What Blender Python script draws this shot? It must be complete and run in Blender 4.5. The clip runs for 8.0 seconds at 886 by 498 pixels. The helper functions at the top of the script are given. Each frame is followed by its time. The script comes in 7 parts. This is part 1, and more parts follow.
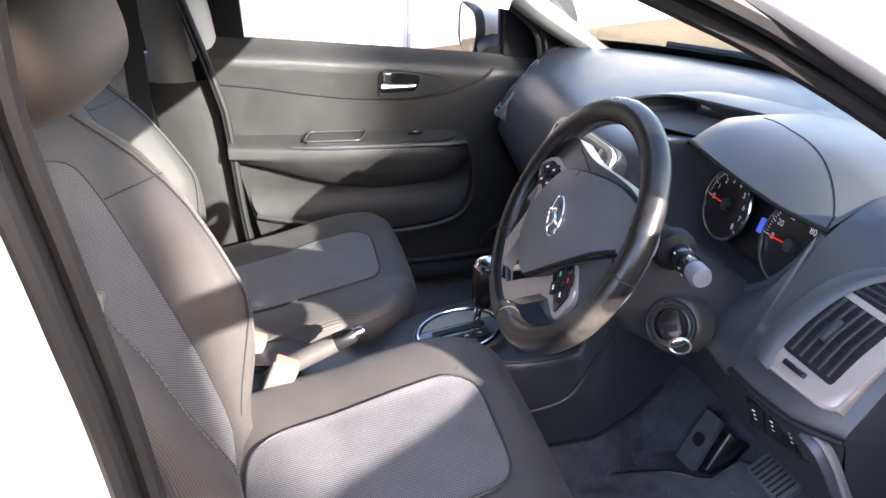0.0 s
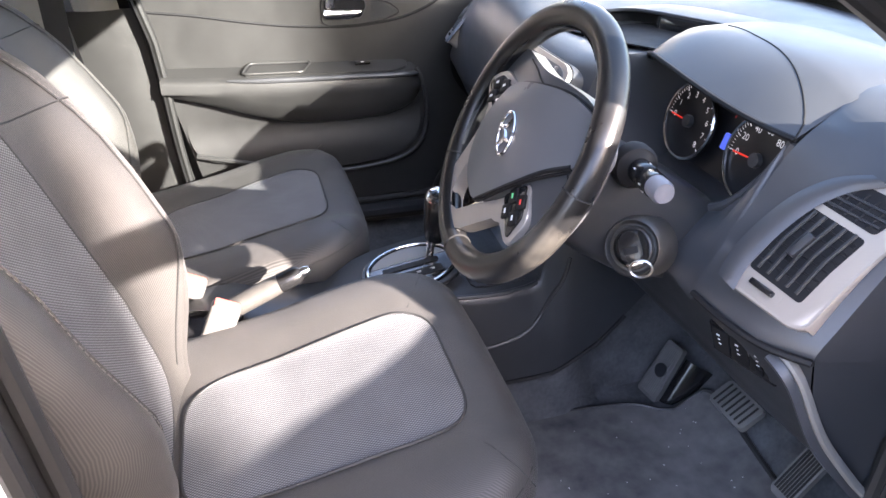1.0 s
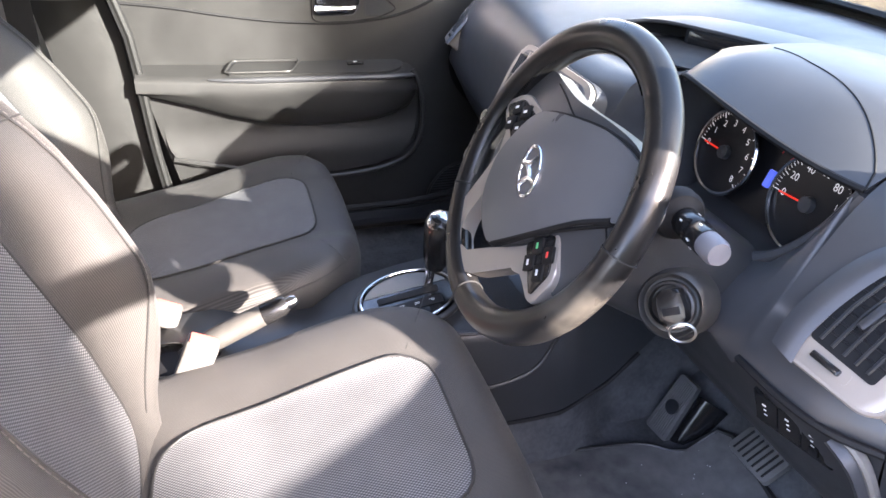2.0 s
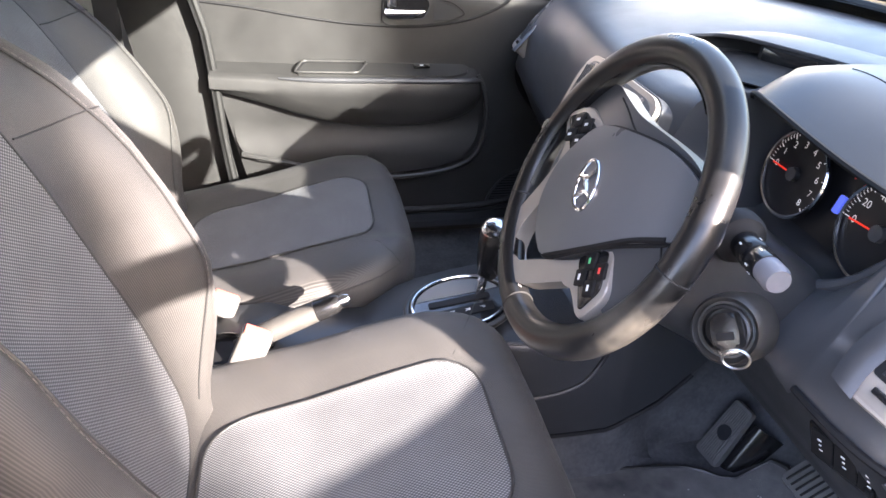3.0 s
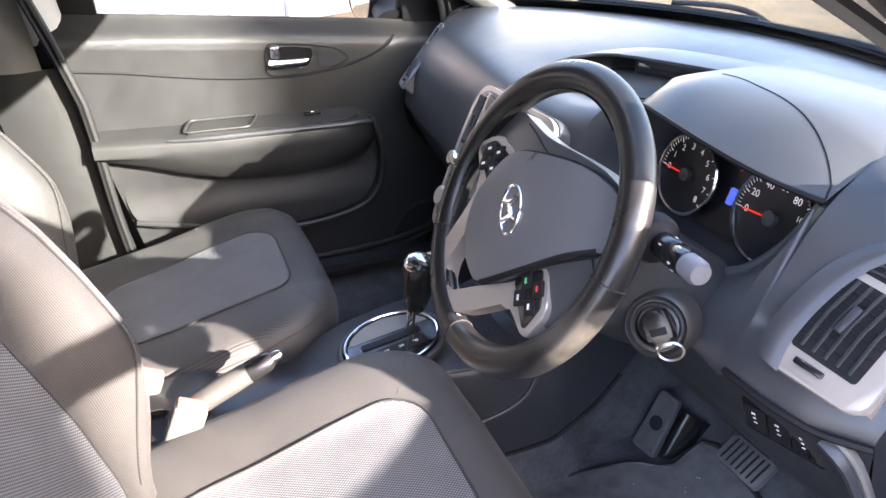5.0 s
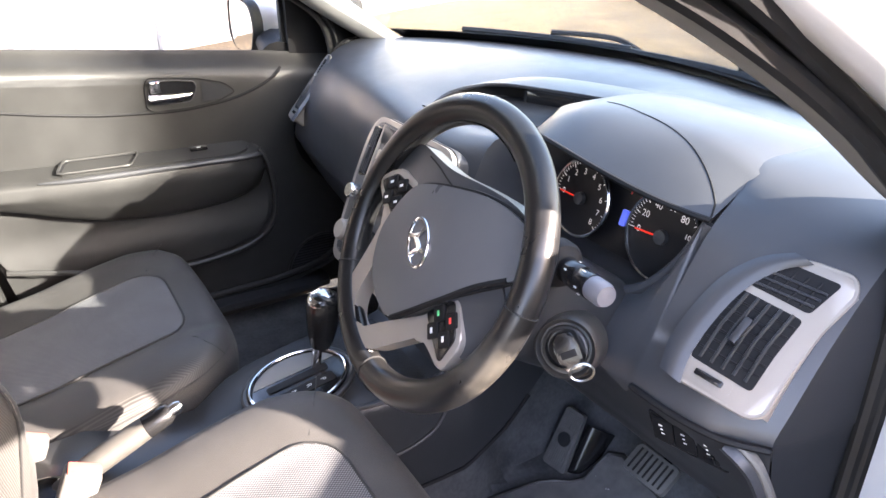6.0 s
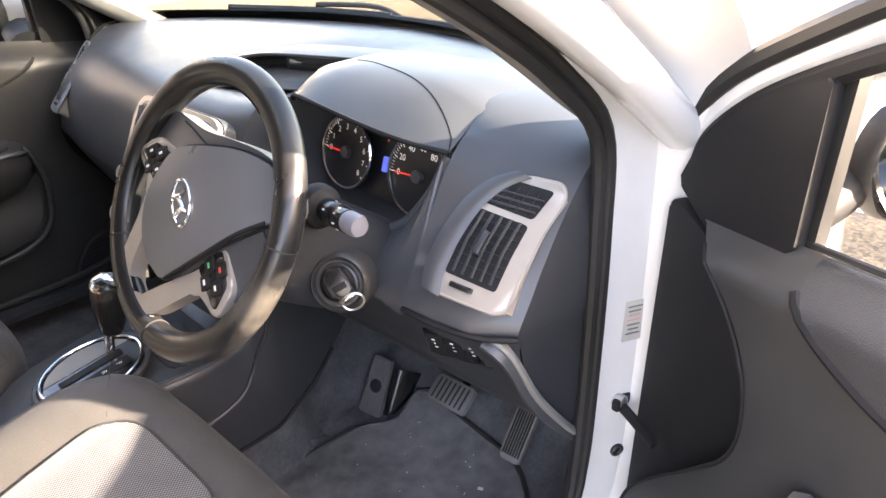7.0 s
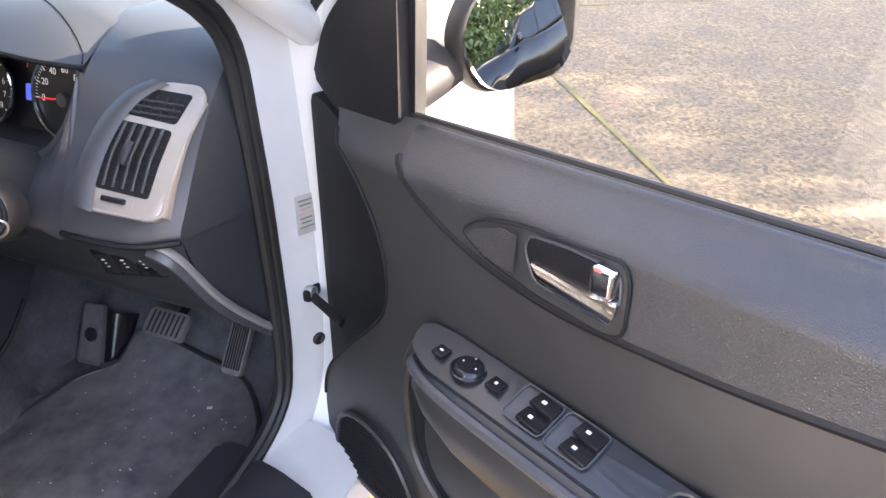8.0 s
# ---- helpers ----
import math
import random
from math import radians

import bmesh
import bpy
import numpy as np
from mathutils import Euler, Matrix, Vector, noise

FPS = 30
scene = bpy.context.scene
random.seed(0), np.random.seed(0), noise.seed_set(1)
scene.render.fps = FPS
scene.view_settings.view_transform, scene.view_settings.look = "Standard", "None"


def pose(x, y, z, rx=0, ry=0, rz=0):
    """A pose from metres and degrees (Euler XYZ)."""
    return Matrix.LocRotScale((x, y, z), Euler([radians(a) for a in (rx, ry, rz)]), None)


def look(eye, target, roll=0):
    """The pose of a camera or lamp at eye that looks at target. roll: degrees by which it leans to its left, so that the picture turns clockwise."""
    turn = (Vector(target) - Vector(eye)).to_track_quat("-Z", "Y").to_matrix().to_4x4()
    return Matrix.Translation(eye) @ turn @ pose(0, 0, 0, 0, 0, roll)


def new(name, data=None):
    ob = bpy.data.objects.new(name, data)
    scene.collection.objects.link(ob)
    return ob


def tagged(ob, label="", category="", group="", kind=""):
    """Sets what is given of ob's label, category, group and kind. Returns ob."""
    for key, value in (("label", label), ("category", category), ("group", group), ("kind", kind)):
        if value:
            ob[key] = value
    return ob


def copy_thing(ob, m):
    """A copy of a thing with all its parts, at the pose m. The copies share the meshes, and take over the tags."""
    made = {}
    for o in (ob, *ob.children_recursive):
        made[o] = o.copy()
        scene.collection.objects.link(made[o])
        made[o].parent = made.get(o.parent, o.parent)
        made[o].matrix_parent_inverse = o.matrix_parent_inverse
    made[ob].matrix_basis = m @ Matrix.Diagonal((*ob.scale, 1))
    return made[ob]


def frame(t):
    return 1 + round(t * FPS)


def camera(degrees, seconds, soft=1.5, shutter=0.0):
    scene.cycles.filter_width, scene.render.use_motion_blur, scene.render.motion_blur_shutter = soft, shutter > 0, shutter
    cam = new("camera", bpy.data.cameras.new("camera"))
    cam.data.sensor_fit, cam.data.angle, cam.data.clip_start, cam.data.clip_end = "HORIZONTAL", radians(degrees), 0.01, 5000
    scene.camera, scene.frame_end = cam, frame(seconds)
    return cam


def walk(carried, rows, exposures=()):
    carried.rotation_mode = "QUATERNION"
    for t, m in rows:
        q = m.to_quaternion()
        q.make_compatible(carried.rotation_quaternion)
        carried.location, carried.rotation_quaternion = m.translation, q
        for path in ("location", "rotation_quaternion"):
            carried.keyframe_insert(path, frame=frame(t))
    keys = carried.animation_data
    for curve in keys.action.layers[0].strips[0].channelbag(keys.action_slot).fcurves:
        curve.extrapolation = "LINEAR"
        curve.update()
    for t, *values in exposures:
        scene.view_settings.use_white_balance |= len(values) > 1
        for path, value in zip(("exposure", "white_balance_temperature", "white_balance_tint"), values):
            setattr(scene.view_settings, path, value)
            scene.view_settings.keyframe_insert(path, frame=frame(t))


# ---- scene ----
cam = camera(64.0, 8.0)
PATH = [
    (0, (-0.346, -1.2, 1.365), (0.043, 0.561, 0.5), 0.3),
    (0.5, (-0.307, -1.211, 1.338), (0.092, 0.509, 0.398), -0.2),
    (1, (-0.308, -1.15, 1.304), (0.163, 0.52, 0.309), 0.1),
    (1.2, (-0.32, -1.092, 1.303), (0.186, 0.561, 0.297), 0.6),
    (2.3, (-0.297, -1.008, 1.311), (0.197, 0.634, 0.282), 2.9),
    (2.5, (-0.296, -1.008, 1.312), (0.159, 0.646, 0.283), 3.0),
    (3, (-0.296, -1.01, 1.314), (0.061, 0.67, 0.288), 2.6),
    (3.5, (-0.294, -1.027, 1.314), (0.013, 0.668, 0.297), 1.9),
    (4, (-0.299, -1.031, 1.316), (0.04, 0.665, 0.311), 0.9),
    (4.5, (-0.316, -1.024, 1.319), (0.152, 0.657, 0.341), -0.1),
    (4.7, (-0.327, -1.019, 1.321), (0.214, 0.648, 0.358), -0.6),
    (5.8, (-0.357, -0.994, 1.335), (0.528, 0.565, 0.449), -0.1),
    (6, (-0.354, -0.994, 1.333), (0.58, 0.541, 0.453), 0.2),
    (6.5, (-0.345, -1.014, 1.323), (0.746, 0.408, 0.436), -0.1),
    (7, (-0.352, -1.109, 1.32), (0.944, 0.105, 0.4), -0.6),
    (7.5, (-0.353, -1.225, 1.3), (1.134, -0.31, 0.324), -0.3),
    (8, (-0.345, -1.288, 1.291), (1.225, -0.626, 0.243), 0.9),
]
K = 1.06
EXPOSURE = 4.25
walk(cam, [(t, look(eye, target, roll)) for t, eye, target, roll in PATH], [(0, EXPOSURE - 0.4, 6650, 22), (0.5, EXPOSURE - 0.2, 6750, 22), (1, EXPOSURE, 6800, 22), (2.5, EXPOSURE + 0.05, 6850, 22), (4.5, EXPOSURE + 0.02, 6850, 22), (6, EXPOSURE + 0.08, 7150, 22), (6.5, EXPOSURE + 0.14, 8000, 20), (7, EXPOSURE + 0.25, 8200, 21), (7.5, EXPOSURE + 0.06, 7900, 21), (8, EXPOSURE + 0.01, 7500, 21)])

# ---- light: low sun from ahead and the kerb side, clear sky ----
SUN_TO = Vector((0.493, -0.782, 0.385)).normalized()
world = bpy.data.worlds.new("sky")
scene.world = world
world.use_nodes = True
wn, wl = world.node_tree.nodes, world.node_tree.links
sky = wn.new("ShaderNodeTexSky")
sky.sky_type = "NISHITA"
sky.sun_disc = False
sky.sun_elevation = math.asin(SUN_TO.z)
sky.sun_rotation = math.atan2(SUN_TO.x, SUN_TO.y)
sky.air_density, sky.dust_density, sky.ozone_density = 0.8, 2.5, 0.8
thin = wn.new("ShaderNodeHueSaturation")
thin.inputs["Saturation"].default_value = 1.0
wl.new(sky.outputs["Color"], thin.inputs["Color"])
wl.new(thin.outputs["Color"], wn["Background"].inputs["Color"])
wn["Background"].inputs["Strength"].default_value = 0.15
sun_data = bpy.data.lights.new("sun", "SUN")
sun_data.energy, sun_data.angle, sun_data.color = 3.7, radians(0.6), (1.0, 0.95, 0.875)
sun = new("sun", sun_data)
sun.matrix_world = look(SUN_TO * 30, (0, 0, 0))


# ---- materials ----
def material(name, colour, rough=0.6, metal=0.0, spread=0.12, scale=40.0, wear=0.15, bump=0.15, grain=600.0, kind="noise",
             second=None, mix=0.0, coat=0.0, emit=0.0, spec=0.5, coords="Object", bump_mm=0.4):
    """A surface with a base colour that varies at two scales, and a fine relief."""
    m = bpy.data.materials.new(name)
    m.use_nodes = True
    nodes, links = m.node_tree.nodes, m.node_tree.links
    bsdf = nodes["Principled BSDF"]
    where = nodes.new("ShaderNodeTexCoord").outputs[coords]
    big = nodes.new("ShaderNodeTexNoise")
    big.inputs["Scale"].default_value, big.inputs["Detail"].default_value = scale * 0.15, 6.0
    fine = nodes.new("ShaderNodeTexNoise")
    fine.inputs["Scale"].default_value, fine.inputs["Detail"].default_value = scale, 4.0
    links.new(where, big.inputs["Vector"])
    links.new(where, fine.inputs["Vector"])
    both = nodes.new("ShaderNodeMath")
    both.operation = "MULTIPLY_ADD"
    links.new(big.outputs["Fac"], both.inputs[0])
    both.inputs[1].default_value = 0.65
    half = nodes.new("ShaderNodeMath")
    half.operation = "MULTIPLY"
    half.inputs[1].default_value = 0.35
    links.new(fine.outputs["Fac"], half.inputs[0])
    links.new(half.outputs[0], both.inputs[2])
    ramp = nodes.new("ShaderNodeMix")
    ramp.data_type = "RGBA"
    c = Vector(colour)
    ramp.inputs["A"].default_value = (*[min(1.0, v * (1 - spread)) for v in c], 1)
    ramp.inputs["B"].default_value = (*[min(1.0, v * (1 + spread)) for v in (second or c)], 1)
    stretch = nodes.new("ShaderNodeMapRange")
    stretch.inputs["From Min"].default_value, stretch.inputs["From Max"].default_value = 0.32, 0.68
    links.new(both.outputs[0], stretch.inputs["Value"])
    links.new(stretch.outputs["Result"], ramp.inputs["Factor"])
    links.new(ramp.outputs["Result"], bsdf.inputs["Base Color"])
    rr = nodes.new("ShaderNodeMapRange")
    rr.inputs["To Min"].default_value = max(0.02, rough * (1 - wear))
    rr.inputs["To Max"].default_value = min(1.0, rough * (1 + wear))
    links.new(stretch.outputs["Result"], rr.inputs["Value"])
    links.new(rr.outputs["Result"], bsdf.inputs["Roughness"])
    bsdf.inputs["Metallic"].default_value = metal
    bsdf.inputs["Coat Weight"].default_value = coat
    bsdf.inputs["Specular IOR Level"].default_value = spec
    if bump:
        if kind == "grain":
            tex = nodes.new("ShaderNodeTexVoronoi")
            tex.feature = "DISTANCE_TO_EDGE"
            tex.inputs["Scale"].default_value = grain
            height = tex.outputs["Distance"]
        elif kind == "rib":
            tex = nodes.new("ShaderNodeTexWave")
            tex.inputs["Scale"].default_value = grain
            tex.inputs["Distortion"].default_value = 0.6
            tex.inputs["Detail Scale"].default_value = 3.0
            height = tex.outputs["Fac"]
        else:
            tex = nodes.new("ShaderNodeTexNoise")
            tex.inputs["Scale"].default_value = grain
            height = tex.outputs["Fac"]
        links.new(where, tex.inputs["Vector"])
        b = nodes.new("ShaderNodeBump")
        b.inputs["Strength"].default_value = bump
        b.inputs["Distance"].default_value = bump_mm * 0.001
        links.new(height, b.inputs["Height"])
        links.new(b.outputs["Normal"], bsdf.inputs["Normal"])
    if emit:
        bsdf.inputs["Emission Color"].default_value = (*colour, 1)
        bsdf.inputs["Emission Strength"].default_value = emit
    return m


def woven(name, dark, light, pitch, thin=0.55, rough=0.9, ribs=False):
    """A woven cloth, after UVs in metres: rows of dots, or ribs."""
    m = bpy.data.materials.new(name)
    m.use_nodes = True
    nodes, links = m.node_tree.nodes, m.node_tree.links
    bsdf = nodes["Principled BSDF"]
    uv = nodes.new("ShaderNodeTexCoord").outputs["UV"]
    split = nodes.new("ShaderNodeSeparateXYZ")
    links.new(uv, split.inputs[0])
    waves = []
    for i, p in enumerate((pitch, pitch * 0.8)):
        k = nodes.new("ShaderNodeMath")
        k.operation = "MULTIPLY"
        k.inputs[1].default_value = 2 * math.pi / p
        links.new(split.outputs[i], k.inputs[0])
        s = nodes.new("ShaderNodeMath")
        s.operation = "SINE"
        links.new(k.outputs[0], s.inputs[0])
        waves.append(s)
    out = waves[1].outputs[0]
    if not ribs:
        mul = nodes.new("ShaderNodeMath")
        mul.operation = "MULTIPLY"
        links.new(waves[0].outputs[0], mul.inputs[0])
        links.new(waves[1].outputs[0], mul.inputs[1])
        out = mul.outputs[0]
    fac = nodes.new("ShaderNodeMapRange")
    fac.inputs["From Min"].default_value, fac.inputs["From Max"].default_value = -thin, 0.9
    links.new(out, fac.inputs["Value"])
    noise_tex = nodes.new("ShaderNodeTexNoise")
    noise_tex.inputs["Scale"].default_value, noise_tex.inputs["Detail"].default_value = 14.0, 8.0
    links.new(uv, noise_tex.inputs["Vector"])
    shade = nodes.new("ShaderNodeMapRange")
    shade.inputs["To Min"].default_value, shade.inputs["To Max"].default_value = 0.7, 1.3
    links.new(noise_tex.outputs["Fac"], shade.inputs["Value"])
    mixc = nodes.new("ShaderNodeMix")
    mixc.data_type = "RGBA"
    mixc.inputs["A"].default_value, mixc.inputs["B"].default_value = (*dark, 1), (*light, 1)
    links.new(fac.outputs["Result"], mixc.inputs["Factor"])
    tint = nodes.new("ShaderNodeVectorMath")
    tint.operation = "SCALE"
    links.new(mixc.outputs["Result"], tint.inputs[0])
    links.new(shade.outputs["Result"], tint.inputs["Scale"])
    links.new(tint.outputs["Vector"], bsdf.inputs["Base Color"])
    bsdf.inputs["Roughness"].default_value = rough
    bsdf.inputs["Specular IOR Level"].default_value = 0.5 if ribs else 0.25
    bsdf.inputs["Sheen Weight"].default_value = 0.06
    bsdf.inputs["Sheen Roughness"].default_value = 0.5
    b = nodes.new("ShaderNodeBump")
    b.inputs["Strength"].default_value, b.inputs["Distance"].default_value = 0.2 if ribs else 0.5, 0.0007
    links.new(fac.outputs["Result"], b.inputs["Height"])
    links.new(b.outputs["Normal"], bsdf.inputs["Normal"])
    return m


def glass(name, tint):
    """Clear glass: a tinted see-through face with a mirror gloss."""
    m = bpy.data.materials.new(name)
    m.use_nodes = True
    nodes, links = m.node_tree.nodes, m.node_tree.links
    nodes.remove(nodes["Principled BSDF"])
    clear, gloss, mixer, edge = (nodes.new(k) for k in ("ShaderNodeBsdfTransparent", "ShaderNodeBsdfGlossy", "ShaderNodeMixShader", "ShaderNodeLayerWeight"))
    power, scaled = nodes.new("ShaderNodeMath"), nodes.new("ShaderNodeMath")
    power.operation, scaled.operation = "POWER", "MULTIPLY_ADD"
    power.inputs[1].default_value, scaled.inputs[1].default_value, scaled.inputs[2].default_value = 5.0, 0.5, 0.02
    clear.inputs["Color"].default_value = (*tint, 1)
    gloss.inputs["Roughness"].default_value = 0.0
    links.new(edge.outputs["Facing"], power.inputs[0])
    links.new(power.outputs[0], scaled.inputs[0])
    links.new(scaled.outputs[0], mixer.inputs[0])
    links.new(clear.outputs[0], mixer.inputs[1])
    links.new(gloss.outputs[0], mixer.inputs[2])
    links.new(mixer.outputs[0], nodes["Material Output"].inputs["Surface"])
    return m


DASH = material("dash plastic", (0.050, 0.0515, 0.0565), 0.37, spread=0.10, scale=25, grain=900, bump=0.22, spec=0.5)
PEDAL = material("grey pedal rubber", (0.13, 0.128, 0.125), 0.5, spread=0.25, scale=60, grain=700, bump=0.2)
DASH_LOW = material("dark plastic", (0.027, 0.0285, 0.032), 0.36, spread=0.12, grain=1000, bump=0.2)
TRIM = material("door plastic", (0.029, 0.0288, 0.0285), 0.40, spread=0.22, scale=22, grain=900, bump=0.2, spec=0.5)
TRIM_SOFT = material("grained door skin", (0.034, 0.0345, 0.036), 0.38, spread=0.12, grain=420, kind="grain", bump=1.0, bump_mm=0.7, spec=0.45)
PIANO = material("gloss black plastic", (0.012, 0.012, 0.013), 0.18, spread=0.1, bump=0.0)
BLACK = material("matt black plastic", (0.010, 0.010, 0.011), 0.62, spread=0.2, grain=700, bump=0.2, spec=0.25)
SILVER = material("silver painted plastic", (0.37, 0.335, 0.30), 0.34, metal=0.4, spread=0.06, bump=0.05)
CHROME = material("chrome", (0.72, 0.72, 0.73), 0.16, metal=1.0, spread=0.03, bump=0.0)
LEATHER = material("worn black leather", (0.011, 0.011, 0.0115), 0.24, spread=0.12, scale=90, wear=0.12, grain=500, bump=0.10)
HUB = material("airbag cover", (0.100, 0.102, 0.108), 0.30, spread=0.05, grain=900, bump=0.15)
MAT_RUBBER = material("ribbed tray rubber", (0.014, 0.014, 0.015), 0.5, spread=0.2, grain=260, kind="grain", bump=1.0, bump_mm=1.2)
RUBBER = material("black rubber", (0.010, 0.010, 0.010), 0.6, spread=0.25, bump=0.15)
PAINT = material("white car paint", (0.68, 0.68, 0.67), 0.25, spread=0.02, scale=12, coat=1.0, bump=0.0)
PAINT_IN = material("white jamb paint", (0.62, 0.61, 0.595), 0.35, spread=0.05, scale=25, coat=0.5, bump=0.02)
PILLAR = material("pale grey pillar trim", (0.20, 0.20, 0.195), 0.7, spread=0.05, grain=700, bump=0.15)
CONSOLE_GREY = material("console plastic", (0.028, 0.030, 0.033), 0.36, spread=0.12, grain=1000, bump=0.2)
STRIP = material("pale strip", (0.16, 0.155, 0.145), 0.5, spread=0.1, grain=700, bump=0.2)
HEADLINER = material("pale headliner", (0.50, 0.49, 0.47), 0.95, spread=0.05, grain=500, bump=0.2)
CARPET = material("charcoal carpet", (0.105, 0.108, 0.114), 0.98, spread=0.35, scale=120, grain=900, bump=0.9, bump_mm=2.0, spec=0.15)
MAT = material("dusty floor mat", (0.105, 0.108, 0.114), 0.95, spread=0.38, scale=30, grain=700, bump=0.8, bump_mm=1.5, spec=0.2, second=(0.175, 0.168, 0.160))
CLOTH = woven("ribbed seat cloth", (0.024, 0.0232, 0.022), (0.062, 0.059, 0.055), 0.0023, rough=0.55, ribs=True)
CLOTH_IN = woven("dotted seat cloth", (0.045, 0.048, 0.053), (0.205, 0.209, 0.216), 0.0052, 0.40)
DECK = material("satin switch panel", (0.022, 0.023, 0.026), 0.30, spread=0.15, scale=30, bump=0.05)
STITCH = material("pale stitching", (0.15, 0.14, 0.13), 0.8, bump=0.0)
PIPING = material("black piping", (0.02, 0.02, 0.02), 0.6, bump=0.0)
# black handbrake plastic, with sunlight put in as a paler grey
GRIP = material("sunlit lever grip", (0.050, 0.048, 0.044), 0.5, spread=0.2, scale=70, bump=0.2)
BELT = material("seat belt web", (0.02, 0.02, 0.022), 0.8, spread=0.2, bump=0.2)
BUCKLE = material("grey buckle plastic", (0.095, 0.092, 0.087), 0.45, spread=0.08, bump=0.05)
RED = material("red button", (0.42, 0.10, 0.075), 0.4, bump=0.0)
RED_GLOW = material("red needle", (0.9, 0.04, 0.02), 0.4, bump=0.0, emit=0.03)
BLUE_GLOW = material("blue trip display", (0.08, 0.14, 0.75), 0.3, bump=0.0, emit=0.05)
WHITE_MARK = material("white marking", (0.85, 0.85, 0.85), 0.5, bump=0.0)
GREEN_MARK = material("green marking", (0.10, 0.62, 0.25), 0.5, bump=0.0)
RED_MARK = material("red marking", (0.80, 0.06, 0.05), 0.5, bump=0.0)
DIAL = material("black dial", (0.010, 0.010, 0.012), 0.45, bump=0.0)
LENS_GREY = material("pale stalk tip", (0.17, 0.17, 0.19), 0.4, bump=0.0)
STEEL = material("bare steel", (0.50, 0.50, 0.50), 0.3, metal=1.0, bump=0.0)
MIRROR = material("mirror glass", (0.92, 0.93, 0.94), 0.015, metal=1.0, spread=0.0, bump=0.0)
DIAL_MARK = material("white dial marking", (0.85, 0.85, 0.85), 0.5, bump=0.0, emit=0.02)
GLASS = glass("window glass", (0.98, 0.985, 0.98))
SCREEN = glass("tinted windscreen glass", (0.74, 0.78, 0.77))
STICKER = material("cream sticker", (0.40, 0.385, 0.35), 0.5, bump=0.0)
STICKER_INK = material("grey print", (0.15, 0.15, 0.145), 0.6, bump=0.0)
PALE_PRINT = material("red print", (0.55, 0.30, 0.27), 0.6, bump=0.0)
LINT = material("pale lint", (0.55, 0.54, 0.52), 0.9, bump=0.0)



def worn_leather(at, reach):
    """Black leather, rubbed pale round one place on the rim."""
    m = material("rim leather", (0.011, 0.011, 0.0115), 0.30, spread=0.12, scale=90, wear=0.12, grain=500, bump=0.10)
    nodes, links = m.node_tree.nodes, m.node_tree.links
    bsdf = nodes["Principled BSDF"]
    base = bsdf.inputs["Base Color"].links[0].from_socket
    where = nodes.new("ShaderNodeTexCoord").outputs["Object"]
    far = nodes.new("ShaderNodeVectorMath")
    far.operation = "DISTANCE"
    links.new(where, far.inputs[0])
    far.inputs[1].default_value = at
    patchy = nodes.new("ShaderNodeTexNoise")
    patchy.inputs["Scale"].default_value, patchy.inputs["Detail"].default_value = 55.0, 8.0
    links.new(where, patchy.inputs["Vector"])
    ragged = nodes.new("ShaderNodeMath")
    ragged.operation = "MULTIPLY_ADD"
    ragged.inputs[1].default_value = reach * 1.1
    links.new(patchy.outputs["Fac"], ragged.inputs[0])
    links.new(far.outputs["Value"], ragged.inputs[2])
    rub = nodes.new("ShaderNodeMapRange")
    rub.inputs["From Min"].default_value, rub.inputs["From Max"].default_value = reach * 0.75, reach * 1.35
    rub.inputs["To Min"].default_value, rub.inputs["To Max"].default_value = 0.8, 0.0
    links.new(ragged.outputs[0], rub.inputs["Value"])
    mixc = nodes.new("ShaderNodeMix")
    mixc.data_type = "RGBA"
    links.new(rub.outputs["Result"], mixc.inputs["Factor"])
    links.new(base, mixc.inputs["A"])
    mixc.inputs["B"].default_value = (0.070, 0.064, 0.055, 1)
    links.new(mixc.outputs["Result"], bsdf.inputs["Base Color"])
    return m


# ---- mesh tools; the plan is drawn in units that K turns into metres ----


def link(name, bm, mat, smooth=True, angle=40):
    bm.transform(Matrix.Scale(K, 4))
    bmesh.ops.recalc_face_normals(bm, faces=bm.faces)
    me = bpy.data.meshes.new(name)
    bm.to_mesh(me)
    bm.free()
    for m in (mat if isinstance(mat, (list, tuple)) else (mat,)):
        me.materials.append(m)
    if smooth:
        me.shade_smooth()
        me.set_sharp_from_angle(angle=radians(angle))
    return new(name, me)


def thing(name, at, label, category, group="", kind=""):
    ob = new(name)
    ob.location = Vector(at) * K
    ob.empty_display_size = 0.05
    return tagged(ob, label, category, group, kind)


def base_of(ob):
    return Matrix.Translation(ob.location) if ob.type == "EMPTY" else Matrix.Identity(4)


def part(name, bm, mat, parent, label="", smooth=True, angle=40):
    ob = link(name, bm, mat, smooth, angle)
    ob.parent = parent
    ob.matrix_parent_inverse = base_of(parent).inverted()
    return tagged(ob, label)


def solo(name, bm, mat, label, category, group="", kind="", smooth=True, angle=40):
    return tagged(link(name, bm, mat, smooth, angle), label, category, group, kind)


def spline(pts, n=6, closed=False):
    """A smooth line through the points."""
    p = [Vector(q) for q in pts]
    out, count = [], len(p)
    for i in range(count if closed else count - 1):
        if closed:
            a, b, c, d = p[i - 1], p[i], p[(i + 1) % count], p[(i + 2) % count]
        else:
            a, b, c, d = p[max(i - 1, 0)], p[i], p[i + 1], p[min(i + 2, count - 1)]
        for k in range(n):
            t = k / n
            out.append(0.5 * (2 * b + (c - a) * t + (2 * a - 5 * b + 4 * c - d) * t * t + (3 * b - a - 3 * c + d) * t ** 3))
    if not closed:
        out.append(p[-1])
    return out


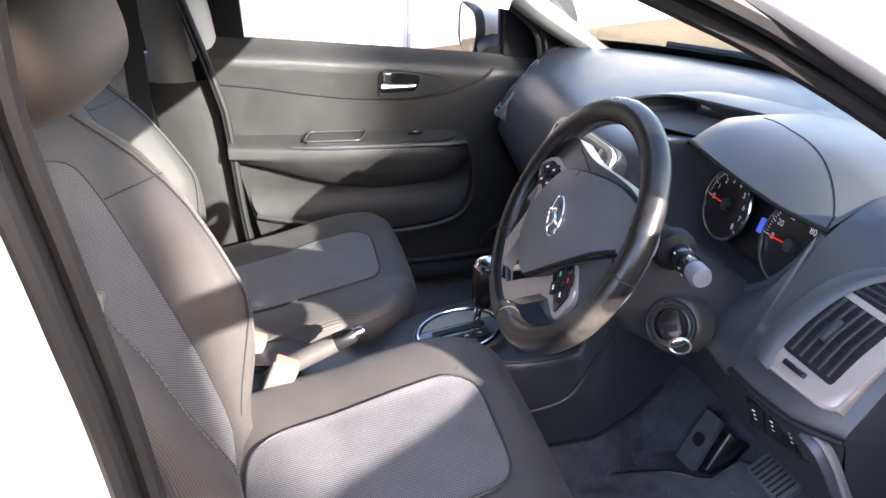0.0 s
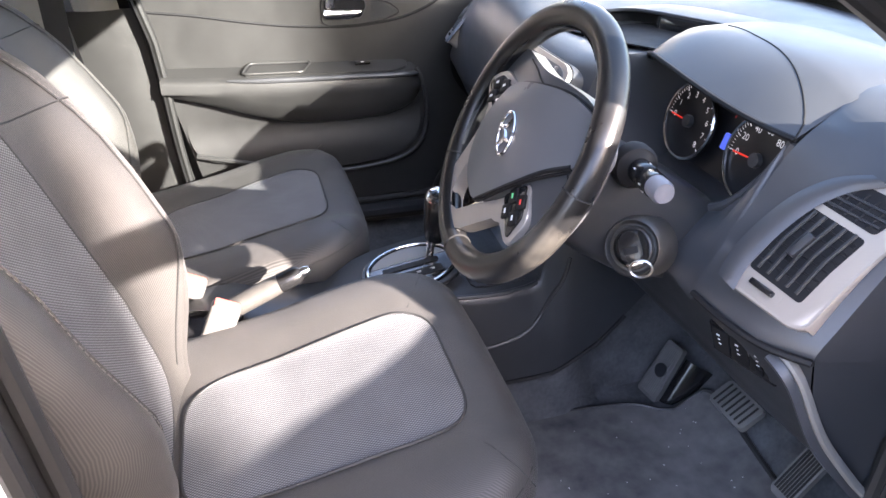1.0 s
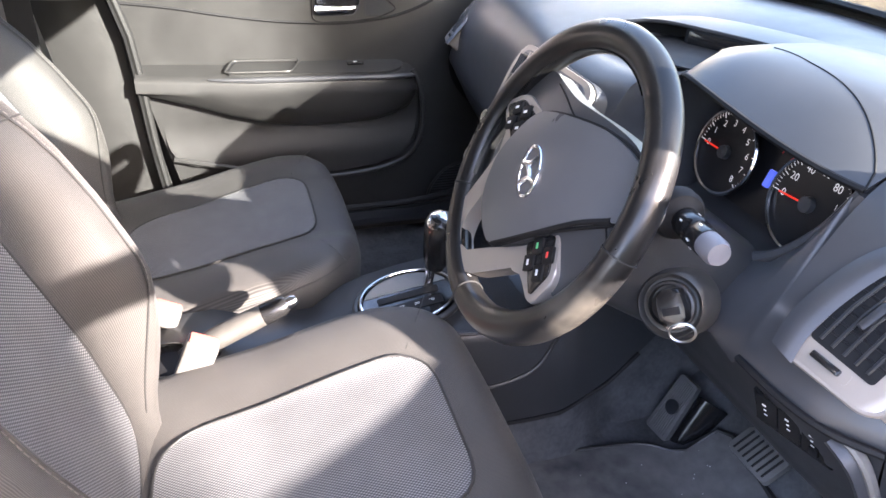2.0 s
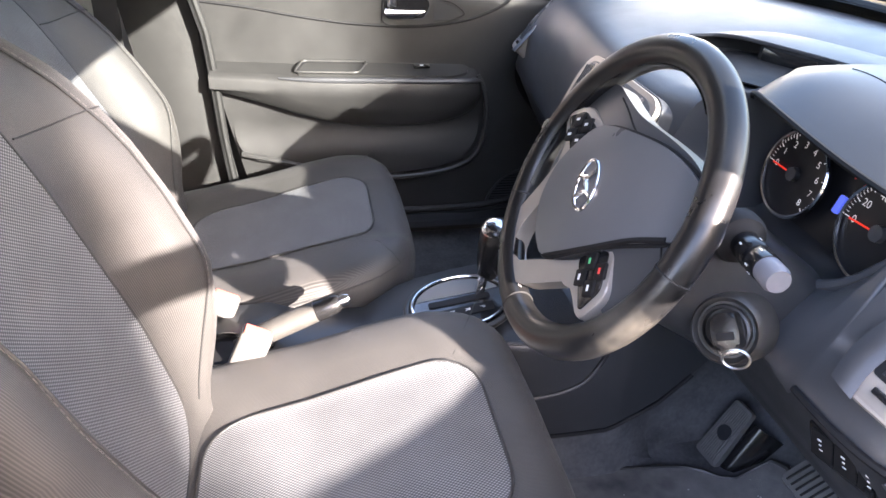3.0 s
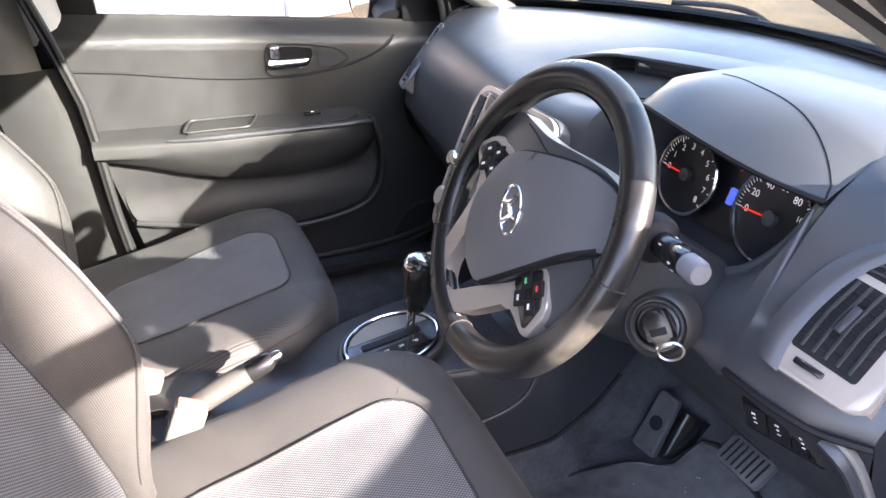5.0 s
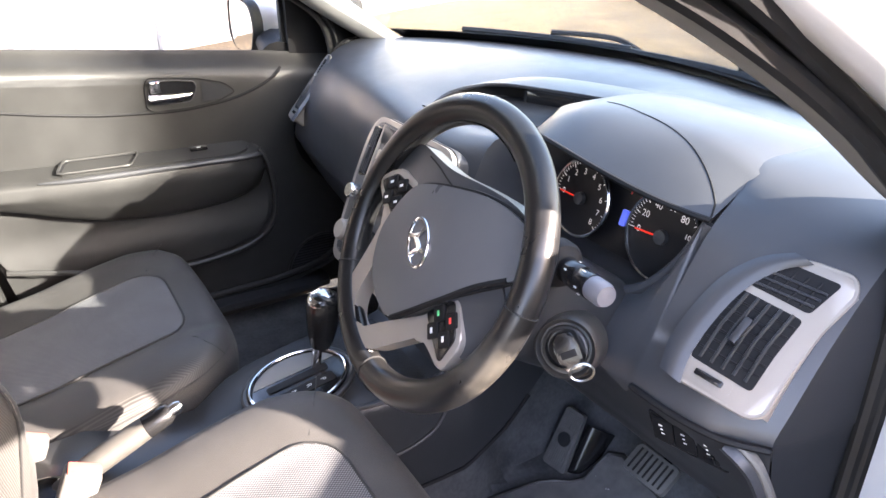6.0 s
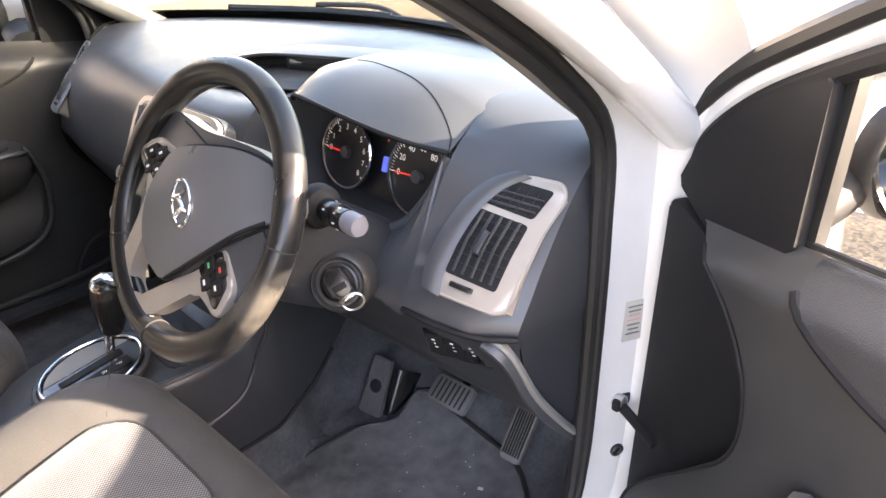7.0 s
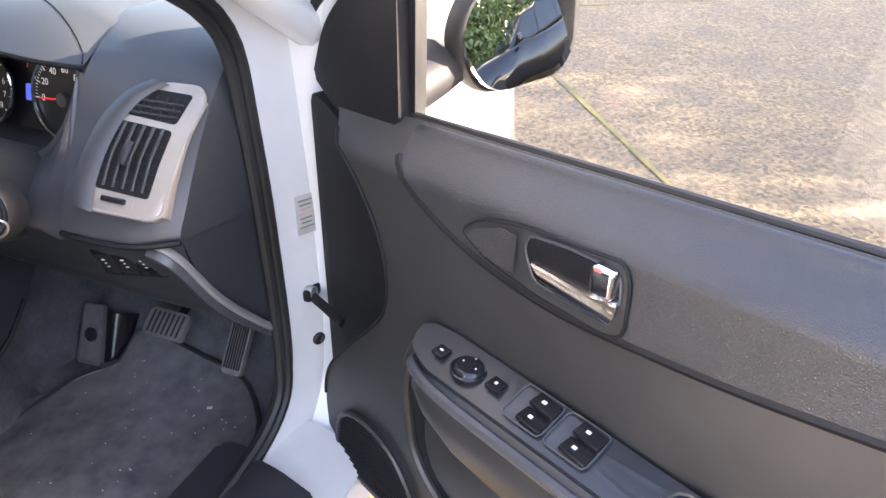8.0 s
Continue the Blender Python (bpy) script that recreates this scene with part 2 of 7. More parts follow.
def rounded(pts, r, n=4):
    """A polygon with its corners rounded."""
    p = [Vector(q) for q in pts]
    out = []
    for i, b in enumerate(p):
        a, c = p[i - 1], p[(i + 1) % len(p)]
        u, w = a - b, c - b
        k = min(r, u.length * 0.45, w.length * 0.45)
        s, e = b + u.normalized() * k, b + w.normalized() * k
        for j in range(n + 1):
            t = j / n
            out.append((1 - t) ** 2 * s + 2 * t * (1 - t) * b + t * t * e)
    return out


def even(line, n):
    """n points evenly along a closed line."""
    p = [Vector(q) for q in line]
    steps = [(p[(i + 1) % len(p)] - q).length for i, q in enumerate(p)]
    total, out, i, gone = sum(steps), [], 0, 0.0
    for k in range(n):
        want = total * k / n
        while gone + steps[i] < want:
            gone += steps[i]
            i += 1
        out.append(p[i].lerp(p[(i + 1) % len(p)], (want - gone) / max(steps[i], 1e-9)))
    return out


def skin(rows, close_u=False, cap=False, bm=None):
    """A surface through rows of points of equal count."""
    bm = bm or bmesh.new()
    vs = [[bm.verts.new(q) for q in row] for row in rows]
    n = len(rows[0])
    for a, b in zip(vs, vs[1:]):
        for i in range(n if close_u else n - 1):
            j = (i + 1) % n
            bm.faces.new((a[i], a[j], b[j], b[i]))
    if cap:
        bm.faces.new(vs[0])
        bm.faces.new(vs[-1])
    return bm


def tube(path, r, n=8, closed=False, bm=None, flat=1.0, taper=None):
    """A round bar along a line."""
    p = [Vector(q) for q in path]
    rows, count = [], len(p)
    up = None
    for i, q in enumerate(p):
        if closed:
            t = (p[(i + 1) % count] - p[i - 1]).normalized()
        else:
            t = (p[min(i + 1, count - 1)] - p[max(i - 1, 0)]).normalized()
        if up is None:
            up = t.orthogonal().normalized()
            if abs(t.z) < 0.9:
                up = (Vector((0, 0, 1)) - t * t.z).normalized()
        up = (up - t * up.dot(t)).normalized()
        side = t.cross(up)
        rr = r * (taper[i] if taper else 1)
        rows.append([q + (side * math.cos(2 * math.pi * k / n) + up * math.sin(2 * math.pi * k / n) * flat) * rr for k in range(n)])
    if closed:
        rows.append(rows[0])
        bm = skin(rows, True, False, bm)
        bmesh.ops.remove_doubles(bm, verts=bm.verts, dist=1e-6)
        return bm
    return skin(rows, True, True, bm)


def slab(outline, m, depth, bev=0.0, seg=2, bm=None):
    """A flat plate: the outline in the plane of m, raised by depth along its z."""
    own = bmesh.new()
    low = [own.verts.new(m @ Vector((q[0], q[1], 0))) for q in outline]
    top = [own.verts.new(m @ Vector((q[0], q[1], depth))) for q in outline]
    own.faces.new(low)
    face = own.faces.new(top)
    for i in range(len(low)):
        j = (i + 1) % len(low)
        own.faces.new((low[i], low[j], top[j], top[i]))
    if bev:
        bmesh.ops.bevel(own, geom=list(face.edges), offset=bev, segments=seg, affect="EDGES", profile=0.6)
    return join(bm, own)


def join(bm, own):
    if bm is None:
        return own
    me = bpy.data.meshes.new("joint")
    own.to_mesh(me)
    own.free()
    bm.from_mesh(me)
    bpy.data.meshes.remove(me)
    return bm


def block(m, sx, sy, sz, bev=0.004, seg=2, bm=None):
    """A box with rounded edges, centred on m."""
    own = bmesh.new()
    bmesh.ops.create_cube(own, size=1.0)
    bmesh.ops.scale(own, vec=(sx, sy, sz), verts=own.verts)
    if bev:
        bmesh.ops.bevel(own, geom=own.edges[:], offset=bev, segments=seg, affect="EDGES", profile=0.6)
    own.transform(m)
    return join(bm, own)


def lathe(profile, m, n=32, bm=None):
    """Turned about m's z: rows of (radius, height)."""
    own = skin([[(r * math.cos(2 * math.pi * k / n), r * math.sin(2 * math.pi * k / n), h) for k in range(n)] for r, h in profile], True, True)
    own.transform(m)
    return join(bm, own)


def sheet(fn, nu, nv, thick=0.0, uv=None):
    """A surface fn(u, v), u and v from 0 to 1, with thickness, and UVs in metres if uv(u, v) is given."""
    us, vs = [i / nu for i in range(nu + 1)], [j / nv for j in range(nv + 1)]
    top = [[Vector(fn(u, v)) for u in us] for v in vs]
    bm = bmesh.new()
    layer = bm.loops.layers.uv.new("UVMap") if uv else None
    vt = [[bm.verts.new(q) for q in row] for row in top]
    keys = {}
    for j in range(nv + 1):
        for i in range(nu + 1):
            keys[vt[j][i]] = (us[i], vs[j])

    def face(*q):
        f = bm.faces.new(q)
        if layer:
            for loop in f.loops:
                loop[layer].uv = uv(*keys[loop.vert])
    for j in range(nv):
        for i in range(nu):
            face(vt[j][i], vt[j][i + 1], vt[j + 1][i + 1], vt[j + 1][i])
    if thick:
        bm.normal_update()
        vb = [[None] * (nu + 1) for _ in range(nv + 1)]
        for j in range(nv + 1):
            for i in range(nu + 1):
                vb[j][i] = bm.verts.new(vt[j][i].co - vt[j][i].normal * thick)
                keys[vb[j][i]] = (us[i], vs[j])
        for j in range(nv):
            for i in range(nu):
                face(vb[j][i], vb[j + 1][i], vb[j + 1][i + 1], vb[j][i + 1])
        for i in range(nu):
            face(vt[0][i], vb[0][i], vb[0][i + 1], vt[0][i + 1])
            face(vt[nv][i], vt[nv][i + 1], vb[nv][i + 1], vb[nv][i])
        for j in range(nv):
            face(vt[j][0], vt[j + 1][0], vb[j + 1][0], vb[j][0])
            face(vt[j][nu], vb[j][nu], vb[j + 1][nu], vt[j + 1][nu])
    return bm


def patch(edge, fn, rings=8, uv=True, skirt=0.0):
    """A padded panel: the closed 2D edge filled towards its middle, laid on fn(a, b)."""
    n = len(edge)
    mid = sum((Vector(q) for q in edge), Vector((0, 0))) / n
    bm = bmesh.new()
    layer = bm.loops.layers.uv.new("UVMap")
    rows = []
    if skirt:
        rows.append([(Vector(q), -skirt) for q in edge])
    for k in range(rings):
        s = 1 - k / rings
        rows.append([(mid + (Vector(q) - mid) * s, 0.0) for q in edge])
    vs, flat = [], {}
    for row in rows:
        line = []
        for q, drop in row:
            v = bm.verts.new(fn(q.x, q.y, drop))
            flat[v] = (q.x, q.y + drop)
            line.append(v)
        vs.append(line)
    centre = bm.verts.new(fn(mid.x, mid.y, 0.0))
    flat[centre] = (mid.x, mid.y)
    faces = []
    for a, b in zip(vs, vs[1:]):
        for i in range(n):
            j = (i + 1) % n
            faces.append(bm.faces.new((a[i], a[j], b[j], b[i])))
    for i in range(n):
        faces.append(bm.faces.new((vs[-1][i], vs[-1][(i + 1) % n], centre)))
    for f in faces:
        for loop in f.loops:
            loop[layer].uv = flat[loop.vert]
    return bm


def frame_of(origin, x_axis, y_axis):
    """A pose from an origin and two axes."""
    x = Vector(x_axis).normalized()
    z = x.cross(Vector(y_axis)).normalized()
    y = z.cross(x)
    m = Matrix((x, y, z)).transposed().to_4x4()
    m.translation = origin
    return m


def ramp01(t):
    t = min(1.0, max(0.0, t))
    return t * t * (3 - 2 * t)


def along(table, t):
    """Linear table look-up: rows of (t, value...)."""
    if t <= table[0][0]:
        return table[0][1:]
    for a, b in zip(table, table[1:]):
        if t <= b[0]:
            k = (t - a[0]) / (b[0] - a[0])
            return tuple(p + (q - p) * k for p, q in zip(a[1:], b[1:]))
    return table[-1][1:]


def writing(body, size, m, mat, name="numeral", parent=None):
    """Characters in the built-in font, as a flat mesh."""
    cu = bpy.data.curves.new("text", "FONT")
    cu.body, cu.size, cu.align_x, cu.align_y = body, size, "CENTER", "CENTER"
    tmp = bpy.data.objects.new("text", cu)
    me = tmp.to_mesh()
    bm = bmesh.new()
    bm.from_mesh(me)
    tmp.to_mesh_clear()
    bpy.data.objects.remove(tmp)
    bpy.data.curves.remove(cu)
    bm.transform(m)
    return part(name, bm, mat, parent, smooth=False)

# ---- the car's shell ----
OPENING = [(0.345, 0.50), (0.347, 0.70), (0.338, 0.88), (0.318, 1.003), (0.225, 1.083), (0.144, 1.134), (0.044, 1.187), (-0.047, 1.228),
           (-0.20, 1.285), (-0.38, 1.318), (-0.468, 1.30), (-0.493, 1.20), (-0.480, 1.06), (-0.468, 0.95), (-0.455, 0.75), (-0.445, 0.55),
           (-0.42, 0.43), (-0.32, 0.385), (0.0, 0.372), (0.20, 0.382), (0.31, 0.42)]
MID = Vector((-0.07, 0.82))


def opening_line(grow, y, n=5):
    """The door opening's edge, grown outwards, at the depth y."""
    line = spline([(x, z, 0) for x, z in OPENING], n, True)
    out = []
    for i, q in enumerate(line):
        t = line[(i + 1) % len(line)] - line[i - 1]
        side = Vector((t.y, -t.x, 0)).normalized()
        if side.dot(Vector((q.x - MID.x, q.y - MID.y, 0))) < 0:
            side = -side
        g = q + side * grow
        if y > 0:
            g.x -= (0.023 + 0.16 * max(0.0, q.y - 0.83)) * ramp01((-0.30 - q.x) / 0.10)
        out.append((g.x, y, g.y))
    return out


def white_from(line, cut):
    """The front of the frame sits a little further in."""
    return [(x, y - math.copysign(cut * ramp01((x + 0.15) / 0.35), y), z) for x, y, z in line]


car_body = thing("car_body", (0.0, 0.0, 0.25), "white hatchback body shell with its driver's door standing open", "car body", kind="structure")
for side in (-1, 1):
    name = "driver" if side < 0 else "passenger"
    rows = [white_from(opening_line(g, side * y), cut) for g, y, cut in ((0.014, 0.700, 0.022), (0.055, 0.708, 0.022), (0.075, 0.716, 0.02), (0.095, 0.745, 0.0), (0.11, 0.79, 0.0), (0.16, 0.805, 0.0))]
    # passenger jamb is black in place of white: shade put into the colour
    part("door_jamb", skin(rows, True), PAINT_IN if side < 0 else BLACK, car_body, "white painted door jamb" if side < 0 else "door jamb coloured black for the dark behind the closed door")
    part("seal_carrier", skin([white_from(opening_line(g, side * y), cut) for g, y, cut in ((0.006, 0.650, 0), (0.003, 0.662, 0.003), (0.005, 0.680, 0.014), (0.012, 0.7015, 0.022))], True), RUBBER, car_body, "black rubber seal carrier")
    part("door_seal", tube(white_from(opening_line(0.010, side * 0.694), 0.022), 0.0085, 8, True), RUBBER, car_body, "black rubber door seal")
    part("inner_seal", tube(opening_line(-0.004, side * 0.668), 0.0085, 8, True), RUBBER, car_body, "black trim edge inside the seal")

# A pillars outside the windscreen, roof, rear quarter
for side in (-1, 1):
    line = spline([(0.52, side * 0.715, 0.925), (0.36, side * 0.705, 1.040), (0.17, side * 0.695, 1.160), (-0.03, side * 0.68, 1.262), (-0.25, side * 0.655, 1.345)], 6)
    bm = bmesh.new()
    part("windscreen_pillar", tube(line, 0.030, 12, bm=bm, flat=0.9), PAINT, car_body)
    inner = spline([(0.45, side * 0.655, 0.965), (0.32, side * 0.645, 1.045), (0.16, side * 0.632, 1.15), (-0.03, side * 0.615, 1.245), (-0.22, side * 0.59, 1.315)], 6)
    part("pillar_trim", tube(inner, 0.032, 10, flat=0.8), PILLAR, car_body, "pale grey plastic pillar trim")


def roof_at(u, v):
    t = 2 * v - 1
    x = -0.005 - 0.165 * t * t * (1 - u) ** 3 - 1.75 * u
    y = 0.68 * t
    return (x, y, 1.385 - 0.075 * abs(t) ** 4 - 0.058 * (1 - u) ** 6 - 0.06 * u ** 2)


part("roof", sheet(roof_at, 10, 16, 0.02), PAINT, car_body)
ceiling = solo("ceiling", sheet(lambda u, v: (roof_at(u, v)[0], roof_at(u, v)[1] * 0.93, roof_at(u, v)[2] - 0.028), 10, 12, 0.012),
               HEADLINER, "pale woven roof lining of the car", "headliner", kind="structure")


def fender_at(side):
    def at(u, v):
        x = 0.42 + 1.25 * u
        edge = side * (0.80 - 0.22 * u ** 3)
        z = 0.28 + 0.66 * v - 0.24 * u ** 2 * v
        bulge = -0.05 * v ** 4 - 0.02 * (1 - v) ** 2
        arch = 0.05 * math.exp(-((x - 1.0) / 0.25) ** 2) * (1 - v)
        return (x, edge + side * (bulge + arch), z)
    return at


for side in (-1, 1):
    part("front_wing", sheet(fender_at(side), 18, 12, 0.01), PAINT, car_body)


def bonnet_at(u, v):
    x = 0.78 + 0.82 * u
    w = 0.745 - 0.18 * u ** 2
    y = w * (2 * v - 1)
    return (x - 0.22 * (2 * v - 1) ** 2 * (1 - u), y, 0.885 - 0.15 * u ** 1.6 - 0.045 * abs(2 * v - 1) ** 3)


part("bonnet", sheet(bonnet_at, 12, 20, 0.01), PAINT, car_body)
part("front_bumper", sheet(lambda u, v: (1.60 + 0.06 * math.sin(v * 3.1) - 0.3 * (2 * u - 1) ** 4, 0.60 * (2 * u - 1), 0.25 + 0.50 * v), 16, 8, 0.02), PAINT, car_body)


# rear flank with its closed door, and the tail
def flank_at(side):
    def at(u, v):
        x = -0.555 - 1.35 * u
        z = 0.27 + 0.70 * v
        return (x, side * (0.805 + 0.02 * math.sin(v * 3.0) - 0.045 * v ** 3 - 0.12 * u ** 4), z)
    return at


for side in (-1, 1):
    part("rear_flank", sheet(flank_at(side), 14, 14, 0.012), PAINT, car_body)
    post = spline([(-0.53, side * 0.755, 0.96), (-0.555, side * 0.735, 1.12), (-0.575, side * 0.69, 1.36)], 5)
    part("door_post", tube(post, 0.05, 10, flat=1.2), PAINT, car_body)
    back = spline([(-1.55, side * 0.72, 0.95), (-1.62, side * 0.66, 1.15), (-1.62, side * 0.6, 1.36)], 4)
    part("tail_post", tube(back, 0.09, 10), PAINT, car_body)
part("tail_panel", sheet(lambda u, v: (-1.84 - 0.05 * math.sin(v * 3.0) + 0.2 * (2 * u - 1) ** 4, 0.72 * (2 * u - 1), 0.27 + 0.72 * v), 14, 8, 0.015), PAINT, car_body)
for side in (-1, 1):
    if side < 0:
        part("sill", sheet(lambda u, v: (0.36 - 0.86 * u, side * (0.66 + 0.14 * v), 0.375 - 0.05 * v ** 3), 8, 6, 0.02), PAINT_IN, car_body)
    scuff = rounded([(0.27, 0.0), (0.27, 0.08), (-0.44, 0.08), (-0.44, 0.0)], 0.02)
    part("sill_plate", slab(scuff, frame_of((0, 0.615, 0.352), (1, 0, 0), (0, 1, 0)) if side > 0 else frame_of((0, -0.675, 0.362), (1, 0, 0), (0, 1, 0)), 0.016, 0.006), DASH_LOW, car_body, "black plastic sill plate")

cover = [(0.250, -0.672), (0.243, -0.722), (0.224, -0.795), (-0.45, -0.795), (-0.45, -0.672)]
part("sill_cover", slab(rounded(cover, 0.012), Matrix.Translation((0, 0, 0.372)), 0.018, 0.006), DASH_LOW, car_body, "black plastic sill cover")

# sticker, bolt hole on the jamb
def jamb_decal(x, z, w, h, mat, name, y=-0.7085, parent=None, turn=0.0):
    m = pose(x, y, z, 90, 0, -27) @ pose(0, 0, 0, 0, 0, turn)
    return part(name, slab(rounded([(-w, -h), (w, -h), (w, h), (-w, h)], 0.002), m, 0.001), mat, parent or car_body)


# windscreen
def screen_at(u, v):
    t = 2 * v - 1
    y = t * (0.655 - 0.07 * u)
    x = 0.765 - 0.25 * t * t * (1 - 0.35 * u) - 0.77 * u
    return (x, y, 0.965 + 0.345 * u + 0.022 * math.sin(math.pi * u) - 0.012 * t * t)


windscreen = solo("window_1", sheet(screen_at, 10, 20, 0.004), SCREEN, "clear windscreen of the car", "windscreen", kind="structure")
cowl = solo("scuttle", sheet(lambda u, v: (0.76 + 0.10 * u - 0.25 * (2 * v - 1) ** 2, 0.66 * (2 * v - 1), 0.955 - 0.02 * u), 4, 20, 0.02), BLACK,
            "black plastic scuttle below the windscreen", "trim", kind="structure")
band = solo("trim", sheet(lambda u, v: Vector(screen_at(-0.035 + 0.090 * u, v)) + Vector((0.0024, 0, 0.0045)), 3, 24, 0.002), RUBBER,
            "black printed edge of the windscreen", "trim", kind="structure")


def wiper(y0, y1, lift):
    root = thing("wiper", (0.79, y0, 0.96), "black windscreen wiper parked on the glass", "wiper", "windscreen wipers")
    pts = [(0.80 - 0.25 * (y / 0.66) ** 2, y, 0.978 + lift) for y in (y0, y0 + (y1 - y0) * 0.5, y1)]
    part("blade", tube(spline(pts, 6), 0.008, 6), RUBBER, root)
    arm = [(0.83, y0 - 0.02, 0.955), (0.82, y0 + (y1 - y0) * 0.2, 0.985 + lift), (pts[1][0] + 0.005, pts[1][1], pts[1][2] + 0.012)]
    part("arm", tube(spline(arm, 5), 0.009, 6, flat=0.6), BLACK, root)
    part("pivot", lathe([(0.001, 0), (0.016, 0.002), (0.016, 0.018), (0.010, 0.026), (0.001, 0.027)], pose(0.83, y0 - 0.02, 0.945), 16), BLACK, root)


wiper(-0.42, 0.20, 0.0)
wiper(0.15, 0.55, 0.004)

# floor, bulkhead, tunnel
def floor_at(u, v):
    x = -1.0 + 1.72 * u
    y = -0.68 + 1.36 * v
    z = 0.283 + 0.55 * ramp01((x - 0.40) / 0.42)
    z += 0.02 * ramp01((abs(y) - 0.60) / 0.06)
    z = max(z, 0.283 + 0.20 * (1 - ramp01((abs(y + 0.02) - (0.115 - 0.06 * ramp01((x - 0.20) / 0.12))) / 0.045)))
    return (x, y, z)


solo("floor", sheet(floor_at, 40, 90, 0.01), CARPET, "charcoal carpet on the car floor and bulkhead", "carpet", kind="structure")
solo("wall_front", sheet(lambda u, v: (0.80 - 0.3 * (2 * u - 1) ** 2, -0.70 + 1.40 * u, 0.30 + 0.64 * v), 12, 6, 0.02), CARPET, "dark bulkhead behind the dashboard", "bulkhead", kind="structure")
for side in (-1, 1):
    solo("kick_panel", sheet(lambda u, v: (0.345 + 0.35 * u, side * (0.668 - 0.01 * v * (1 - u)), 0.29 + 0.655 * v), 8, 8, 0.01), DASH_LOW,
         "dark plastic footwell side panel", "trim panel", "footwell side panels", kind="structure")

# rear of the cabin
solo("rear_bench", sheet(lambda u, v: (-1.05 - 0.25 * v, 0.66 * (2 * u - 1), 0.50 + 0.55 * v + 0.03 * math.sin(math.pi * v)), 18, 10, 0.08,
                         uv=lambda u, v: (u * 1.3, v * 0.6)), CLOTH, "dark cloth rear bench back", "rear seat")
solo("wall_back", sheet(lambda u, v: (-1.55, 0.70 * (2 * u - 1), 0.30 + 1.0 * v), 4, 4, 0.02), DASH_LOW, "dark load bay trim behind the rear bench", "trim", kind="structure")

# passenger side pillar between the doors, with its belt
pillar = thing("door_pillar", (-0.58, 0.68, 0.36), "door pillar with pale upper and dark lower trim", "pillar", kind="structure")
part("upper_trim", sheet(lambda u, v: (-0.638 + 0.095 * u - 0.03 * v, 0.695 - 0.012 * math.sin(math.pi * u) - 0.05 * v ** 2, 0.905 + 0.42 * v), 8, 8, 0.012), PILLAR, pillar, "pale grey upper trim")
part("lower_trim", sheet(lambda u, v: (-0.66 + 0.15 * u + 0.075 * (1 - v), 0.70 - 0.012 * math.sin(math.pi * u), 0.36 + 0.545 * v), 8, 8, 0.012), TRIM, pillar, "dark grey lower trim")
near_pillar = thing("door_pillar", (-0.56, -0.70, 0.36), "dark trimmed pillar behind the driver's seat", "pillar", kind="structure")
part("trim", sheet(lambda u, v: (-0.66 + 0.13 * u - 0.02 * v, -0.645, 0.38 + 0.92 * v), 6, 8, 0.015), TRIM, near_pillar)
belt = thing("seat_belt", (-0.645, 0.62, 0.5), "black webbing seat belt hanging at the pillar", "seat belt", "front seat belts")
part("webbing", sheet(lambda u, v: (-0.70 + 0.048 * u + 0.02 * v, 0.64 - 0.01 * v, 0.55 + 0.72 * v), 3, 8, 0.0015), BELT, belt)
part("anchor", block(pose(-0.672, 0.645, 1.27, 0, 0, 0), 0.06, 0.02, 0.07, 0.008), BLACK, belt)
near_belt = thing("seat_belt", (-0.53, -0.63, 0.4), "black webbing seat belt beside the driver's seat", "seat belt", "front seat belts")
part("webbing", sheet(lambda u, v: (-0.560 + 0.045 * u - 0.05 * v ** 3, -0.612, 0.42 + 0.85 * v), 3, 8, 0.0015), BELT, near_belt)
part("tongue", block(pose(-0.505, -0.598, 0.990, -22, 12, 0), 0.034, 0.012, 0.052, 0.005, 3), BUCKLE, near_belt, "grey belt tongue")

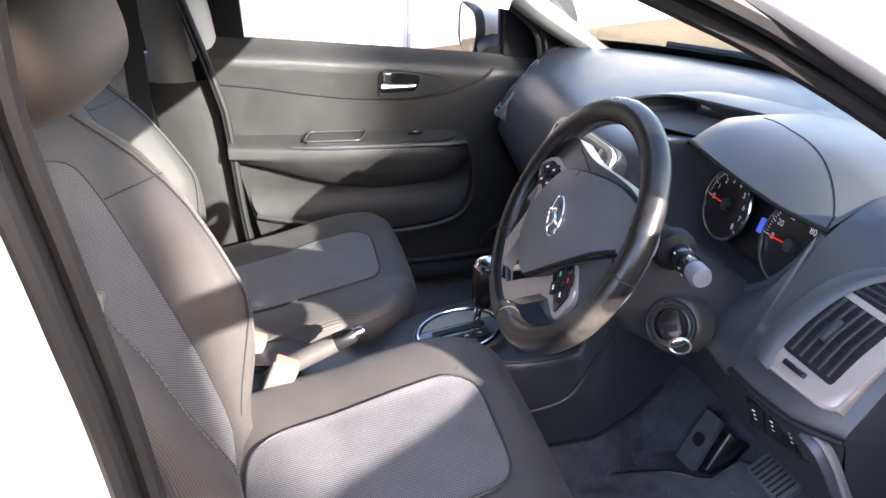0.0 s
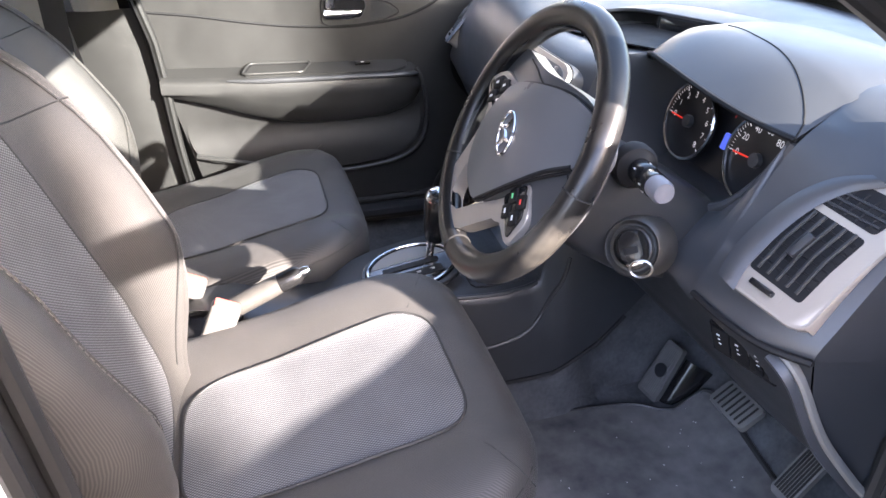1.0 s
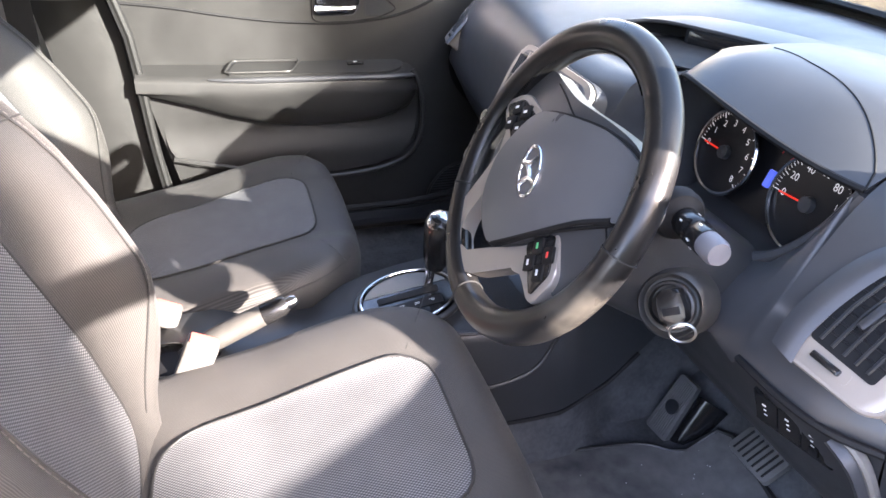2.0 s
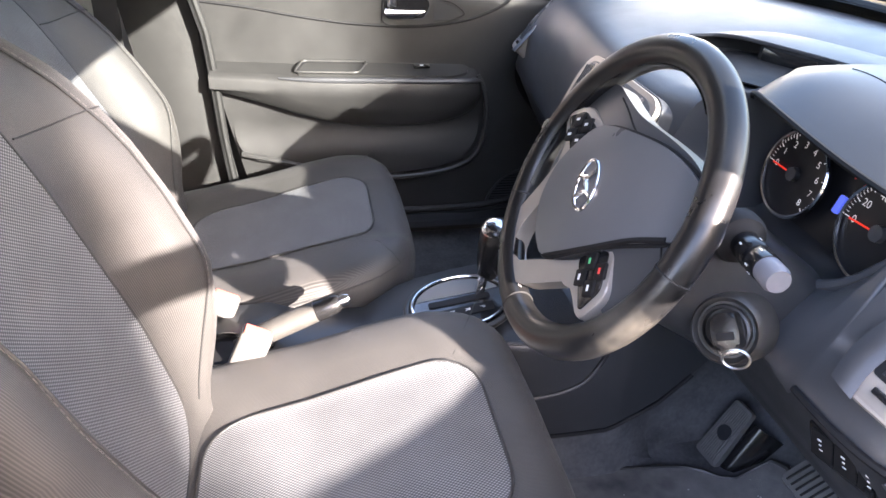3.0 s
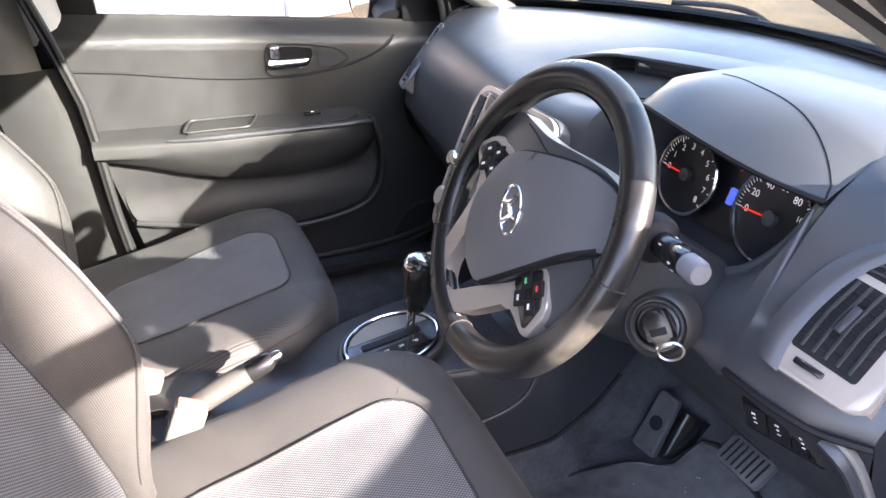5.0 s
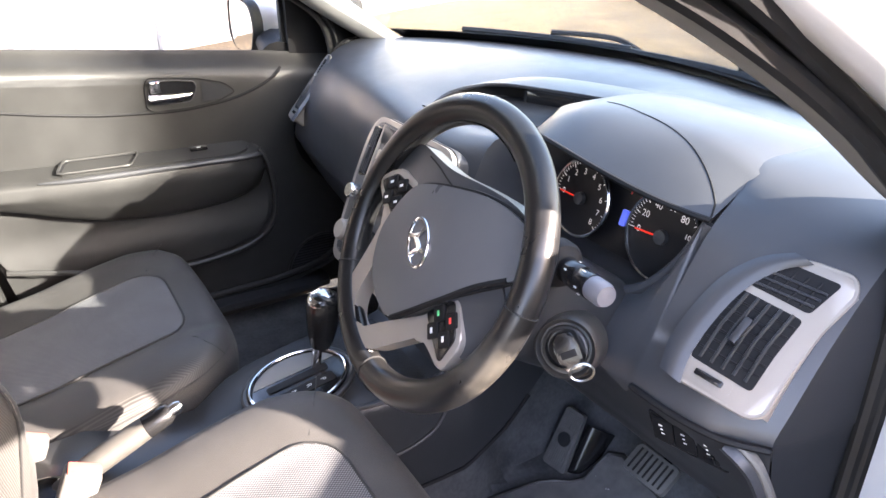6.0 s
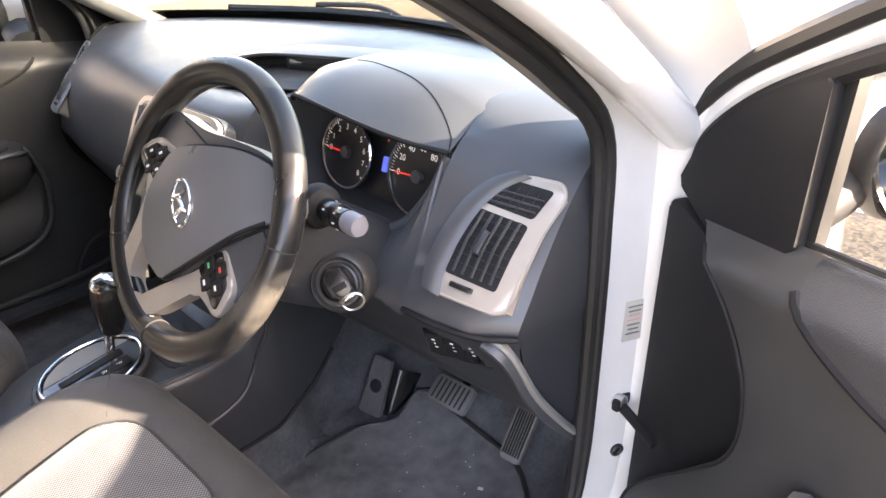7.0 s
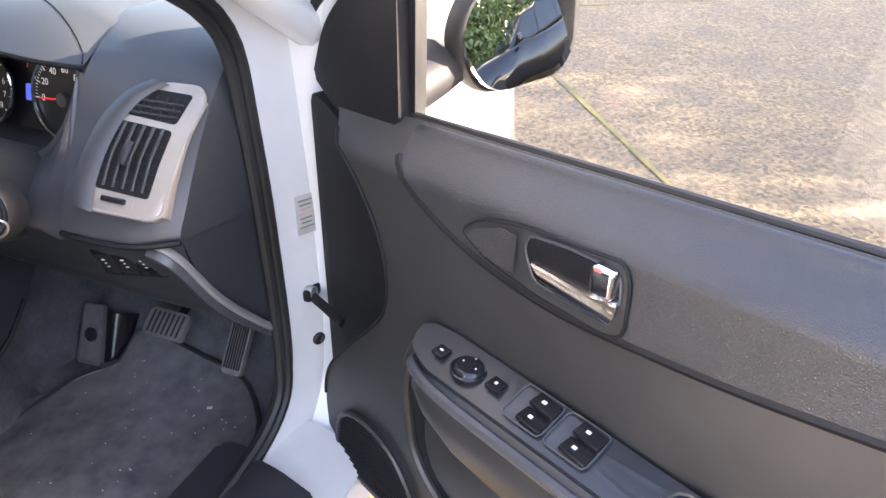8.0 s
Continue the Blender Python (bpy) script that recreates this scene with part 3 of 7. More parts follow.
# ---- dashboard ----
DASH_Y = [
    (-0.648, [(.56, .955), (.47, .966), (.40, .970), (.355, .965), (.318, .935), (.275, .880), (.238, .820), (.217, .780), (.245, .762)]),
    (-0.600, [(.60, .965), (.50, .982), (.40, .983), (.340, .968), (.298, .935), (.250, .875), (.205, .815), (.188, .775), (.230, .760)]),
    (-0.550, [(.635, .970), (.51, .990), (.405, .994), (.332, .982), (.282, .942), (.236, .880), (.196, .818), (.180, .775), (.220, .760)]),
    (-0.500, [(.66, .972), (.53, .994), (.42, 1.0), (.330, .990), (.270, .953), (.228, .885), (.196, .822), (.178, .775), (.220, .760)]),
    (-0.489, [(.665, .972), (.53, .994), (.42, 1.0), (.340, .995), (.305, .965), (.300, .955), (.262, .943), (.180, .775), (.220, .760)]),
    (-0.470, [(.67, .973), (.53, .994), (.42, 1.0), (.350, .997), (.335, .965), (.332, .900), (.248, .885), (.178, .775), (.220, .760)]),
    (-0.440, [(.68, .973), (.54, .994), (.42, 1.0), (.350, .997), (.335, .965), (.328, .850), (.240, .845), (.176, .775), (.220, .760)]),
    (-0.380, [(.69, .974), (.54, .993), (.43, 1.0), (.350, .997), (.335, .965), (.325, .825), (.235, .818), (.174, .775), (.220, .760)]),
    (-0.280, [(.705, .975), (.55, .992), (.43, .998), (.350, .995), (.335, .965), (.325, .812), (.230, .803), (.170, .775), (.220, .760)]),
    (-0.200, [(.715, .975), (.56, .990), (.43, .993), (.350, .990), (.335, .965), (.325, .825), (.228, .818), (.165, .775), (.220, .760)]),
    (-0.172, [(.72, .975), (.57, .990), (.44, .988), (.330, .980), (.300, .955), (.280, .900), (.225, .870), (.160, .780), (.210, .760)]),
    (-0.158, [(.72, .975), (.57, .989), (.44, .972), (.300, .962), (.225, .958), (.190, .905), (.165, .840), (.150, .775), (.210, .760)]),
    (-0.100, [(.73, .975), (.59, .986), (.45, .966), (.290, .955), (.205, .952), (.165, .905), (.145, .835), (.132, .765), (.210, .750)]),
    (0.020, [(.735, .975), (.60, .985), (.45, .972), (.290, .956), (.205, .950), (.165, .905), (.145, .835), (.132, .765), (.210, .750)]),
    (0.120, [(.728, .974), (.58, .981), (.43, .978), (.290, .967), (.212, .948), (.180, .900), (.170, .830), (.175, .745), (.240, .710)]),
    (0.260, [(.70, .971), (.55, .978), (.42, .975), (.295, .962), (.225, .942), (.188, .890), (.182, .815), (.200, .725), (.270, .690)]),
    (0.420, [(.66, .967), (.53, .974), (.41, .971), (.305, .958), (.238, .936), (.200, .882), (.192, .810), (.212, .725), (.280, .690)]),
    (0.560, [(.62, .961), (.50, .968), (.41, .966), (.330, .953), (.268, .930), (.222, .875), (.205, .810), (.215, .735), (.280, .700)]),
    (0.648, [(.56, .955), (.47, .962), (.40, .965), (.350, .953), (.312, .928), (.268, .870), (.232, .808), (.218, .750), (.280, .720)]),
]
dashboard = thing("dashboard", (0.35, 0.0, 0.60), "grey moulded plastic dashboard with instrument hood and silver vents", "dashboard")
rows = []
for y, line in DASH_Y:
    rows.append([(q.x, y, q.y) for q in spline([(x, z) for x, z in line], 4)])
dash_bm = skin(rows)
part("top_moulding", dash_bm, DASH, dashboard, "grey grained upper moulding", angle=50)

# the ends that face the doors
for side in (-1, 1):
    line = [(q.x, side * 0.648, q.y) for q in spline([(x, z) for x, z in DASH_Y[0][1]], 4)][8:29]
    line2 = [(0.385, side * 0.664, max(q[2] - 0.01, 0.56)) for q in line]
    bulge = [Vector(a).lerp(Vector(b), 0.45) + Vector((0, side * 0.008, 0)) for a, b in zip(line, line2)]
    part("end_panel", skin([line, bulge, line2]), DASH_LOW, dashboard, "dark end panel beside the door")
    low = [(0.217, 0.782), (0.235, 0.715), (0.290, 0.630), (0.345, 0.566)] if side < 0 else [(0.222, 0.750), (0.245, 0.70), (0.30, 0.62), (0.36, 0.54)]
    part("lower_end", skin([[(x, side * 0.649, z) for x, z in low], [(0.385, side * 0.664, z) for x, z in low]]), DASH_LOW, dashboard)
low_y = [
    (-0.648, [(.217, .782), (.235, .715), (.290, .630), (.345, .566), (.42, .565)]),
    (-0.600, [(.192, .776), (.222, .715), (.262, .645), (.315, .590), (.42, .575)]),
    (-0.520, [(.182, .772), (.216, .715), (.246, .660), (.285, .615), (.42, .590)]),
    (-0.420, [(.180, .770), (.212, .715), (.240, .665), (.275, .625), (.42, .600)]),
    (-0.220, [(.172, .770), (.200, .715), (.230, .665), (.270, .625), (.42, .600)]),
    (-0.150, [(.158, .770), (.185, .715), (.215, .665), (.260, .620), (.42, .600)]),
]
part("knee_panel", skin([[(q.x, y, q.y) for q in spline([(x, z) for x, z in line], 4)] for y, line in low_y]), DASH_LOW, dashboard, "dark lower knee panel")
glove_y = [
    (0.110, [(.178, .748), (.205, .690), (.260, .600), (.330, .520), (.45, .50)]),
    (0.300, [(.205, .728), (.225, .680), (.270, .600), (.335, .520), (.45, .50)]),
    (0.560, [(.218, .738), (.235, .690), (.285, .610), (.345, .530), (.45, .50)]),
    (0.650, [(.222, .750), (.245, .700), (.300, .620), (.36, .540), (.45, .51)]),
]
part("glovebox_lid", skin([[(q.x, y, q.y) for q in spline([(x, z) for x, z in line], 4)] for y, line in glove_y]), DASH_LOW, dashboard, "dark glovebox lid")
part("face_seam", tube(spline([(0.176, -0.50, 0.777), (0.178, -0.56, 0.777), (0.190, -0.61, 0.777), (0.214, -0.650, 0.780)], 5), 0.004, 6), BLACK, dashboard)

# corner strip that runs down to the sill
strip_a = spline([(0.205, -0.612, 0.775), (0.214, -0.642, 0.755), (0.255, -0.655, 0.675), (0.315, -0.660, 0.598), (0.350, -0.662, 0.560)], 5)
strip_b = spline([(0.198, -0.606, 0.757), (0.210, -0.634, 0.734), (0.250, -0.648, 0.655), (0.310, -0.653, 0.583), (0.347, -0.655, 0.545)], 5)
part("corner_strip", skin([strip_a, [a.lerp(b, 0.5) + Vector((-0.010, -0.004, 0)) for a, b in zip(strip_a, strip_b)], strip_b]), DASH, dashboard, "grey lower corner strip")
part("corner_edge", tube(strip_a, 0.0065, 8, flat=0.7), STRIP, dashboard, "pale edge of the corner strip")


# instrument hood: from the lip in front, up to a ridge and down to the top
def hood_at(u, v):
    y = -0.165 - 0.330 * u
    t = 2 * u - 1
    lip = Vector((0.238 + 0.030 * u ** 6 + 0.045 * (1 - u) ** 6, y, 0.988 - 0.034 * u ** 1.3 - 0.03 * (1 - u) ** 8))
    crown = 0.030 * (1 - abs(t) ** 3)
    ridge = Vector((0.335, y, 0.993 + crown * 0.9))
    back = Vector((0.56, y - 0.01 * t, 0.987))
    if v < 0.5:
        k = v / 0.5
        q = lip.lerp(ridge, k)
        q.z += 0.010 * math.sin(math.pi * k) * (1 - abs(t) ** 4)
    else:
        k = (v - 0.5) / 0.5
        q = ridge.lerp(back, k)
        q.z += 0.012 * math.sin(math.pi * k) * (1 - abs(t) ** 4)
    return q


hood = part("instrument_hood", sheet(hood_at, 28, 16, 0.006), DASH, dashboard, "curved hood over the instruments")
seam = [(0.25 + 0.75 * i / 30, 0.52 * math.sqrt(max(0.0, 1 - (i / 30) ** 2))) for i in range(31)]
part("hood_seam", tube([hood_at(u, v) + Vector((0, 0, -0.0003)) for u, v in seam], 0.0012, 5), BLACK, dashboard)
part("hood_lip", tube([hood_at(i / 24, 0.0) for i in range(25)], 0.0035, 6), BLACK, dashboard)


# display in its hollow, under a brow in the middle
BROW = [(0.070, 0.252), (0.060, 0.285), (0.033, 0.340), (-0.030, 0.376), (-0.110, 0.412), (-0.165, 0.432), (-0.215, 0.455), (-0.262, 0.482)]


def brow_line(u):
    """The brow's front edge, from the passenger's end to the driver's."""
    y, x = along([(i / 7, *q) for i, q in enumerate(BROW)], u)
    return Vector((x, y, along([(0, .953), (0.08, .968), (0.2, .983), (0.35, .991), (0.8, .992), (1, .988)], u)[0]))


def brow_at(u, v):
    q = brow_line(u)
    reach = 0.17 - 0.05 * u
    return (q.x + reach * v, q.y - 0.012 * v, q.z + (0.980 - q.z) * v ** 2 + 0.004 * math.sin(math.pi * v))


part("display_brow", sheet(brow_at, 36, 10, 0.005), DASH, dashboard, "smooth grey brow over the clock")
part("brow_edge", tube([brow_line(i / 36) + Vector((0.001, 0, -0.003)) for i in range(37)], 0.0030, 6), DASH_LOW, dashboard)
part("display_hollow", sheet(lambda u, v: brow_line(u) + Vector((0.035 * math.sin(math.pi * u) ** 0.5 - 0.004 * v, 0.0, -0.005 - 0.034 * v)), 30, 4, 0.003), BLACK, dashboard, "black back of the display hollow")
part("display_shelf", sheet(lambda u, v: Vector((0.236 + 0.10 * u ** 1.5, 0.066 - 0.30 * u, 0.957 + 0.013 * u)).lerp(brow_line(u) + Vector((0.030, 0, -0.025)), v), 24, 8, 0.002), BLACK, dashboard, "black tray below the clock")
disp = frame_of((0.372, -0.028, 0.961), (0.37, -0.93, 0.02), (0.12, 0.03, 1))
clock = part("clock_display", slab(rounded([(0.0, 0.0), (0.155, 0.0), (0.162, 0.024), (0.0, 0.026)], 0.004), disp @ Matrix.Translation((0, 0, -0.020)), 0.020, 0.002), BLACK, dashboard, "small dark clock display")
part("clock_glass", slab(rounded([(0.006, 0.004), (0.092, 0.004), (0.092, 0.021), (0.006, 0.022)], 0.002), disp @ Matrix.Translation((0, 0, 0.0004)), 0.0012, 0.0004), PIANO, clock)
for k in range(2):
    part("clock_button", block(disp @ pose(0.112, 0.0175 - 0.010 * k, 0.001), 0.014, 0.007, 0.003, 0.001), DASH_LOW, clock)
part("button_mark", block(disp @ pose(0.112, 0.0075, 0.0028), 0.002, 0.002, 0.0006, 0), WHITE_MARK, clock)
writing("SET", 0.0055, disp @ Matrix.Translation((0.112, 0.0175, 0.0030)), WHITE_MARK, "button_word", clock)


# instrument cluster
def dial(yc, r, marks, first, last, parent, needle_at):
    m = frame_of((0.309, yc, 0.888), (0, -1, 0), (0.22, 0, 1))
    part("dial", lathe([(0.001, 0.0), (r, 0.0), (r, 0.003), (0.001, 0.003)], m, 48), DIAL, parent)
    part("dial_ring", tube([m @ Vector((r * math.cos(a), r * math.sin(a), 0.006)) for a in [2 * math.pi * k / 48 for k in range(48)]], 0.0026, 6, True), CHROME, parent, "thin chrome dial ring")
    ticks = bmesh.new()
    count = 41
    for k in range(count):
        a = radians(first + (last - first) * k / (count - 1))
        long = k % 5 == 0
        mm = m @ Matrix.Rotation(a, 4, "Z") @ Matrix.Translation((r * (0.90 if long else 0.93), 0, 0.0036))
        ticks = block(mm, r * (0.12 if long else 0.06), 0.0010 if long else 0.0006, 0.0006, 0, bm=ticks)
    part("scale", ticks, DIAL_MARK, parent, smooth=False)
    for k, text in enumerate(marks):
        a = radians(first + (last - first) * k / (len(marks) - 1))
        at = m @ Matrix.Translation((r * 0.70 * math.cos(a), r * 0.70 * math.sin(a), 0.0042))
        writing(text, r * (0.22 if len(text) < 3 else 0.17), at, DIAL_MARK, "numeral", parent)
    a = radians(needle_at)
    nm = m @ Matrix.Rotation(a, 4, "Z") @ Matrix.Translation((r * 0.36, 0, 0.0075))
    part("needle", block(nm, r * 0.80, 0.0022, 0.0015, 0.0005), RED_GLOW, parent, "red needle")
    part("needle_hub", lathe([(0.001, 0.004), (r * 0.17, 0.004), (r * 0.16, 0.011), (0.001, 0.012)], m, 24), DASH, parent)


cluster = thing("instrument_cluster", (0.318, -0.335, 0.84), "black instrument cluster with two white-marked dials and red needles", "instrument cluster")
part("backing", slab(rounded([(-0.145, -0.055), (0.145, -0.055), (0.145, 0.06), (0.05, 0.075), (-0.145, 0.075)], 0.03), frame_of((0.326, -0.330, 0.885), (0, -1, 0), (0.22, 0, 1)), 0.005), DIAL, cluster)
dial(-0.256, 0.053, ["0", "1", "2", "3", "4", "5", "6", "7", "8"], 180, -42, cluster, 180)
dial(-0.405, 0.056, ["0", "20", "40", "60", "80", "100", "120"], 184, -14, cluster, 184)
mm = frame_of((0.310, -0.334, 0.888), (0, -1, 0), (0.22, 0, 1))
part("trip_display", slab(rounded([(-0.004, -0.011), (0.005, -0.011), (0.007, 0.011), (-0.002, 0.011)], 0.002), mm, 0.003), BLUE_GLOW, cluster, "small blue lit display")
for k in range(2):
    arc = [mm @ Vector((-0.012 + 0.03 * k + 0.014 * math.cos(radians(a)), 0.044 - 0.012 * k + 0.014 * math.sin(radians(a)), 0.003)) for a in range(40 if k else 20, 190 if k else 160, 15)]
    part("small_gauge", tube(arc, 0.0010, 5), WHITE_MARK if k == 0 else RED_MARK, cluster)
part("lower_lip", tube(spline([(0.240, -0.188, 0.835), (0.236, -0.26, 0.806), (0.240, -0.36, 0.815), (0.246, -0.43, 0.845), (0.258, -0.472, 0.895), (0.272, -0.492, 0.948)], 6), 0.0075, 8), DASH, dashboard)


# vents
def vent(m, flip, label):
    """A silver framed side vent on the plane of m: x outwards, y up."""
    root = thing("air_vent", m.translation / 1.0, label, "air vent", "dashboard air vents")
    f = -1 if flip else 1

    def pts(q):
        return [(x * f, y) for x, y in (q if not flip else q[::-1])]
    outer = rounded(pts([(0.010, 0.000), (0.088, 0.001), (0.1005, 0.010), (0.1005, 0.055), (0.104, 0.105), (0.115, 0.152), (0.106, 0.168), (0.066, 0.165), (0.036, 0.153), (0.020, 0.137), (0.012, 0.106), (0.010, 0.065), (0.008, 0.016)]), 0.008, 4)
    part("frame", slab(outer, m @ Matrix.Translation((0, 0, -0.02)), 0.026, 0.004), SILVER, root, "silver painted vent frame")
    edge = tube([m @ Vector((q.x, q.y, 0.004)) for q in outer], 0.0025, 6, True)
    front = spline([(0.0985, 0.008), (0.0985, 0.055), (0.102, 0.105), (0.113, 0.152)], 5)
    side_band = [[m @ Vector((f * (q.x + w), q.y - 0.10 * w, 0.004 - d)) for q in front] for w, d in ((-0.004, -0.0012), (0.000, -0.0006), (0.003, 0.003), (0.004, 0.010), (0.004, 0.024))]
    if not flip:
        part("outer_band", skin(side_band), SILVER, root, "silver band turned round the dashboard's end")
    hollow = [(-0.007, 0.0), (-0.014, 0.032), (-0.0106, 0.077), (0.0, 0.1165), (0.021, 0.148), (0.048, 0.1665)]
    part("rim_moulding", skin([[m @ Vector((f * (x + (0.020 + 0.006 - x * 0.1) * k), y - 0.004 * k, 0.009 + 0.004 * math.sin(math.pi * k))) for x, y, z in [(q.x, q.y, 0) for q in spline(hollow, 4)]] for k in (0.0, 0.25, 0.5, 0.75, 1.0)]), DASH, root)
    part("frame_edge", edge, SILVER, root)
    big = rounded(pts([(0.0125, 0.026), (0.0800, 0.024), (0.0815, 0.066), (0.0865, 0.109), (0.0205, 0.111), (0.0140, 0.070)]), 0.005)
    part("duct", slab(big, m @ Matrix.Translation((0, 0, 0.0055)), 0.0012), BLACK, root, "black duct opening")
    small = rounded(pts([(0.024, 0.119), (0.088, 0.117), (0.100, 0.156), (0.050, 0.155), (0.033, 0.141)]), 0.005)
    part("demister_duct", slab(small, m @ Matrix.Translation((0, 0, 0.0055)), 0.0012), BLACK, root)
    for k in range(5):
        x0, x1 = 0.022 + 0.0122 * k, 0.030 + 0.0118 * k
        a, b = m @ Vector((x0 * f, 0.030, 0.008)), m @ Vector((x1 * f, 0.109, 0.010))
        part("louvre", tube([a, a.lerp(b, 0.5) + (m.to_3x3() @ Vector((-0.002 * f, 0, 0.002))), b], 0.0021, 6), CONSOLE_GREY, root)
    for k in range(6):
        y = 0.041 + 0.0115 * k
        part("cross_louvre", tube([m @ Vector((f * (0.014 + 0.007 * (y - 0.03) / 0.078), y, 0.0070)), m @ Vector((f * (0.079 + 0.06 * (y - 0.03)), y, 0.0070))], 0.0014, 5), BLACK, root)
    part("tab", block(m @ pose(f * 0.044, 0.072, 0.013, 0, 0, -8 * f), 0.009, 0.030, 0.010, 0.003), DASH_LOW, root, "grey adjusting tab")
    for k in range(3):
        y = 0.123 + 0.008 * k
        part("louvre", tube([m @ Vector((f * (0.028 + 0.35 * (y - 0.118)), y, 0.008)), m @ Vector((f * (0.087 + 0.28 * (y - 0.118)), y + 0.002, 0.008))], 0.0016, 5), DASH_LOW, root)
    for k in range(4):
        x = 0.040 + 0.0125 * k
        part("cross_louvre", tube([m @ Vector((f * x, 0.120, 0.0072)), m @ Vector((f * (x + 0.006), 0.149, 0.0072))], 0.0014, 5), BLACK, root)
    part("thumbwheel_slot", slab(rounded(pts([(0.018, 0.009), (0.064, 0.009), (0.064, 0.022), (0.018, 0.022)]), 0.004), m @ Matrix.Translation((0, 0, 0.0055)), 0.001), SILVER, root)
    part("thumbwheel", block(m @ pose(f * 0.040, 0.0155, 0.007), 0.030, 0.007, 0.008, 0.002), PIANO, root)
    return root


bl, br, tl = Vector((0.183, -0.540, 0.818)), Vector((0.200, -0.622, 0.809)), Vector((0.284, -0.560, 0.929))
vm = frame_of(bl, br - bl, tl - bl)
vent(vm, False, "silver framed air vent with black louvres beside the wheel")
bl2, br2, tl2 = Vector((0.183, 0.540, 0.818)), Vector((0.200, 0.622, 0.809)), Vector((0.284, 0.560, 0.929))
vm2 = frame_of(bl2, -(br2 - bl2), tl2 - bl2)
vent(vm2 @ Matrix.Translation((0, 0, -0.001)), True, "silver framed air vent at the passenger's door")

# switch panel under the vent
sm = frame_of((0.214, -0.560, 0.731), (0.010, -0.0554, 0.007), (-0.22, -0.05, 0.90))
switch_panel = thing("switch_panel", sm.translation, "black panel with three small rocker switches", "switch panel")
part("plate", slab(rounded([(-0.044, -0.022), (0.046, -0.026), (0.044, 0.020), (-0.048, 0.022)], 0.004), sm @ Matrix.Translation((0, 0, -0.004)), 0.008, 0.002), PIANO, switch_panel)
for k in range(3):
    part("rocker", block(sm @ pose(-0.031 + 0.0275 * k, -0.002, 0.0045), 0.025, 0.034, 0.003, 0.0008), BLACK, switch_panel)
    icon = bmesh.new()
    for j, (w, h) in enumerate(((0.0045, 0.002), (0.0028, 0.0014), (0.004, 0.001))):
        icon = block(sm @ pose(-0.031 + 0.0275 * k + 0.001 * j, 0.009 - 0.006 * j, 0.0084), w, h, 0.0006, 0, bm=icon)
    part("icon", icon, WHITE_MARK, switch_panel, smooth=False)
part("wheel_dial", block(sm @ pose(0.027, -0.010, 0.007), 0.010, 0.012, 0.006, 0.002), PIANO, switch_panel)

# centre stack
cm = frame_of((0.143, -0.022, 0.862), (0, -1, 0), (0.50, 0, 1))
stack = thing("centre_stack", cm.translation, "silver framed centre console stack with vents, radio and heater knobs", "centre stack")
half_ring = [(0.098, -0.16), (0.112, -0.09), (0.124, -0.01), (0.127, 0.045), (0.118, 0.078), (0.098, 0.086)]
ring_out = rounded(half_ring + [(-x, y) for x, y in half_ring[::-1]], 0.016, 5)
part("base", slab([(q.x * 1.02, q.y * 1.02) for q in ring_out], cm @ Matrix.Translation((0, 0, -0.045)), 0.048, 0.004), DASH, stack)
part("surround", slab(ring_out, cm @ Matrix.Translation((0, 0, 0.0035)), 0.0075, 0.003), SILVER, stack, "silver surround")
part("fascia", slab([(q.x * 0.915, q.y * 0.915) for q in ring_out], cm @ Matrix.Translation((0, 0, 0.0105)), 0.002, 0.001), HUB, stack, "dark fascia")
for f in (-1, 1):
    v = [(f * 0.082, -0.012), (f * 0.107, -0.020), (f * 0.113, 0.040), (f * 0.106, 0.068), (f * 0.086, 0.070)]
    part("vent_opening", slab(rounded(v if f > 0 else v[::-1], 0.006), cm @ Matrix.Translation((0, 0, 0.0115)), 0.002), PIANO, stack)
    part("divider", tube([cm @ Vector((f * 0.078, -0.022, 0.0125)), cm @ Vector((f * 0.081, 0.076, 0.0125))], 0.0035, 6), SILVER, stack)
    for k in range(4):
        a, b = cm @ Vector((f * (0.087 + 0.0055 * k), -0.012, 0.0150)), cm @ Vector((f * (0.090 + 0.0055 * k), 0.066, 0.0150))
        part("louvre", tube([a, b], 0.0014, 5), DASH_LOW, stack)
    part("vent_tab", block(cm @ pose(f * 0.098, 0.022, 0.0165), 0.008, 0.022, 0.006, 0.002), DASH_LOW, stack)
part("upper_strip", slab(rounded([(-0.076, 0.046), (0.074, 0.046), (0.078, 0.074), (-0.079, 0.074)], 0.005), cm @ Matrix.Translation((0, 0, 0.0118)), 0.003, 0.001), DASH_LOW, stack)
part("hazard_panel", slab(rounded([(-0.010, 0.049), (0.062, 0.049), (0.066, 0.071), (-0.008, 0.071)], 0.004), cm @ Matrix.Translation((0, 0, 0.0145)), 0.002), PIANO, stack)
part("hazard_switch", block(cm @ pose(-0.022, 0.060, 0.0165), 0.018, 0.018, 0.006, 0.003), RED, stack, "red hazard switch")
for k in range(4):
    part("button", block(cm @ pose(0.004 + 0.015 * k, 0.060, 0.0170), 0.011, 0.014, 0.003, 0.001), BLACK, stack)
for row in range(4):
    for k in range(4):
        part("button", block(cm @ pose(-0.054 + 0.036 * k, 0.028 - 0.024 * row, 0.0145), 0.030, 0.017, 0.006, 0.002), SILVER if k in (0, 3) else DASH_LOW, stack)
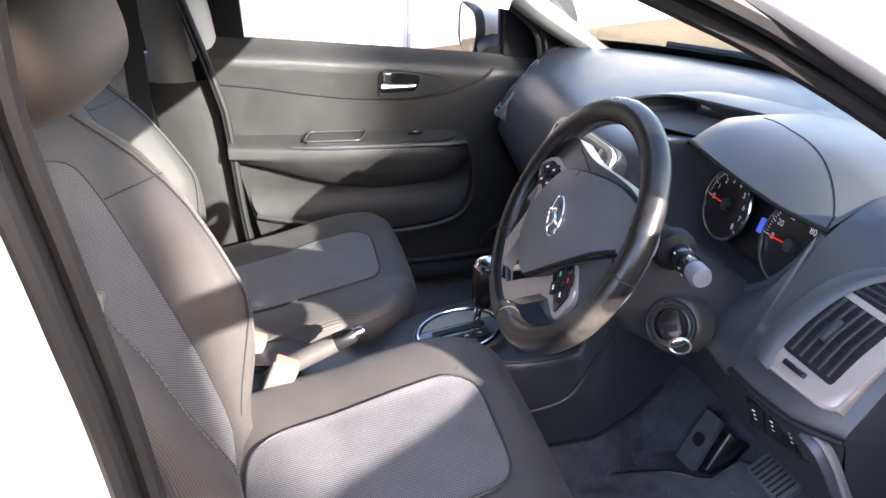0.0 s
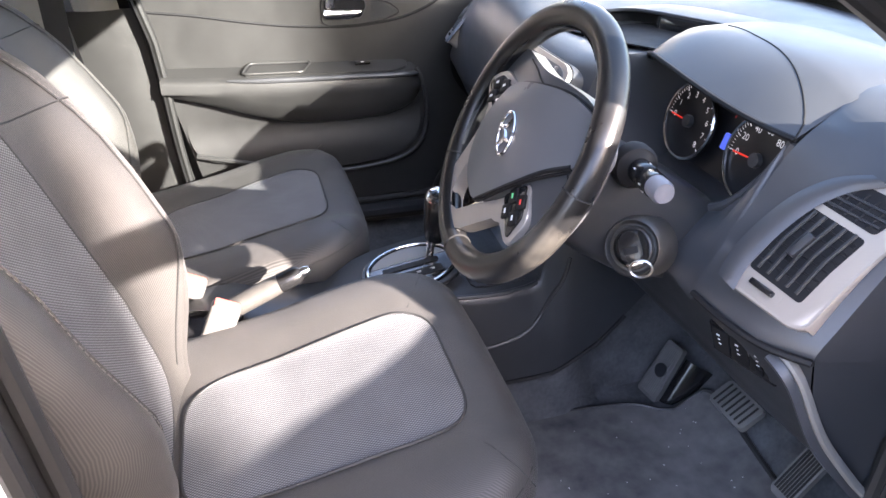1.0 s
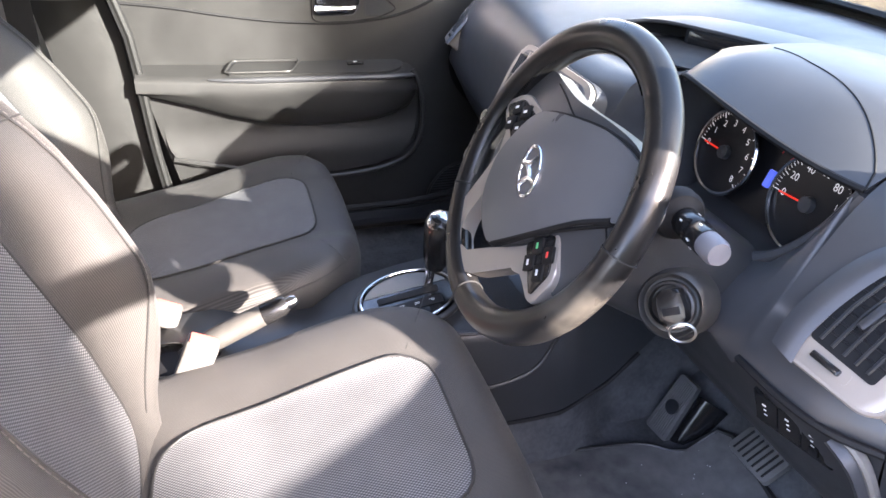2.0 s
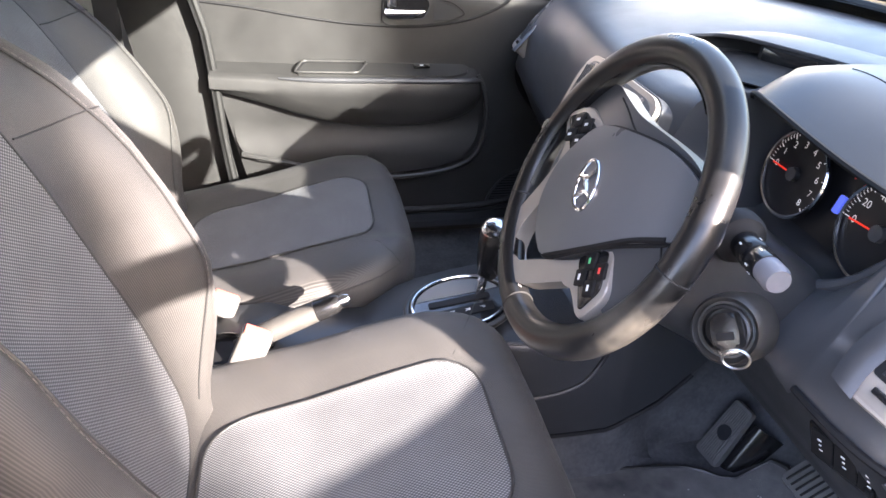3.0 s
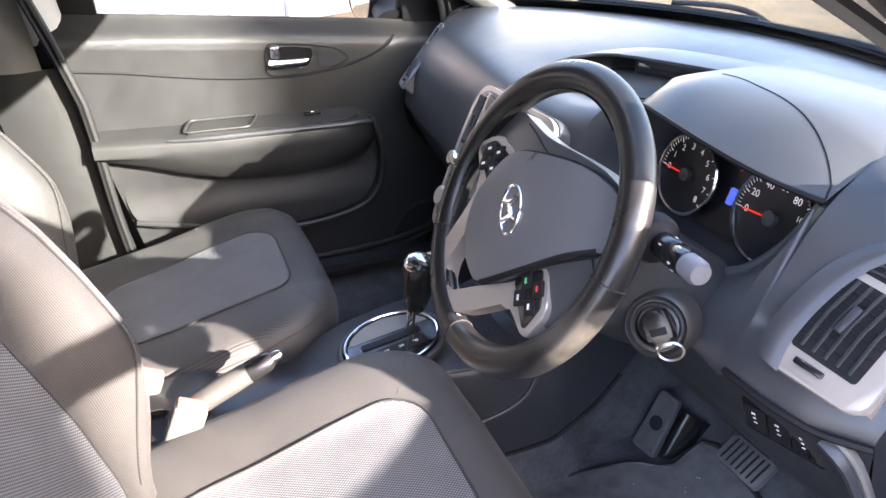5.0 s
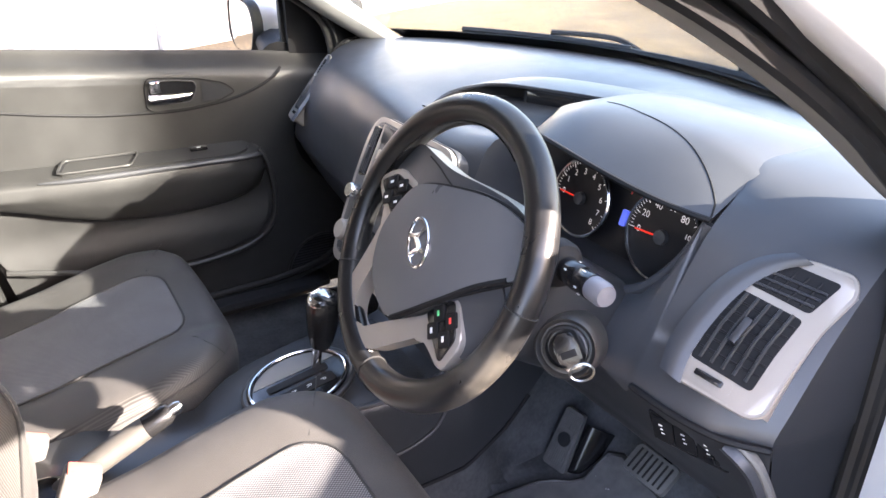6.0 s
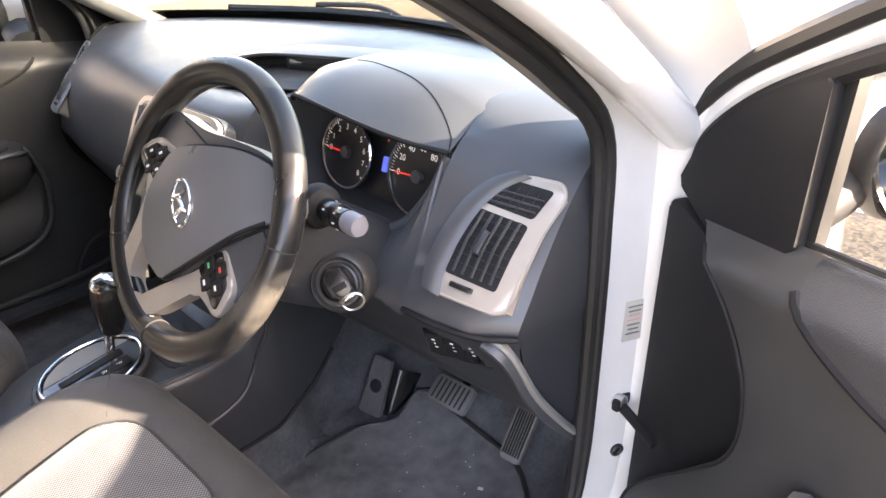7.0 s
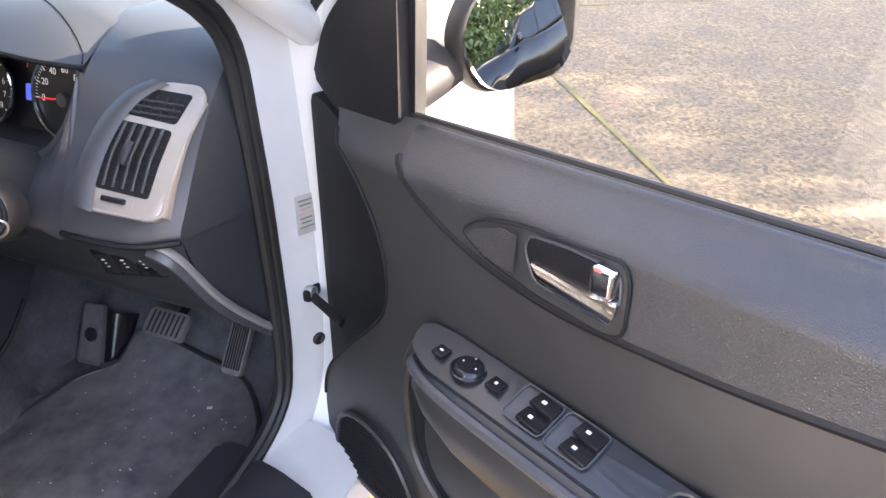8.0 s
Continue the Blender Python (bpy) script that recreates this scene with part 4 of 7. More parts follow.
for k in range(3):
    km = cm @ pose(-0.060 + 0.060 * k, -0.105, 0.013)
    part("knob", lathe([(0.024, 0.0), (0.024, 0.004), (0.018, 0.006), (0.017, 0.022), (0.014, 0.025), (0.001, 0.0255)], km, 28), SILVER if k != 1 else BLACK, stack, "heater knob")
for k in range(2):
    km = cm @ pose(-0.092 + 0.184 * k, -0.045, 0.013)
    part("knob", lathe([(0.013, 0.0), (0.013, 0.012), (0.011, 0.016), (0.001, 0.0165)], km, 24), CHROME, stack, "small chrome knob")

# ---- centre console, gear lever, handbrake ----
CONSOLE = [  # x, half width, top z, half width at the foot
    (-0.52, 0.082, 0.500, 0.118), (-0.46, 0.085, 0.535, 0.121), (-0.36, 0.085, 0.540, 0.121), (-0.30, 0.080, 0.520, 0.116), (-0.20, 0.078, 0.520, 0.114), (-0.145, 0.082, 0.556, 0.118),
    (-0.11, 0.090, 0.564, 0.121), (-0.04, 0.106, 0.568, 0.130), (0.03, 0.122, 0.567, 0.140), (0.08, 0.125, 0.567, 0.148), (0.13, 0.121, 0.570, 0.156), (0.152, 0.118, 0.578, 0.158),
    (0.168, 0.114, 0.640, 0.160), (0.185, 0.112, 0.720, 0.162), (0.20, 0.114, 0.760, 0.162), (0.28, 0.112, 0.770, 0.160), (0.36, 0.108, 0.775, 0.156)]
console = thing("centre_console", (-0.15, -0.02, 0.30), "dark plastic centre console with an open tray between the seats", "centre console")
rows = []
for x, w, z, foot in CONSOLE:
    zb = along([(-0.52, .30), (-0.2, .33), (0.0, .375), (0.10, .393), (0.17, .404), (0.25, .452), (0.30, .504), (0.36, .57)], x)[0]
    out = foot - w
    prof = [(-w - out, zb), (-w - out * 0.75, zb + (z - zb) * 0.35), (-w - out * 0.35, zb + (z - zb) * 0.7), (-w - 0.002, z - 0.02), (-w + 0.002, z - 0.004), (-w + 0.008, z), (0, z + 0.001),
            (w - 0.008, z), (w - 0.002, z - 0.004), (w + 0.002, z - 0.02), (w + out * 0.35, zb + (z - zb) * 0.7), (w + out * 0.75, zb + (z - zb) * 0.35), (w + out, zb)]
    rows.append([(x, -0.02 + y, q) for y, q in prof])
part("shell", skin(rows), CONSOLE_GREY, console, "dark grey moulded shell", angle=50)


def console_side(x, z):
    """The driver's side of the console at a length and height."""
    w, top, foot = along(CONSOLE, x)
    zb = along([(-0.2, .33), (0.0, .375), (0.10, .393), (0.17, .404), (0.25, .452), (0.30, .504), (0.36, .57)], x)[0]
    k = min(1.0, max(0.0, (z - zb) / (top - zb)))
    return Vector((x, -0.02 - w - (foot - w) * along([(0, 1), (0.35, 0.75), (0.7, 0.35), (1, 0.0)], k)[0] - 0.001, z))


edge_x = spline([(-0.02, 0.455), (0.06, 0.468), (0.118, 0.487), (0.148, 0.516), (0.166, 0.552), (0.184, 0.586), (0.194, 0.625)], 5)
part("side_edge", tube([console_side(q.x, q.y) for q in edge_x], 0.0035, 6), TRIM, console, "raised edge of the side trim")
part("foot_edge", tube([console_side(x, 0.0) + Vector((0, 0, along([(0.0, .375), (0.10, .393), (0.17, .404), (0.25, .452), (0.30, .504)], x)[0])) for x in [0.012 * i for i in range(26)]], 0.004, 6), BLACK, console)

part("tray_edge", tube(spline([(-0.03, -0.130, 0.5665), (0.03, -0.141, 0.5665), (0.08, -0.1435, 0.567), (0.125, -0.140, 0.570), (0.145, -0.136, 0.574)], 5), 0.0042, 8), CONSOLE_GREY, console, "rolled edge of the tray")
tray = even(rounded([(0.035, -0.120), (0.138, -0.122), (0.142, 0.080), (0.035, 0.080)], 0.015), 40)
part("tray_mat", patch(tray, lambda x, y, d: (x, y, 0.5705 + 0.02 * max(0.0, x - 0.10) + d), 3, skirt=0.003), MAT_RUBBER, console, "ribbed black rubber tray mat")

ring_m = pose(-0.056, -0.048, 0.584, 0, -9, 0)
gear = thing("gear_lever", (-0.05, -0.03, 0.60), "automatic gear lever with chrome topped black knob and chrome gate ring", "gear lever")
ell = [(0.077 * math.cos(2 * math.pi * k / 40), 0.067 * math.sin(2 * math.pi * k / 40)) for k in range(40)]
part("gate_plate", slab(ell, ring_m @ Matrix.Translation((0, 0, -0.01)), 0.012, 0.001), PIANO, gear, "gloss black gate plate")
part("gate_ring", tube([ring_m @ Vector((x, y, 0.005)) for x, y in ell], 0.0026, 8, True), CHROME, gear, "chrome gate ring")
part("gate_collar", tube([ring_m @ Vector((x * 1.12, y * 1.12, -0.003)) for x, y in ell], 0.006, 8, True), TRIM, gear)
half = [(x * 0.93, y * 0.93) for x, y in ell if y > 0.012]
part("gate_inlay", slab(half, ring_m @ Matrix.Translation((0, 0, 0.0015)), 0.0015), STRIP, gear, "pale satin inlay")
part("gate_slot", slab(rounded([(-0.05, -0.004), (0.05, -0.004), (0.05, 0.010), (-0.05, 0.010)], 0.004), ring_m @ Matrix.Translation((0, 0, 0.002)), 0.002), BLACK, gear)
part("gate_letter_strip", slab(rounded([(-0.048, -0.036), (0.050, -0.036), (0.050, -0.016), (-0.048, -0.016)], 0.003), ring_m @ Matrix.Translation((0, 0, 0.002)), 0.0015), BLACK, gear)
for k, text in enumerate("PRND"):
    writing(text, 0.012, ring_m @ pose(0.032 - 0.024 * k, -0.026, 0.0042, 0, 0, -90), WHITE_MARK, "letter", gear)
part("rod", tube([(-0.022, -0.032, 0.58), (-0.014, -0.033, 0.63), (-0.008, -0.034, 0.66)], 0.008, 10), CHROME, gear, "chrome rod")
part("rod_cover", tube([(-0.018, -0.026, 0.59), (-0.010, -0.027, 0.65)], 0.007, 8), PIANO, gear)
knob_line = [(-0.012, -0.034, 0.625), (-0.008, -0.034, 0.640), (-0.005, -0.034, 0.660), (-0.002, -0.034, 0.685), (0.001, -0.034, 0.703), (0.002, -0.034, 0.715), (0.003, -0.034, 0.721)]
part("knob", tube(spline(knob_line, 3), 0.027, 16, taper=[along([(0, .55), (3, .75), (6, .88), (10, 1.0), (13, 1.0), (16, .75), (18, .25)], i)[0] for i in range(19)]), LEATHER, gear, "black knob")
part("knob_cap", lathe([(0.0225, 0.000), (0.0215, 0.007), (0.015, 0.014), (0.001, 0.0170)], pose(-0.003, -0.036, 0.707, 16, -10, 0), 24), CHROME, gear, "chrome knob cap")

brake_lever = thing("handbrake", (-0.36, -0.045, 0.54), "black handbrake lever with chrome release button", "handbrake")
hb = spline([(-0.435, -0.045, 0.505), (-0.37, -0.045, 0.548), (-0.30, -0.045, 0.580), (-0.255, -0.045, 0.598)], 6)
part("grip", tube(hb[:15], 0.0185, 14, taper=[0.85 + 0.2 * math.sin(math.pi * min(1, i / 17)) for i in range(15)], flat=0.9), GRIP, brake_lever, "black grip coloured greyer for the sun on it")
part("collar", tube([hb[14], (-0.270, -0.045, 0.592), (-0.252, -0.045, 0.600), (-0.245, -0.045, 0.603)], 0.0182, 14, taper=[1.0, 1.0, 0.94, 0.7], flat=0.9), LEATHER, brake_lever, "black grip end")
part("button", tube([(-0.247, -0.045, 0.601), (-0.236, -0.045, 0.606), (-0.230, -0.045, 0.609)], 0.0095, 12, taper=[1, 1, 0.6]), CHROME, brake_lever, "chrome release button")
part("gaiter", block(pose(-0.40, -0.045, 0.525, 0, -25, 0), 0.11, 0.045, 0.02, 0.008), BLACK, brake_lever)

for k, (x, y, r) in enumerate(((-0.425, -0.068, 0.036), (-0.478, -0.105, 0.034))):
    cup = lathe([(r + 0.008, 0.0), (r + 0.007, 0.006), (r + 0.002, 0.008), (r, 0.004), (r * 0.9, -0.055), (0.001, -0.056)], pose(x, y, 0.540), 36)
    part("cup_holder", cup, PIANO if k == 0 else BLACK, console, "round dark cup holder")


def buckle(x, y, z, label, lean):
    root = thing("belt_buckle", (x, y, z - 0.1), label, "belt buckle", "belt buckles")
    m = pose(x, y, z, 0, lean, -8)
    part("body", block(m @ Matrix.Translation((0, 0, -0.038)), 0.046, 0.030, 0.080, 0.006, 3), BUCKLE, root, "grey plastic buckle body")
    part("release", block(m @ Matrix.Translation((0, 0, 0.001)), 0.040, 0.024, 0.008, 0.003), RED, root, "red release button")
    part("stalk", tube([m @ Vector((0, 0, -0.07)), m @ Vector((0, 0, -0.13)), m @ Vector((0.01, 0, -0.19))], 0.014, 8, flat=0.5), BLACK, root)


buckle(-0.368, -0.098, 0.592, "grey seat belt buckle with a red release beside the driver's seat", 24)
buckle(-0.425, 0.040, 0.566, "grey seat belt buckle with a red release beside the passenger seat", 24)


# ---- seats ----
Y0 = -0.345


CUSHION = even(rounded([(-0.56, -0.268), (0.004, -0.278), (0.004, 0.278), (-0.56, 0.268)], 0.19, 8), 96)


def cushion_z(x, w):
    z = along([(-0.58, .535), (-0.42, .540), (-0.30, .562), (-0.20, .588), (-0.12, .606), (-0.06, .612), (0.01, .604)], x)[0]
    return z + 0.016 * ramp01((abs(w) - 0.11) / 0.07) - 0.010 * ramp01((abs(w) - 0.19) / 0.09)


def cushion_point(x, w, drop=0.0):
    return (x, Y0 + w, cushion_z(x, w) - 0.001 + drop)


LEAN = radians(23.5)
EU, EN = Vector((-math.sin(LEAN), 0, math.cos(LEAN))), Vector((math.cos(LEAN), 0, math.sin(LEAN)))
BACK_O = Vector((-0.470, Y0, 0.565))


def back_half(h):
    return along([(-0.06, .165), (0.0, .186), (0.06, .214), (0.12, .242), (0.18, .260), (0.25, .268), (0.36, .255), (0.44, .228), (0.52, .190), (0.58, .150), (0.605, .11)], h)[0]


def back_depth(w, h):
    """A near flat middle between deep side bolsters."""
    half, a = back_half(h), abs(w)
    base = 0.018 + 0.150 * min(0.46, max(0.0, h)) - 0.16 * max(0.0, h - 0.46)
    crest = along([(-0.06, .045), (0.05, .092), (0.15, .130), (0.32, .130), (0.42, .118), (0.50, .092), (0.58, .060), (0.62, .045)], h)[0]
    d = base - 0.008 * max(0.0, 1 - (a / 0.115) ** 2) + max(0.0, crest - base) * ramp01((a - 0.108) / 0.085)
    t = max(0.0, (a / half - 0.80) / 0.20)
    return d - 0.085 * t ** 2.2


def back_point(w, h, drop=0.0):
    return BACK_O + Vector((0, w, 0)) + EU * h + EN * (back_depth(w, h) + 0.003 + drop)


def build_seat():
    seat = thing("bucket_seat", (-0.30, Y0, 0.29), "grey cloth driver's seat with lighter dotted centre panels", "car seat", "front seats")
    # cushion
    bm = bmesh.new()
    layer = bm.loops.layers.uv.new("UVMap")
    rows, flat, wrap = [], {}, {}
    for s, dz in ((0.90, -0.165), (0.96, -0.150), (0.985, -0.110), (1.0, -0.070), (0.998, -0.045), (0.985, -0.026), (0.955, -0.010), (0.91, -0.002),
                  (0.85, 0.0), (0.75, 0.0), (0.62, 0.0), (0.48, 0.0), (0.34, 0.0), (0.2, 0.0), (0.08, 0.0)):
        line = []
        for i, q in enumerate(CUSHION):
            x, w = -0.25 + (q.x + 0.25) * s, q.y * s
            v = bm.verts.new((x, Y0 + w, cushion_z(x, w) + dz))
            flat[v] = (x, w + dz * (1 if w > 0 else -1))
            wrap[v] = (i * 0.072, dz * 4)
            line.append(v)
        rows.append(line)
    sides = set()
    for k, (a, b) in enumerate(zip(rows, rows[1:])):
        for i in range(96):
            j = (i + 1) % 96
            face = bm.faces.new((a[i], a[j], b[j], b[i]))
            if k < 5:
                sides.add(face)
    bm.faces.new(rows[0])
    bm.faces.new(rows[-1])
    for f in bm.faces:
        for loop in f.loops:
            loop[layer].uv = wrap[loop.vert] if f in sides else flat[loop.vert]
    cushion = part("cushion", bm, CLOTH, seat, "dark ribbed cloth cushion", angle=75)
    panel_edge = even(rounded([(-0.435, -0.118), (-0.074, -0.134), (-0.074, 0.134), (-0.435, 0.118)], 0.07, 8), 72)
    part("centre_panel", patch(panel_edge, lambda x, w, d: cushion_point(x, w, d + 0.0045), 14), CLOTH_IN, cushion, "lighter dotted cloth panel", angle=80)
    part("piping", tube([cushion_point(q.x, q.y, 0.004) for q in panel_edge], 0.0022, 6, True), PIPING, cushion)
    nose = even(rounded([(-0.56, -0.262), (-0.004, -0.272), (-0.004, 0.272), (-0.56, 0.262)], 0.185, 8), 120)
    part("edge_piping", tube([(q.x, Y0 + q.y, cushion_z(q.x, q.y) - 0.024) for q in nose], 0.0022, 6, True), PIPING, cushion)
    for f in (-1, 1):
        part("cross_seam", tube([(x, Y0 + f * w, cushion_z(x, w) + 0.0002) for x, w in ((-0.10, 0.137), (-0.075, 0.18), (-0.055, 0.22), (-0.045, 0.245))], 0.0007, 5), PIPING, cushion)
    # skirt and runners
    part("side_shield", sheet(lambda u, v: (-0.52 + 0.46 * u, Y0 - 0.255 - 0.018 * math.sin(math.pi * u), 0.395 + 0.075 * v + 0.012 * math.sin(math.pi * u)), 14, 5, 0.012), DASH_LOW, seat, "dark plastic side shield")
    part("base_pan", block(pose(-0.28, Y0, 0.40), 0.46, 0.42, 0.05, 0.015), BLACK, seat)
    for f in (-1, 1):
        part("runner", block(pose(-0.25, Y0 + f * 0.19, 0.335), 0.52, 0.035, 0.10, 0.004), BLACK, seat)
    # backrest
    bm = bmesh.new()
    layer = bm.loops.layers.uv.new("UVMap")
    rows, flat = [], {}
    heights = [-0.06 + 0.0225 * i for i in range(30)]
    for h in heights:
        half, line = back_half(h), []
        for k in range(33):
            w = half * math.sin((k / 32 - 0.5) * math.pi)
            p = BACK_O + Vector((0, w, 0)) + EU * h + EN * back_depth(w, h)
            v = bm.verts.new(p)
            flat[v] = (h, w * 1.25)
            line.append(v)
        for k in range(16):
            w = half * math.sin((0.5 - (k + 0.5) / 16) * math.pi)
            v = bm.verts.new(BACK_O + Vector((0, w, 0)) + EU * h + EN * (-0.10 - 0.03 * math.cos(w / half * 1.5)))
            flat[v] = (h, w + 0.3)
            line.append(v)
        rows.append(line)
    n = len(rows[0])
    for a, b in zip(rows, rows[1:]):
        for i in range(n):
            j = (i + 1) % n
            bm.faces.new((a[i], a[j], b[j], b[i]))
    bm.faces.new(rows[0])
    top = bm.verts.new(BACK_O + EU * 0.622 + EN * -0.05)
    flat[top] = (0.622, 0)
    for i in range(n):
        bm.faces.new((rows[-1][i], rows[-1][(i + 1) % n], top))
    for f in bm.faces:
        for loop in f.loops:
            loop[layer].uv = flat[loop.vert]
    back = part("backrest", bm, CLOTH, seat, "dark ribbed cloth backrest", angle=75)
    inner = even(spline([(0.96 * w, h) for w, h in [(-0.105, 0.00), (-0.122, 0.10), (-0.118, 0.22), (-0.100, 0.36), (-0.068, 0.455), (0.0, 0.485), (0.068, 0.455), (0.100, 0.36), (0.118, 0.22), (0.122, 0.10), (0.105, 0.00), (0.0, -0.03)]], 6, True), 80)
    part("centre_panel", patch(inner, lambda w, h, d: back_point(w, h, d), 12), CLOTH_IN, back, "lighter dotted cloth panel", angle=80)
    part("piping", tube([back_point(q.x, q.y, -0.0005) for q in inner], 0.0016, 6, True), PIPING, back)
    for f in (-1, 1):
        crest = [back_point(f * back_half(h) * 0.73, h, -0.002) for h in [0.0 + 0.02 * i for i in range(26)]]
        part("seam", tube(crest, 0.0014, 5), PIPING, back)
        bm = bmesh.new()
        fine = spline(crest, 8)
        for i in range(0, len(fine) - 5, 3):
            off = Vector((0, f * 0.004, 0)) + EN * 0.001
            bm = tube([fine[i] + off, fine[i + 2] + off], 0.00045, 4, bm=bm)
        part("stitching", bm, STITCH, back, "row of pale stitches")
        part("shoulder_seam", tube([back_point(f * w, 0.40 - 0.25 * (w - 0.10), -0.002) for w in [0.10 + 0.01 * i for i in range(12)]], 0.0012, 5), PIPING, back)
    # head restraint
    bm = bmesh.new()
    layer = bm.loops.layers.uv.new("UVMap")
    hr = BACK_O + EU * 0.630 + EN * 0.175
    rows, flat = [], {}
    for j in range(17):
        b = -math.pi / 2 + math.pi * j / 16
        line = []
        for i in range(32):
            a = 2 * math.pi * i / 32

            def pw(v, e):
                return math.copysign(abs(v) ** e, v)
            w = 0.152 * pw(math.cos(b), 0.45) * pw(math.cos(a), 0.6)
            d = 0.055 * pw(math.cos(b), 0.45) * pw(math.sin(a), 0.7)
            h = 0.105 * pw(math.sin(b), 0.65)
            w *= 1 - 0.15 * (h / 0.095)
            v = bm.verts.new(hr + Vector((0, w, 0)) + EU * h + EN * (d + 0.012 * (h / 0.095)))
            flat[v] = (h, 0.11 * ((a - 1.5 * math.pi) % (2 * math.pi)))
            line.append(v)
        rows.append(line)
    for a, b in zip(rows, rows[1:]):
        for i in range(32):
            bm.faces.new((a[i], a[(i + 1) % 32], b[(i + 1) % 32], b[i]))
    bmesh.ops.remove_doubles(bm, verts=bm.verts, dist=1e-5)
    for f in bm.faces:
        for loop in f.loops:
            loop[layer].uv = flat.get(loop.vert, (0, 0))
    rest = part("head_restraint", bm, CLOTH, seat, "rounded cloth head restraint", angle=75)
    for f in (-1, 1):
        part("post", tube([BACK_O + Vector((0, f * 0.07, 0)) + EU * 0.58 + EN * -0.03, hr + Vector((0, f * 0.07, 0))], 0.006, 10), CHROME, rest)
    return seat


driver_seat = build_seat()
passenger_seat = copy_thing(driver_seat, Matrix.Translation((driver_seat.location + Vector((-0.088, 0.676, -0.036)) * K)))
tagged(passenger_seat, "grey cloth passenger seat with lighter dotted panels, back reclined")
recline = Matrix.Translation(BACK_O * K + Vector((-0.03, 0, 0))) @ Matrix.Rotation(radians(-8), 4, "Y") @ Matrix.Translation(-BACK_O * K)
for piece in passenger_seat.children:
    if piece.name.startswith(("backrest", "head_restraint")):
        piece.matrix_basis = recline @ piece.matrix_basis

# ---- steering wheel, turned a quarter to the right ----
WC = Vector((0.0126, -0.347, 0.9226))
TH = radians(27.7)
WM = frame_of(WC, (0, -1, 0), (math.sin(TH), 0, math.cos(TH)))
wheel = thing("steering_wheel", WC, "worn black leather steering wheel turned a quarter round, with silver spokes", "steering wheel")
R = 0.1565
WORN_AT = -22
circle = [(R * math.cos(2 * math.pi * k / 96), R * math.sin(2 * math.pi * k / 96)) for k in range(96)]
thick = [1.0 + 0.08 * max(0, math.cos(2 * math.pi * (k - 34) / 96 * 2)) for k in range(96)]
RIM_LEATHER = worn_leather((WM @ Vector((R * math.cos(radians(WORN_AT)), R * math.sin(radians(WORN_AT)), 0.012))) * K, 0.055)
rim = part("rim", tube([WM @ Vector((x, y, 0)) for x, y in circle], 0.0165, 16, True, taper=thick + [thick[0]]), RIM_LEATHER, wheel, "black leather rim worn pale at the lower edge")
for a in (126, 209, 265.5, 0.4):
    c, s = math.cos(radians(a)), math.sin(radians(a))
    m = WM @ Matrix(((c, 0, -s, R * c), (s, 0, c, R * s), (0, 1, 0, 0), (0, 0, 0, 1)))
    part("rim_seam", tube([m @ Vector((0.0168 * math.cos(2 * math.pi * k / 20), 0.0168 * math.sin(2 * math.pi * k / 20), 0)) for k in range(20)], 0.0011, 5, True), PIPING, rim)
for lo, hi in ((132, 205), (214, 262), (60, 122)):
    bm = bmesh.new()
    for k in range(int((hi - lo) * 0.9)):
        a = radians(lo + k / 0.9)
        r0 = R - 0.0158
        p = WM @ Vector((r0 * math.cos(a), r0 * math.sin(a), 0.0075))
        q = WM @ Vector((r0 * math.cos(a + 0.012), r0 * math.sin(a + 0.012), 0.0025))
        bm = tube([p, q], 0.0011, 4, bm=bm)
    tagged(part("stitching", bm, LEATHER, rim, "row of black stitches"), kind="stuff")


def dome(height, k):
    return lambda x, y, d: WM @ Vector((x, y, height - k * (x * x + y * y) + d))


back_cover = even(rounded([(-0.080, 0.020), (-0.140, 0.050), (-0.124, 0.085), (-0.097, 0.0956), (-0.060, 0.0908), (-0.013, 0.0845), (0.046, 0.0868), (0.091, 0.085), (0.128, 0.072), (0.150, 0.030), (0.152, -0.012), (0.140, -0.060), (0.106, -0.080), (0.080, -0.020), (0.02, -0.06), (-0.05, -0.05), (-0.075, 0.01)], 0.02), 90)
part("spoke_cover", patch(back_cover, dome(0.013, 0.80), 6, skirt=0.022), DASH, wheel, "dark grained spoke cover")
for line in ([(-0.066, 0.0865), (-0.038, 0.081), (-0.010, 0.073), (0.010, 0.069)], [(0.122, 0.012), (0.136, -0.004), (0.143, -0.022), (0.141, -0.042)]):
    part("cover_crease", tube(spline([dome(0.0132, 0.80)(x, y, 0.0) for x, y in line], 5), 0.0010, 5), BLACK, wheel)
pad = even(spline([(-0.022, 0.062), (0.025, 0.073), (0.066, 0.079), (0.106, 0.075), (0.138, 0.060), (0.149, 0.034), (0.128, 0.018), (0.066, -0.032), (0.006, -0.082),
                   (-0.020, -0.083), (-0.046, -0.070), (-0.066, -0.048), (-0.075, -0.012), (-0.064, 0.022), (-0.046, 0.050)], 5, True), 90)
def pad_at(x, y, d):
    """The airbag cover: near flat by the badge, falling away to the side of the door."""
    far = max(0.0, x * 0.92 + y * 0.40 - 0.030)
    return WM @ Vector((x, y, 0.0262 - 0.85 * (x * x + y * y) - 0.80 * far * far + d))


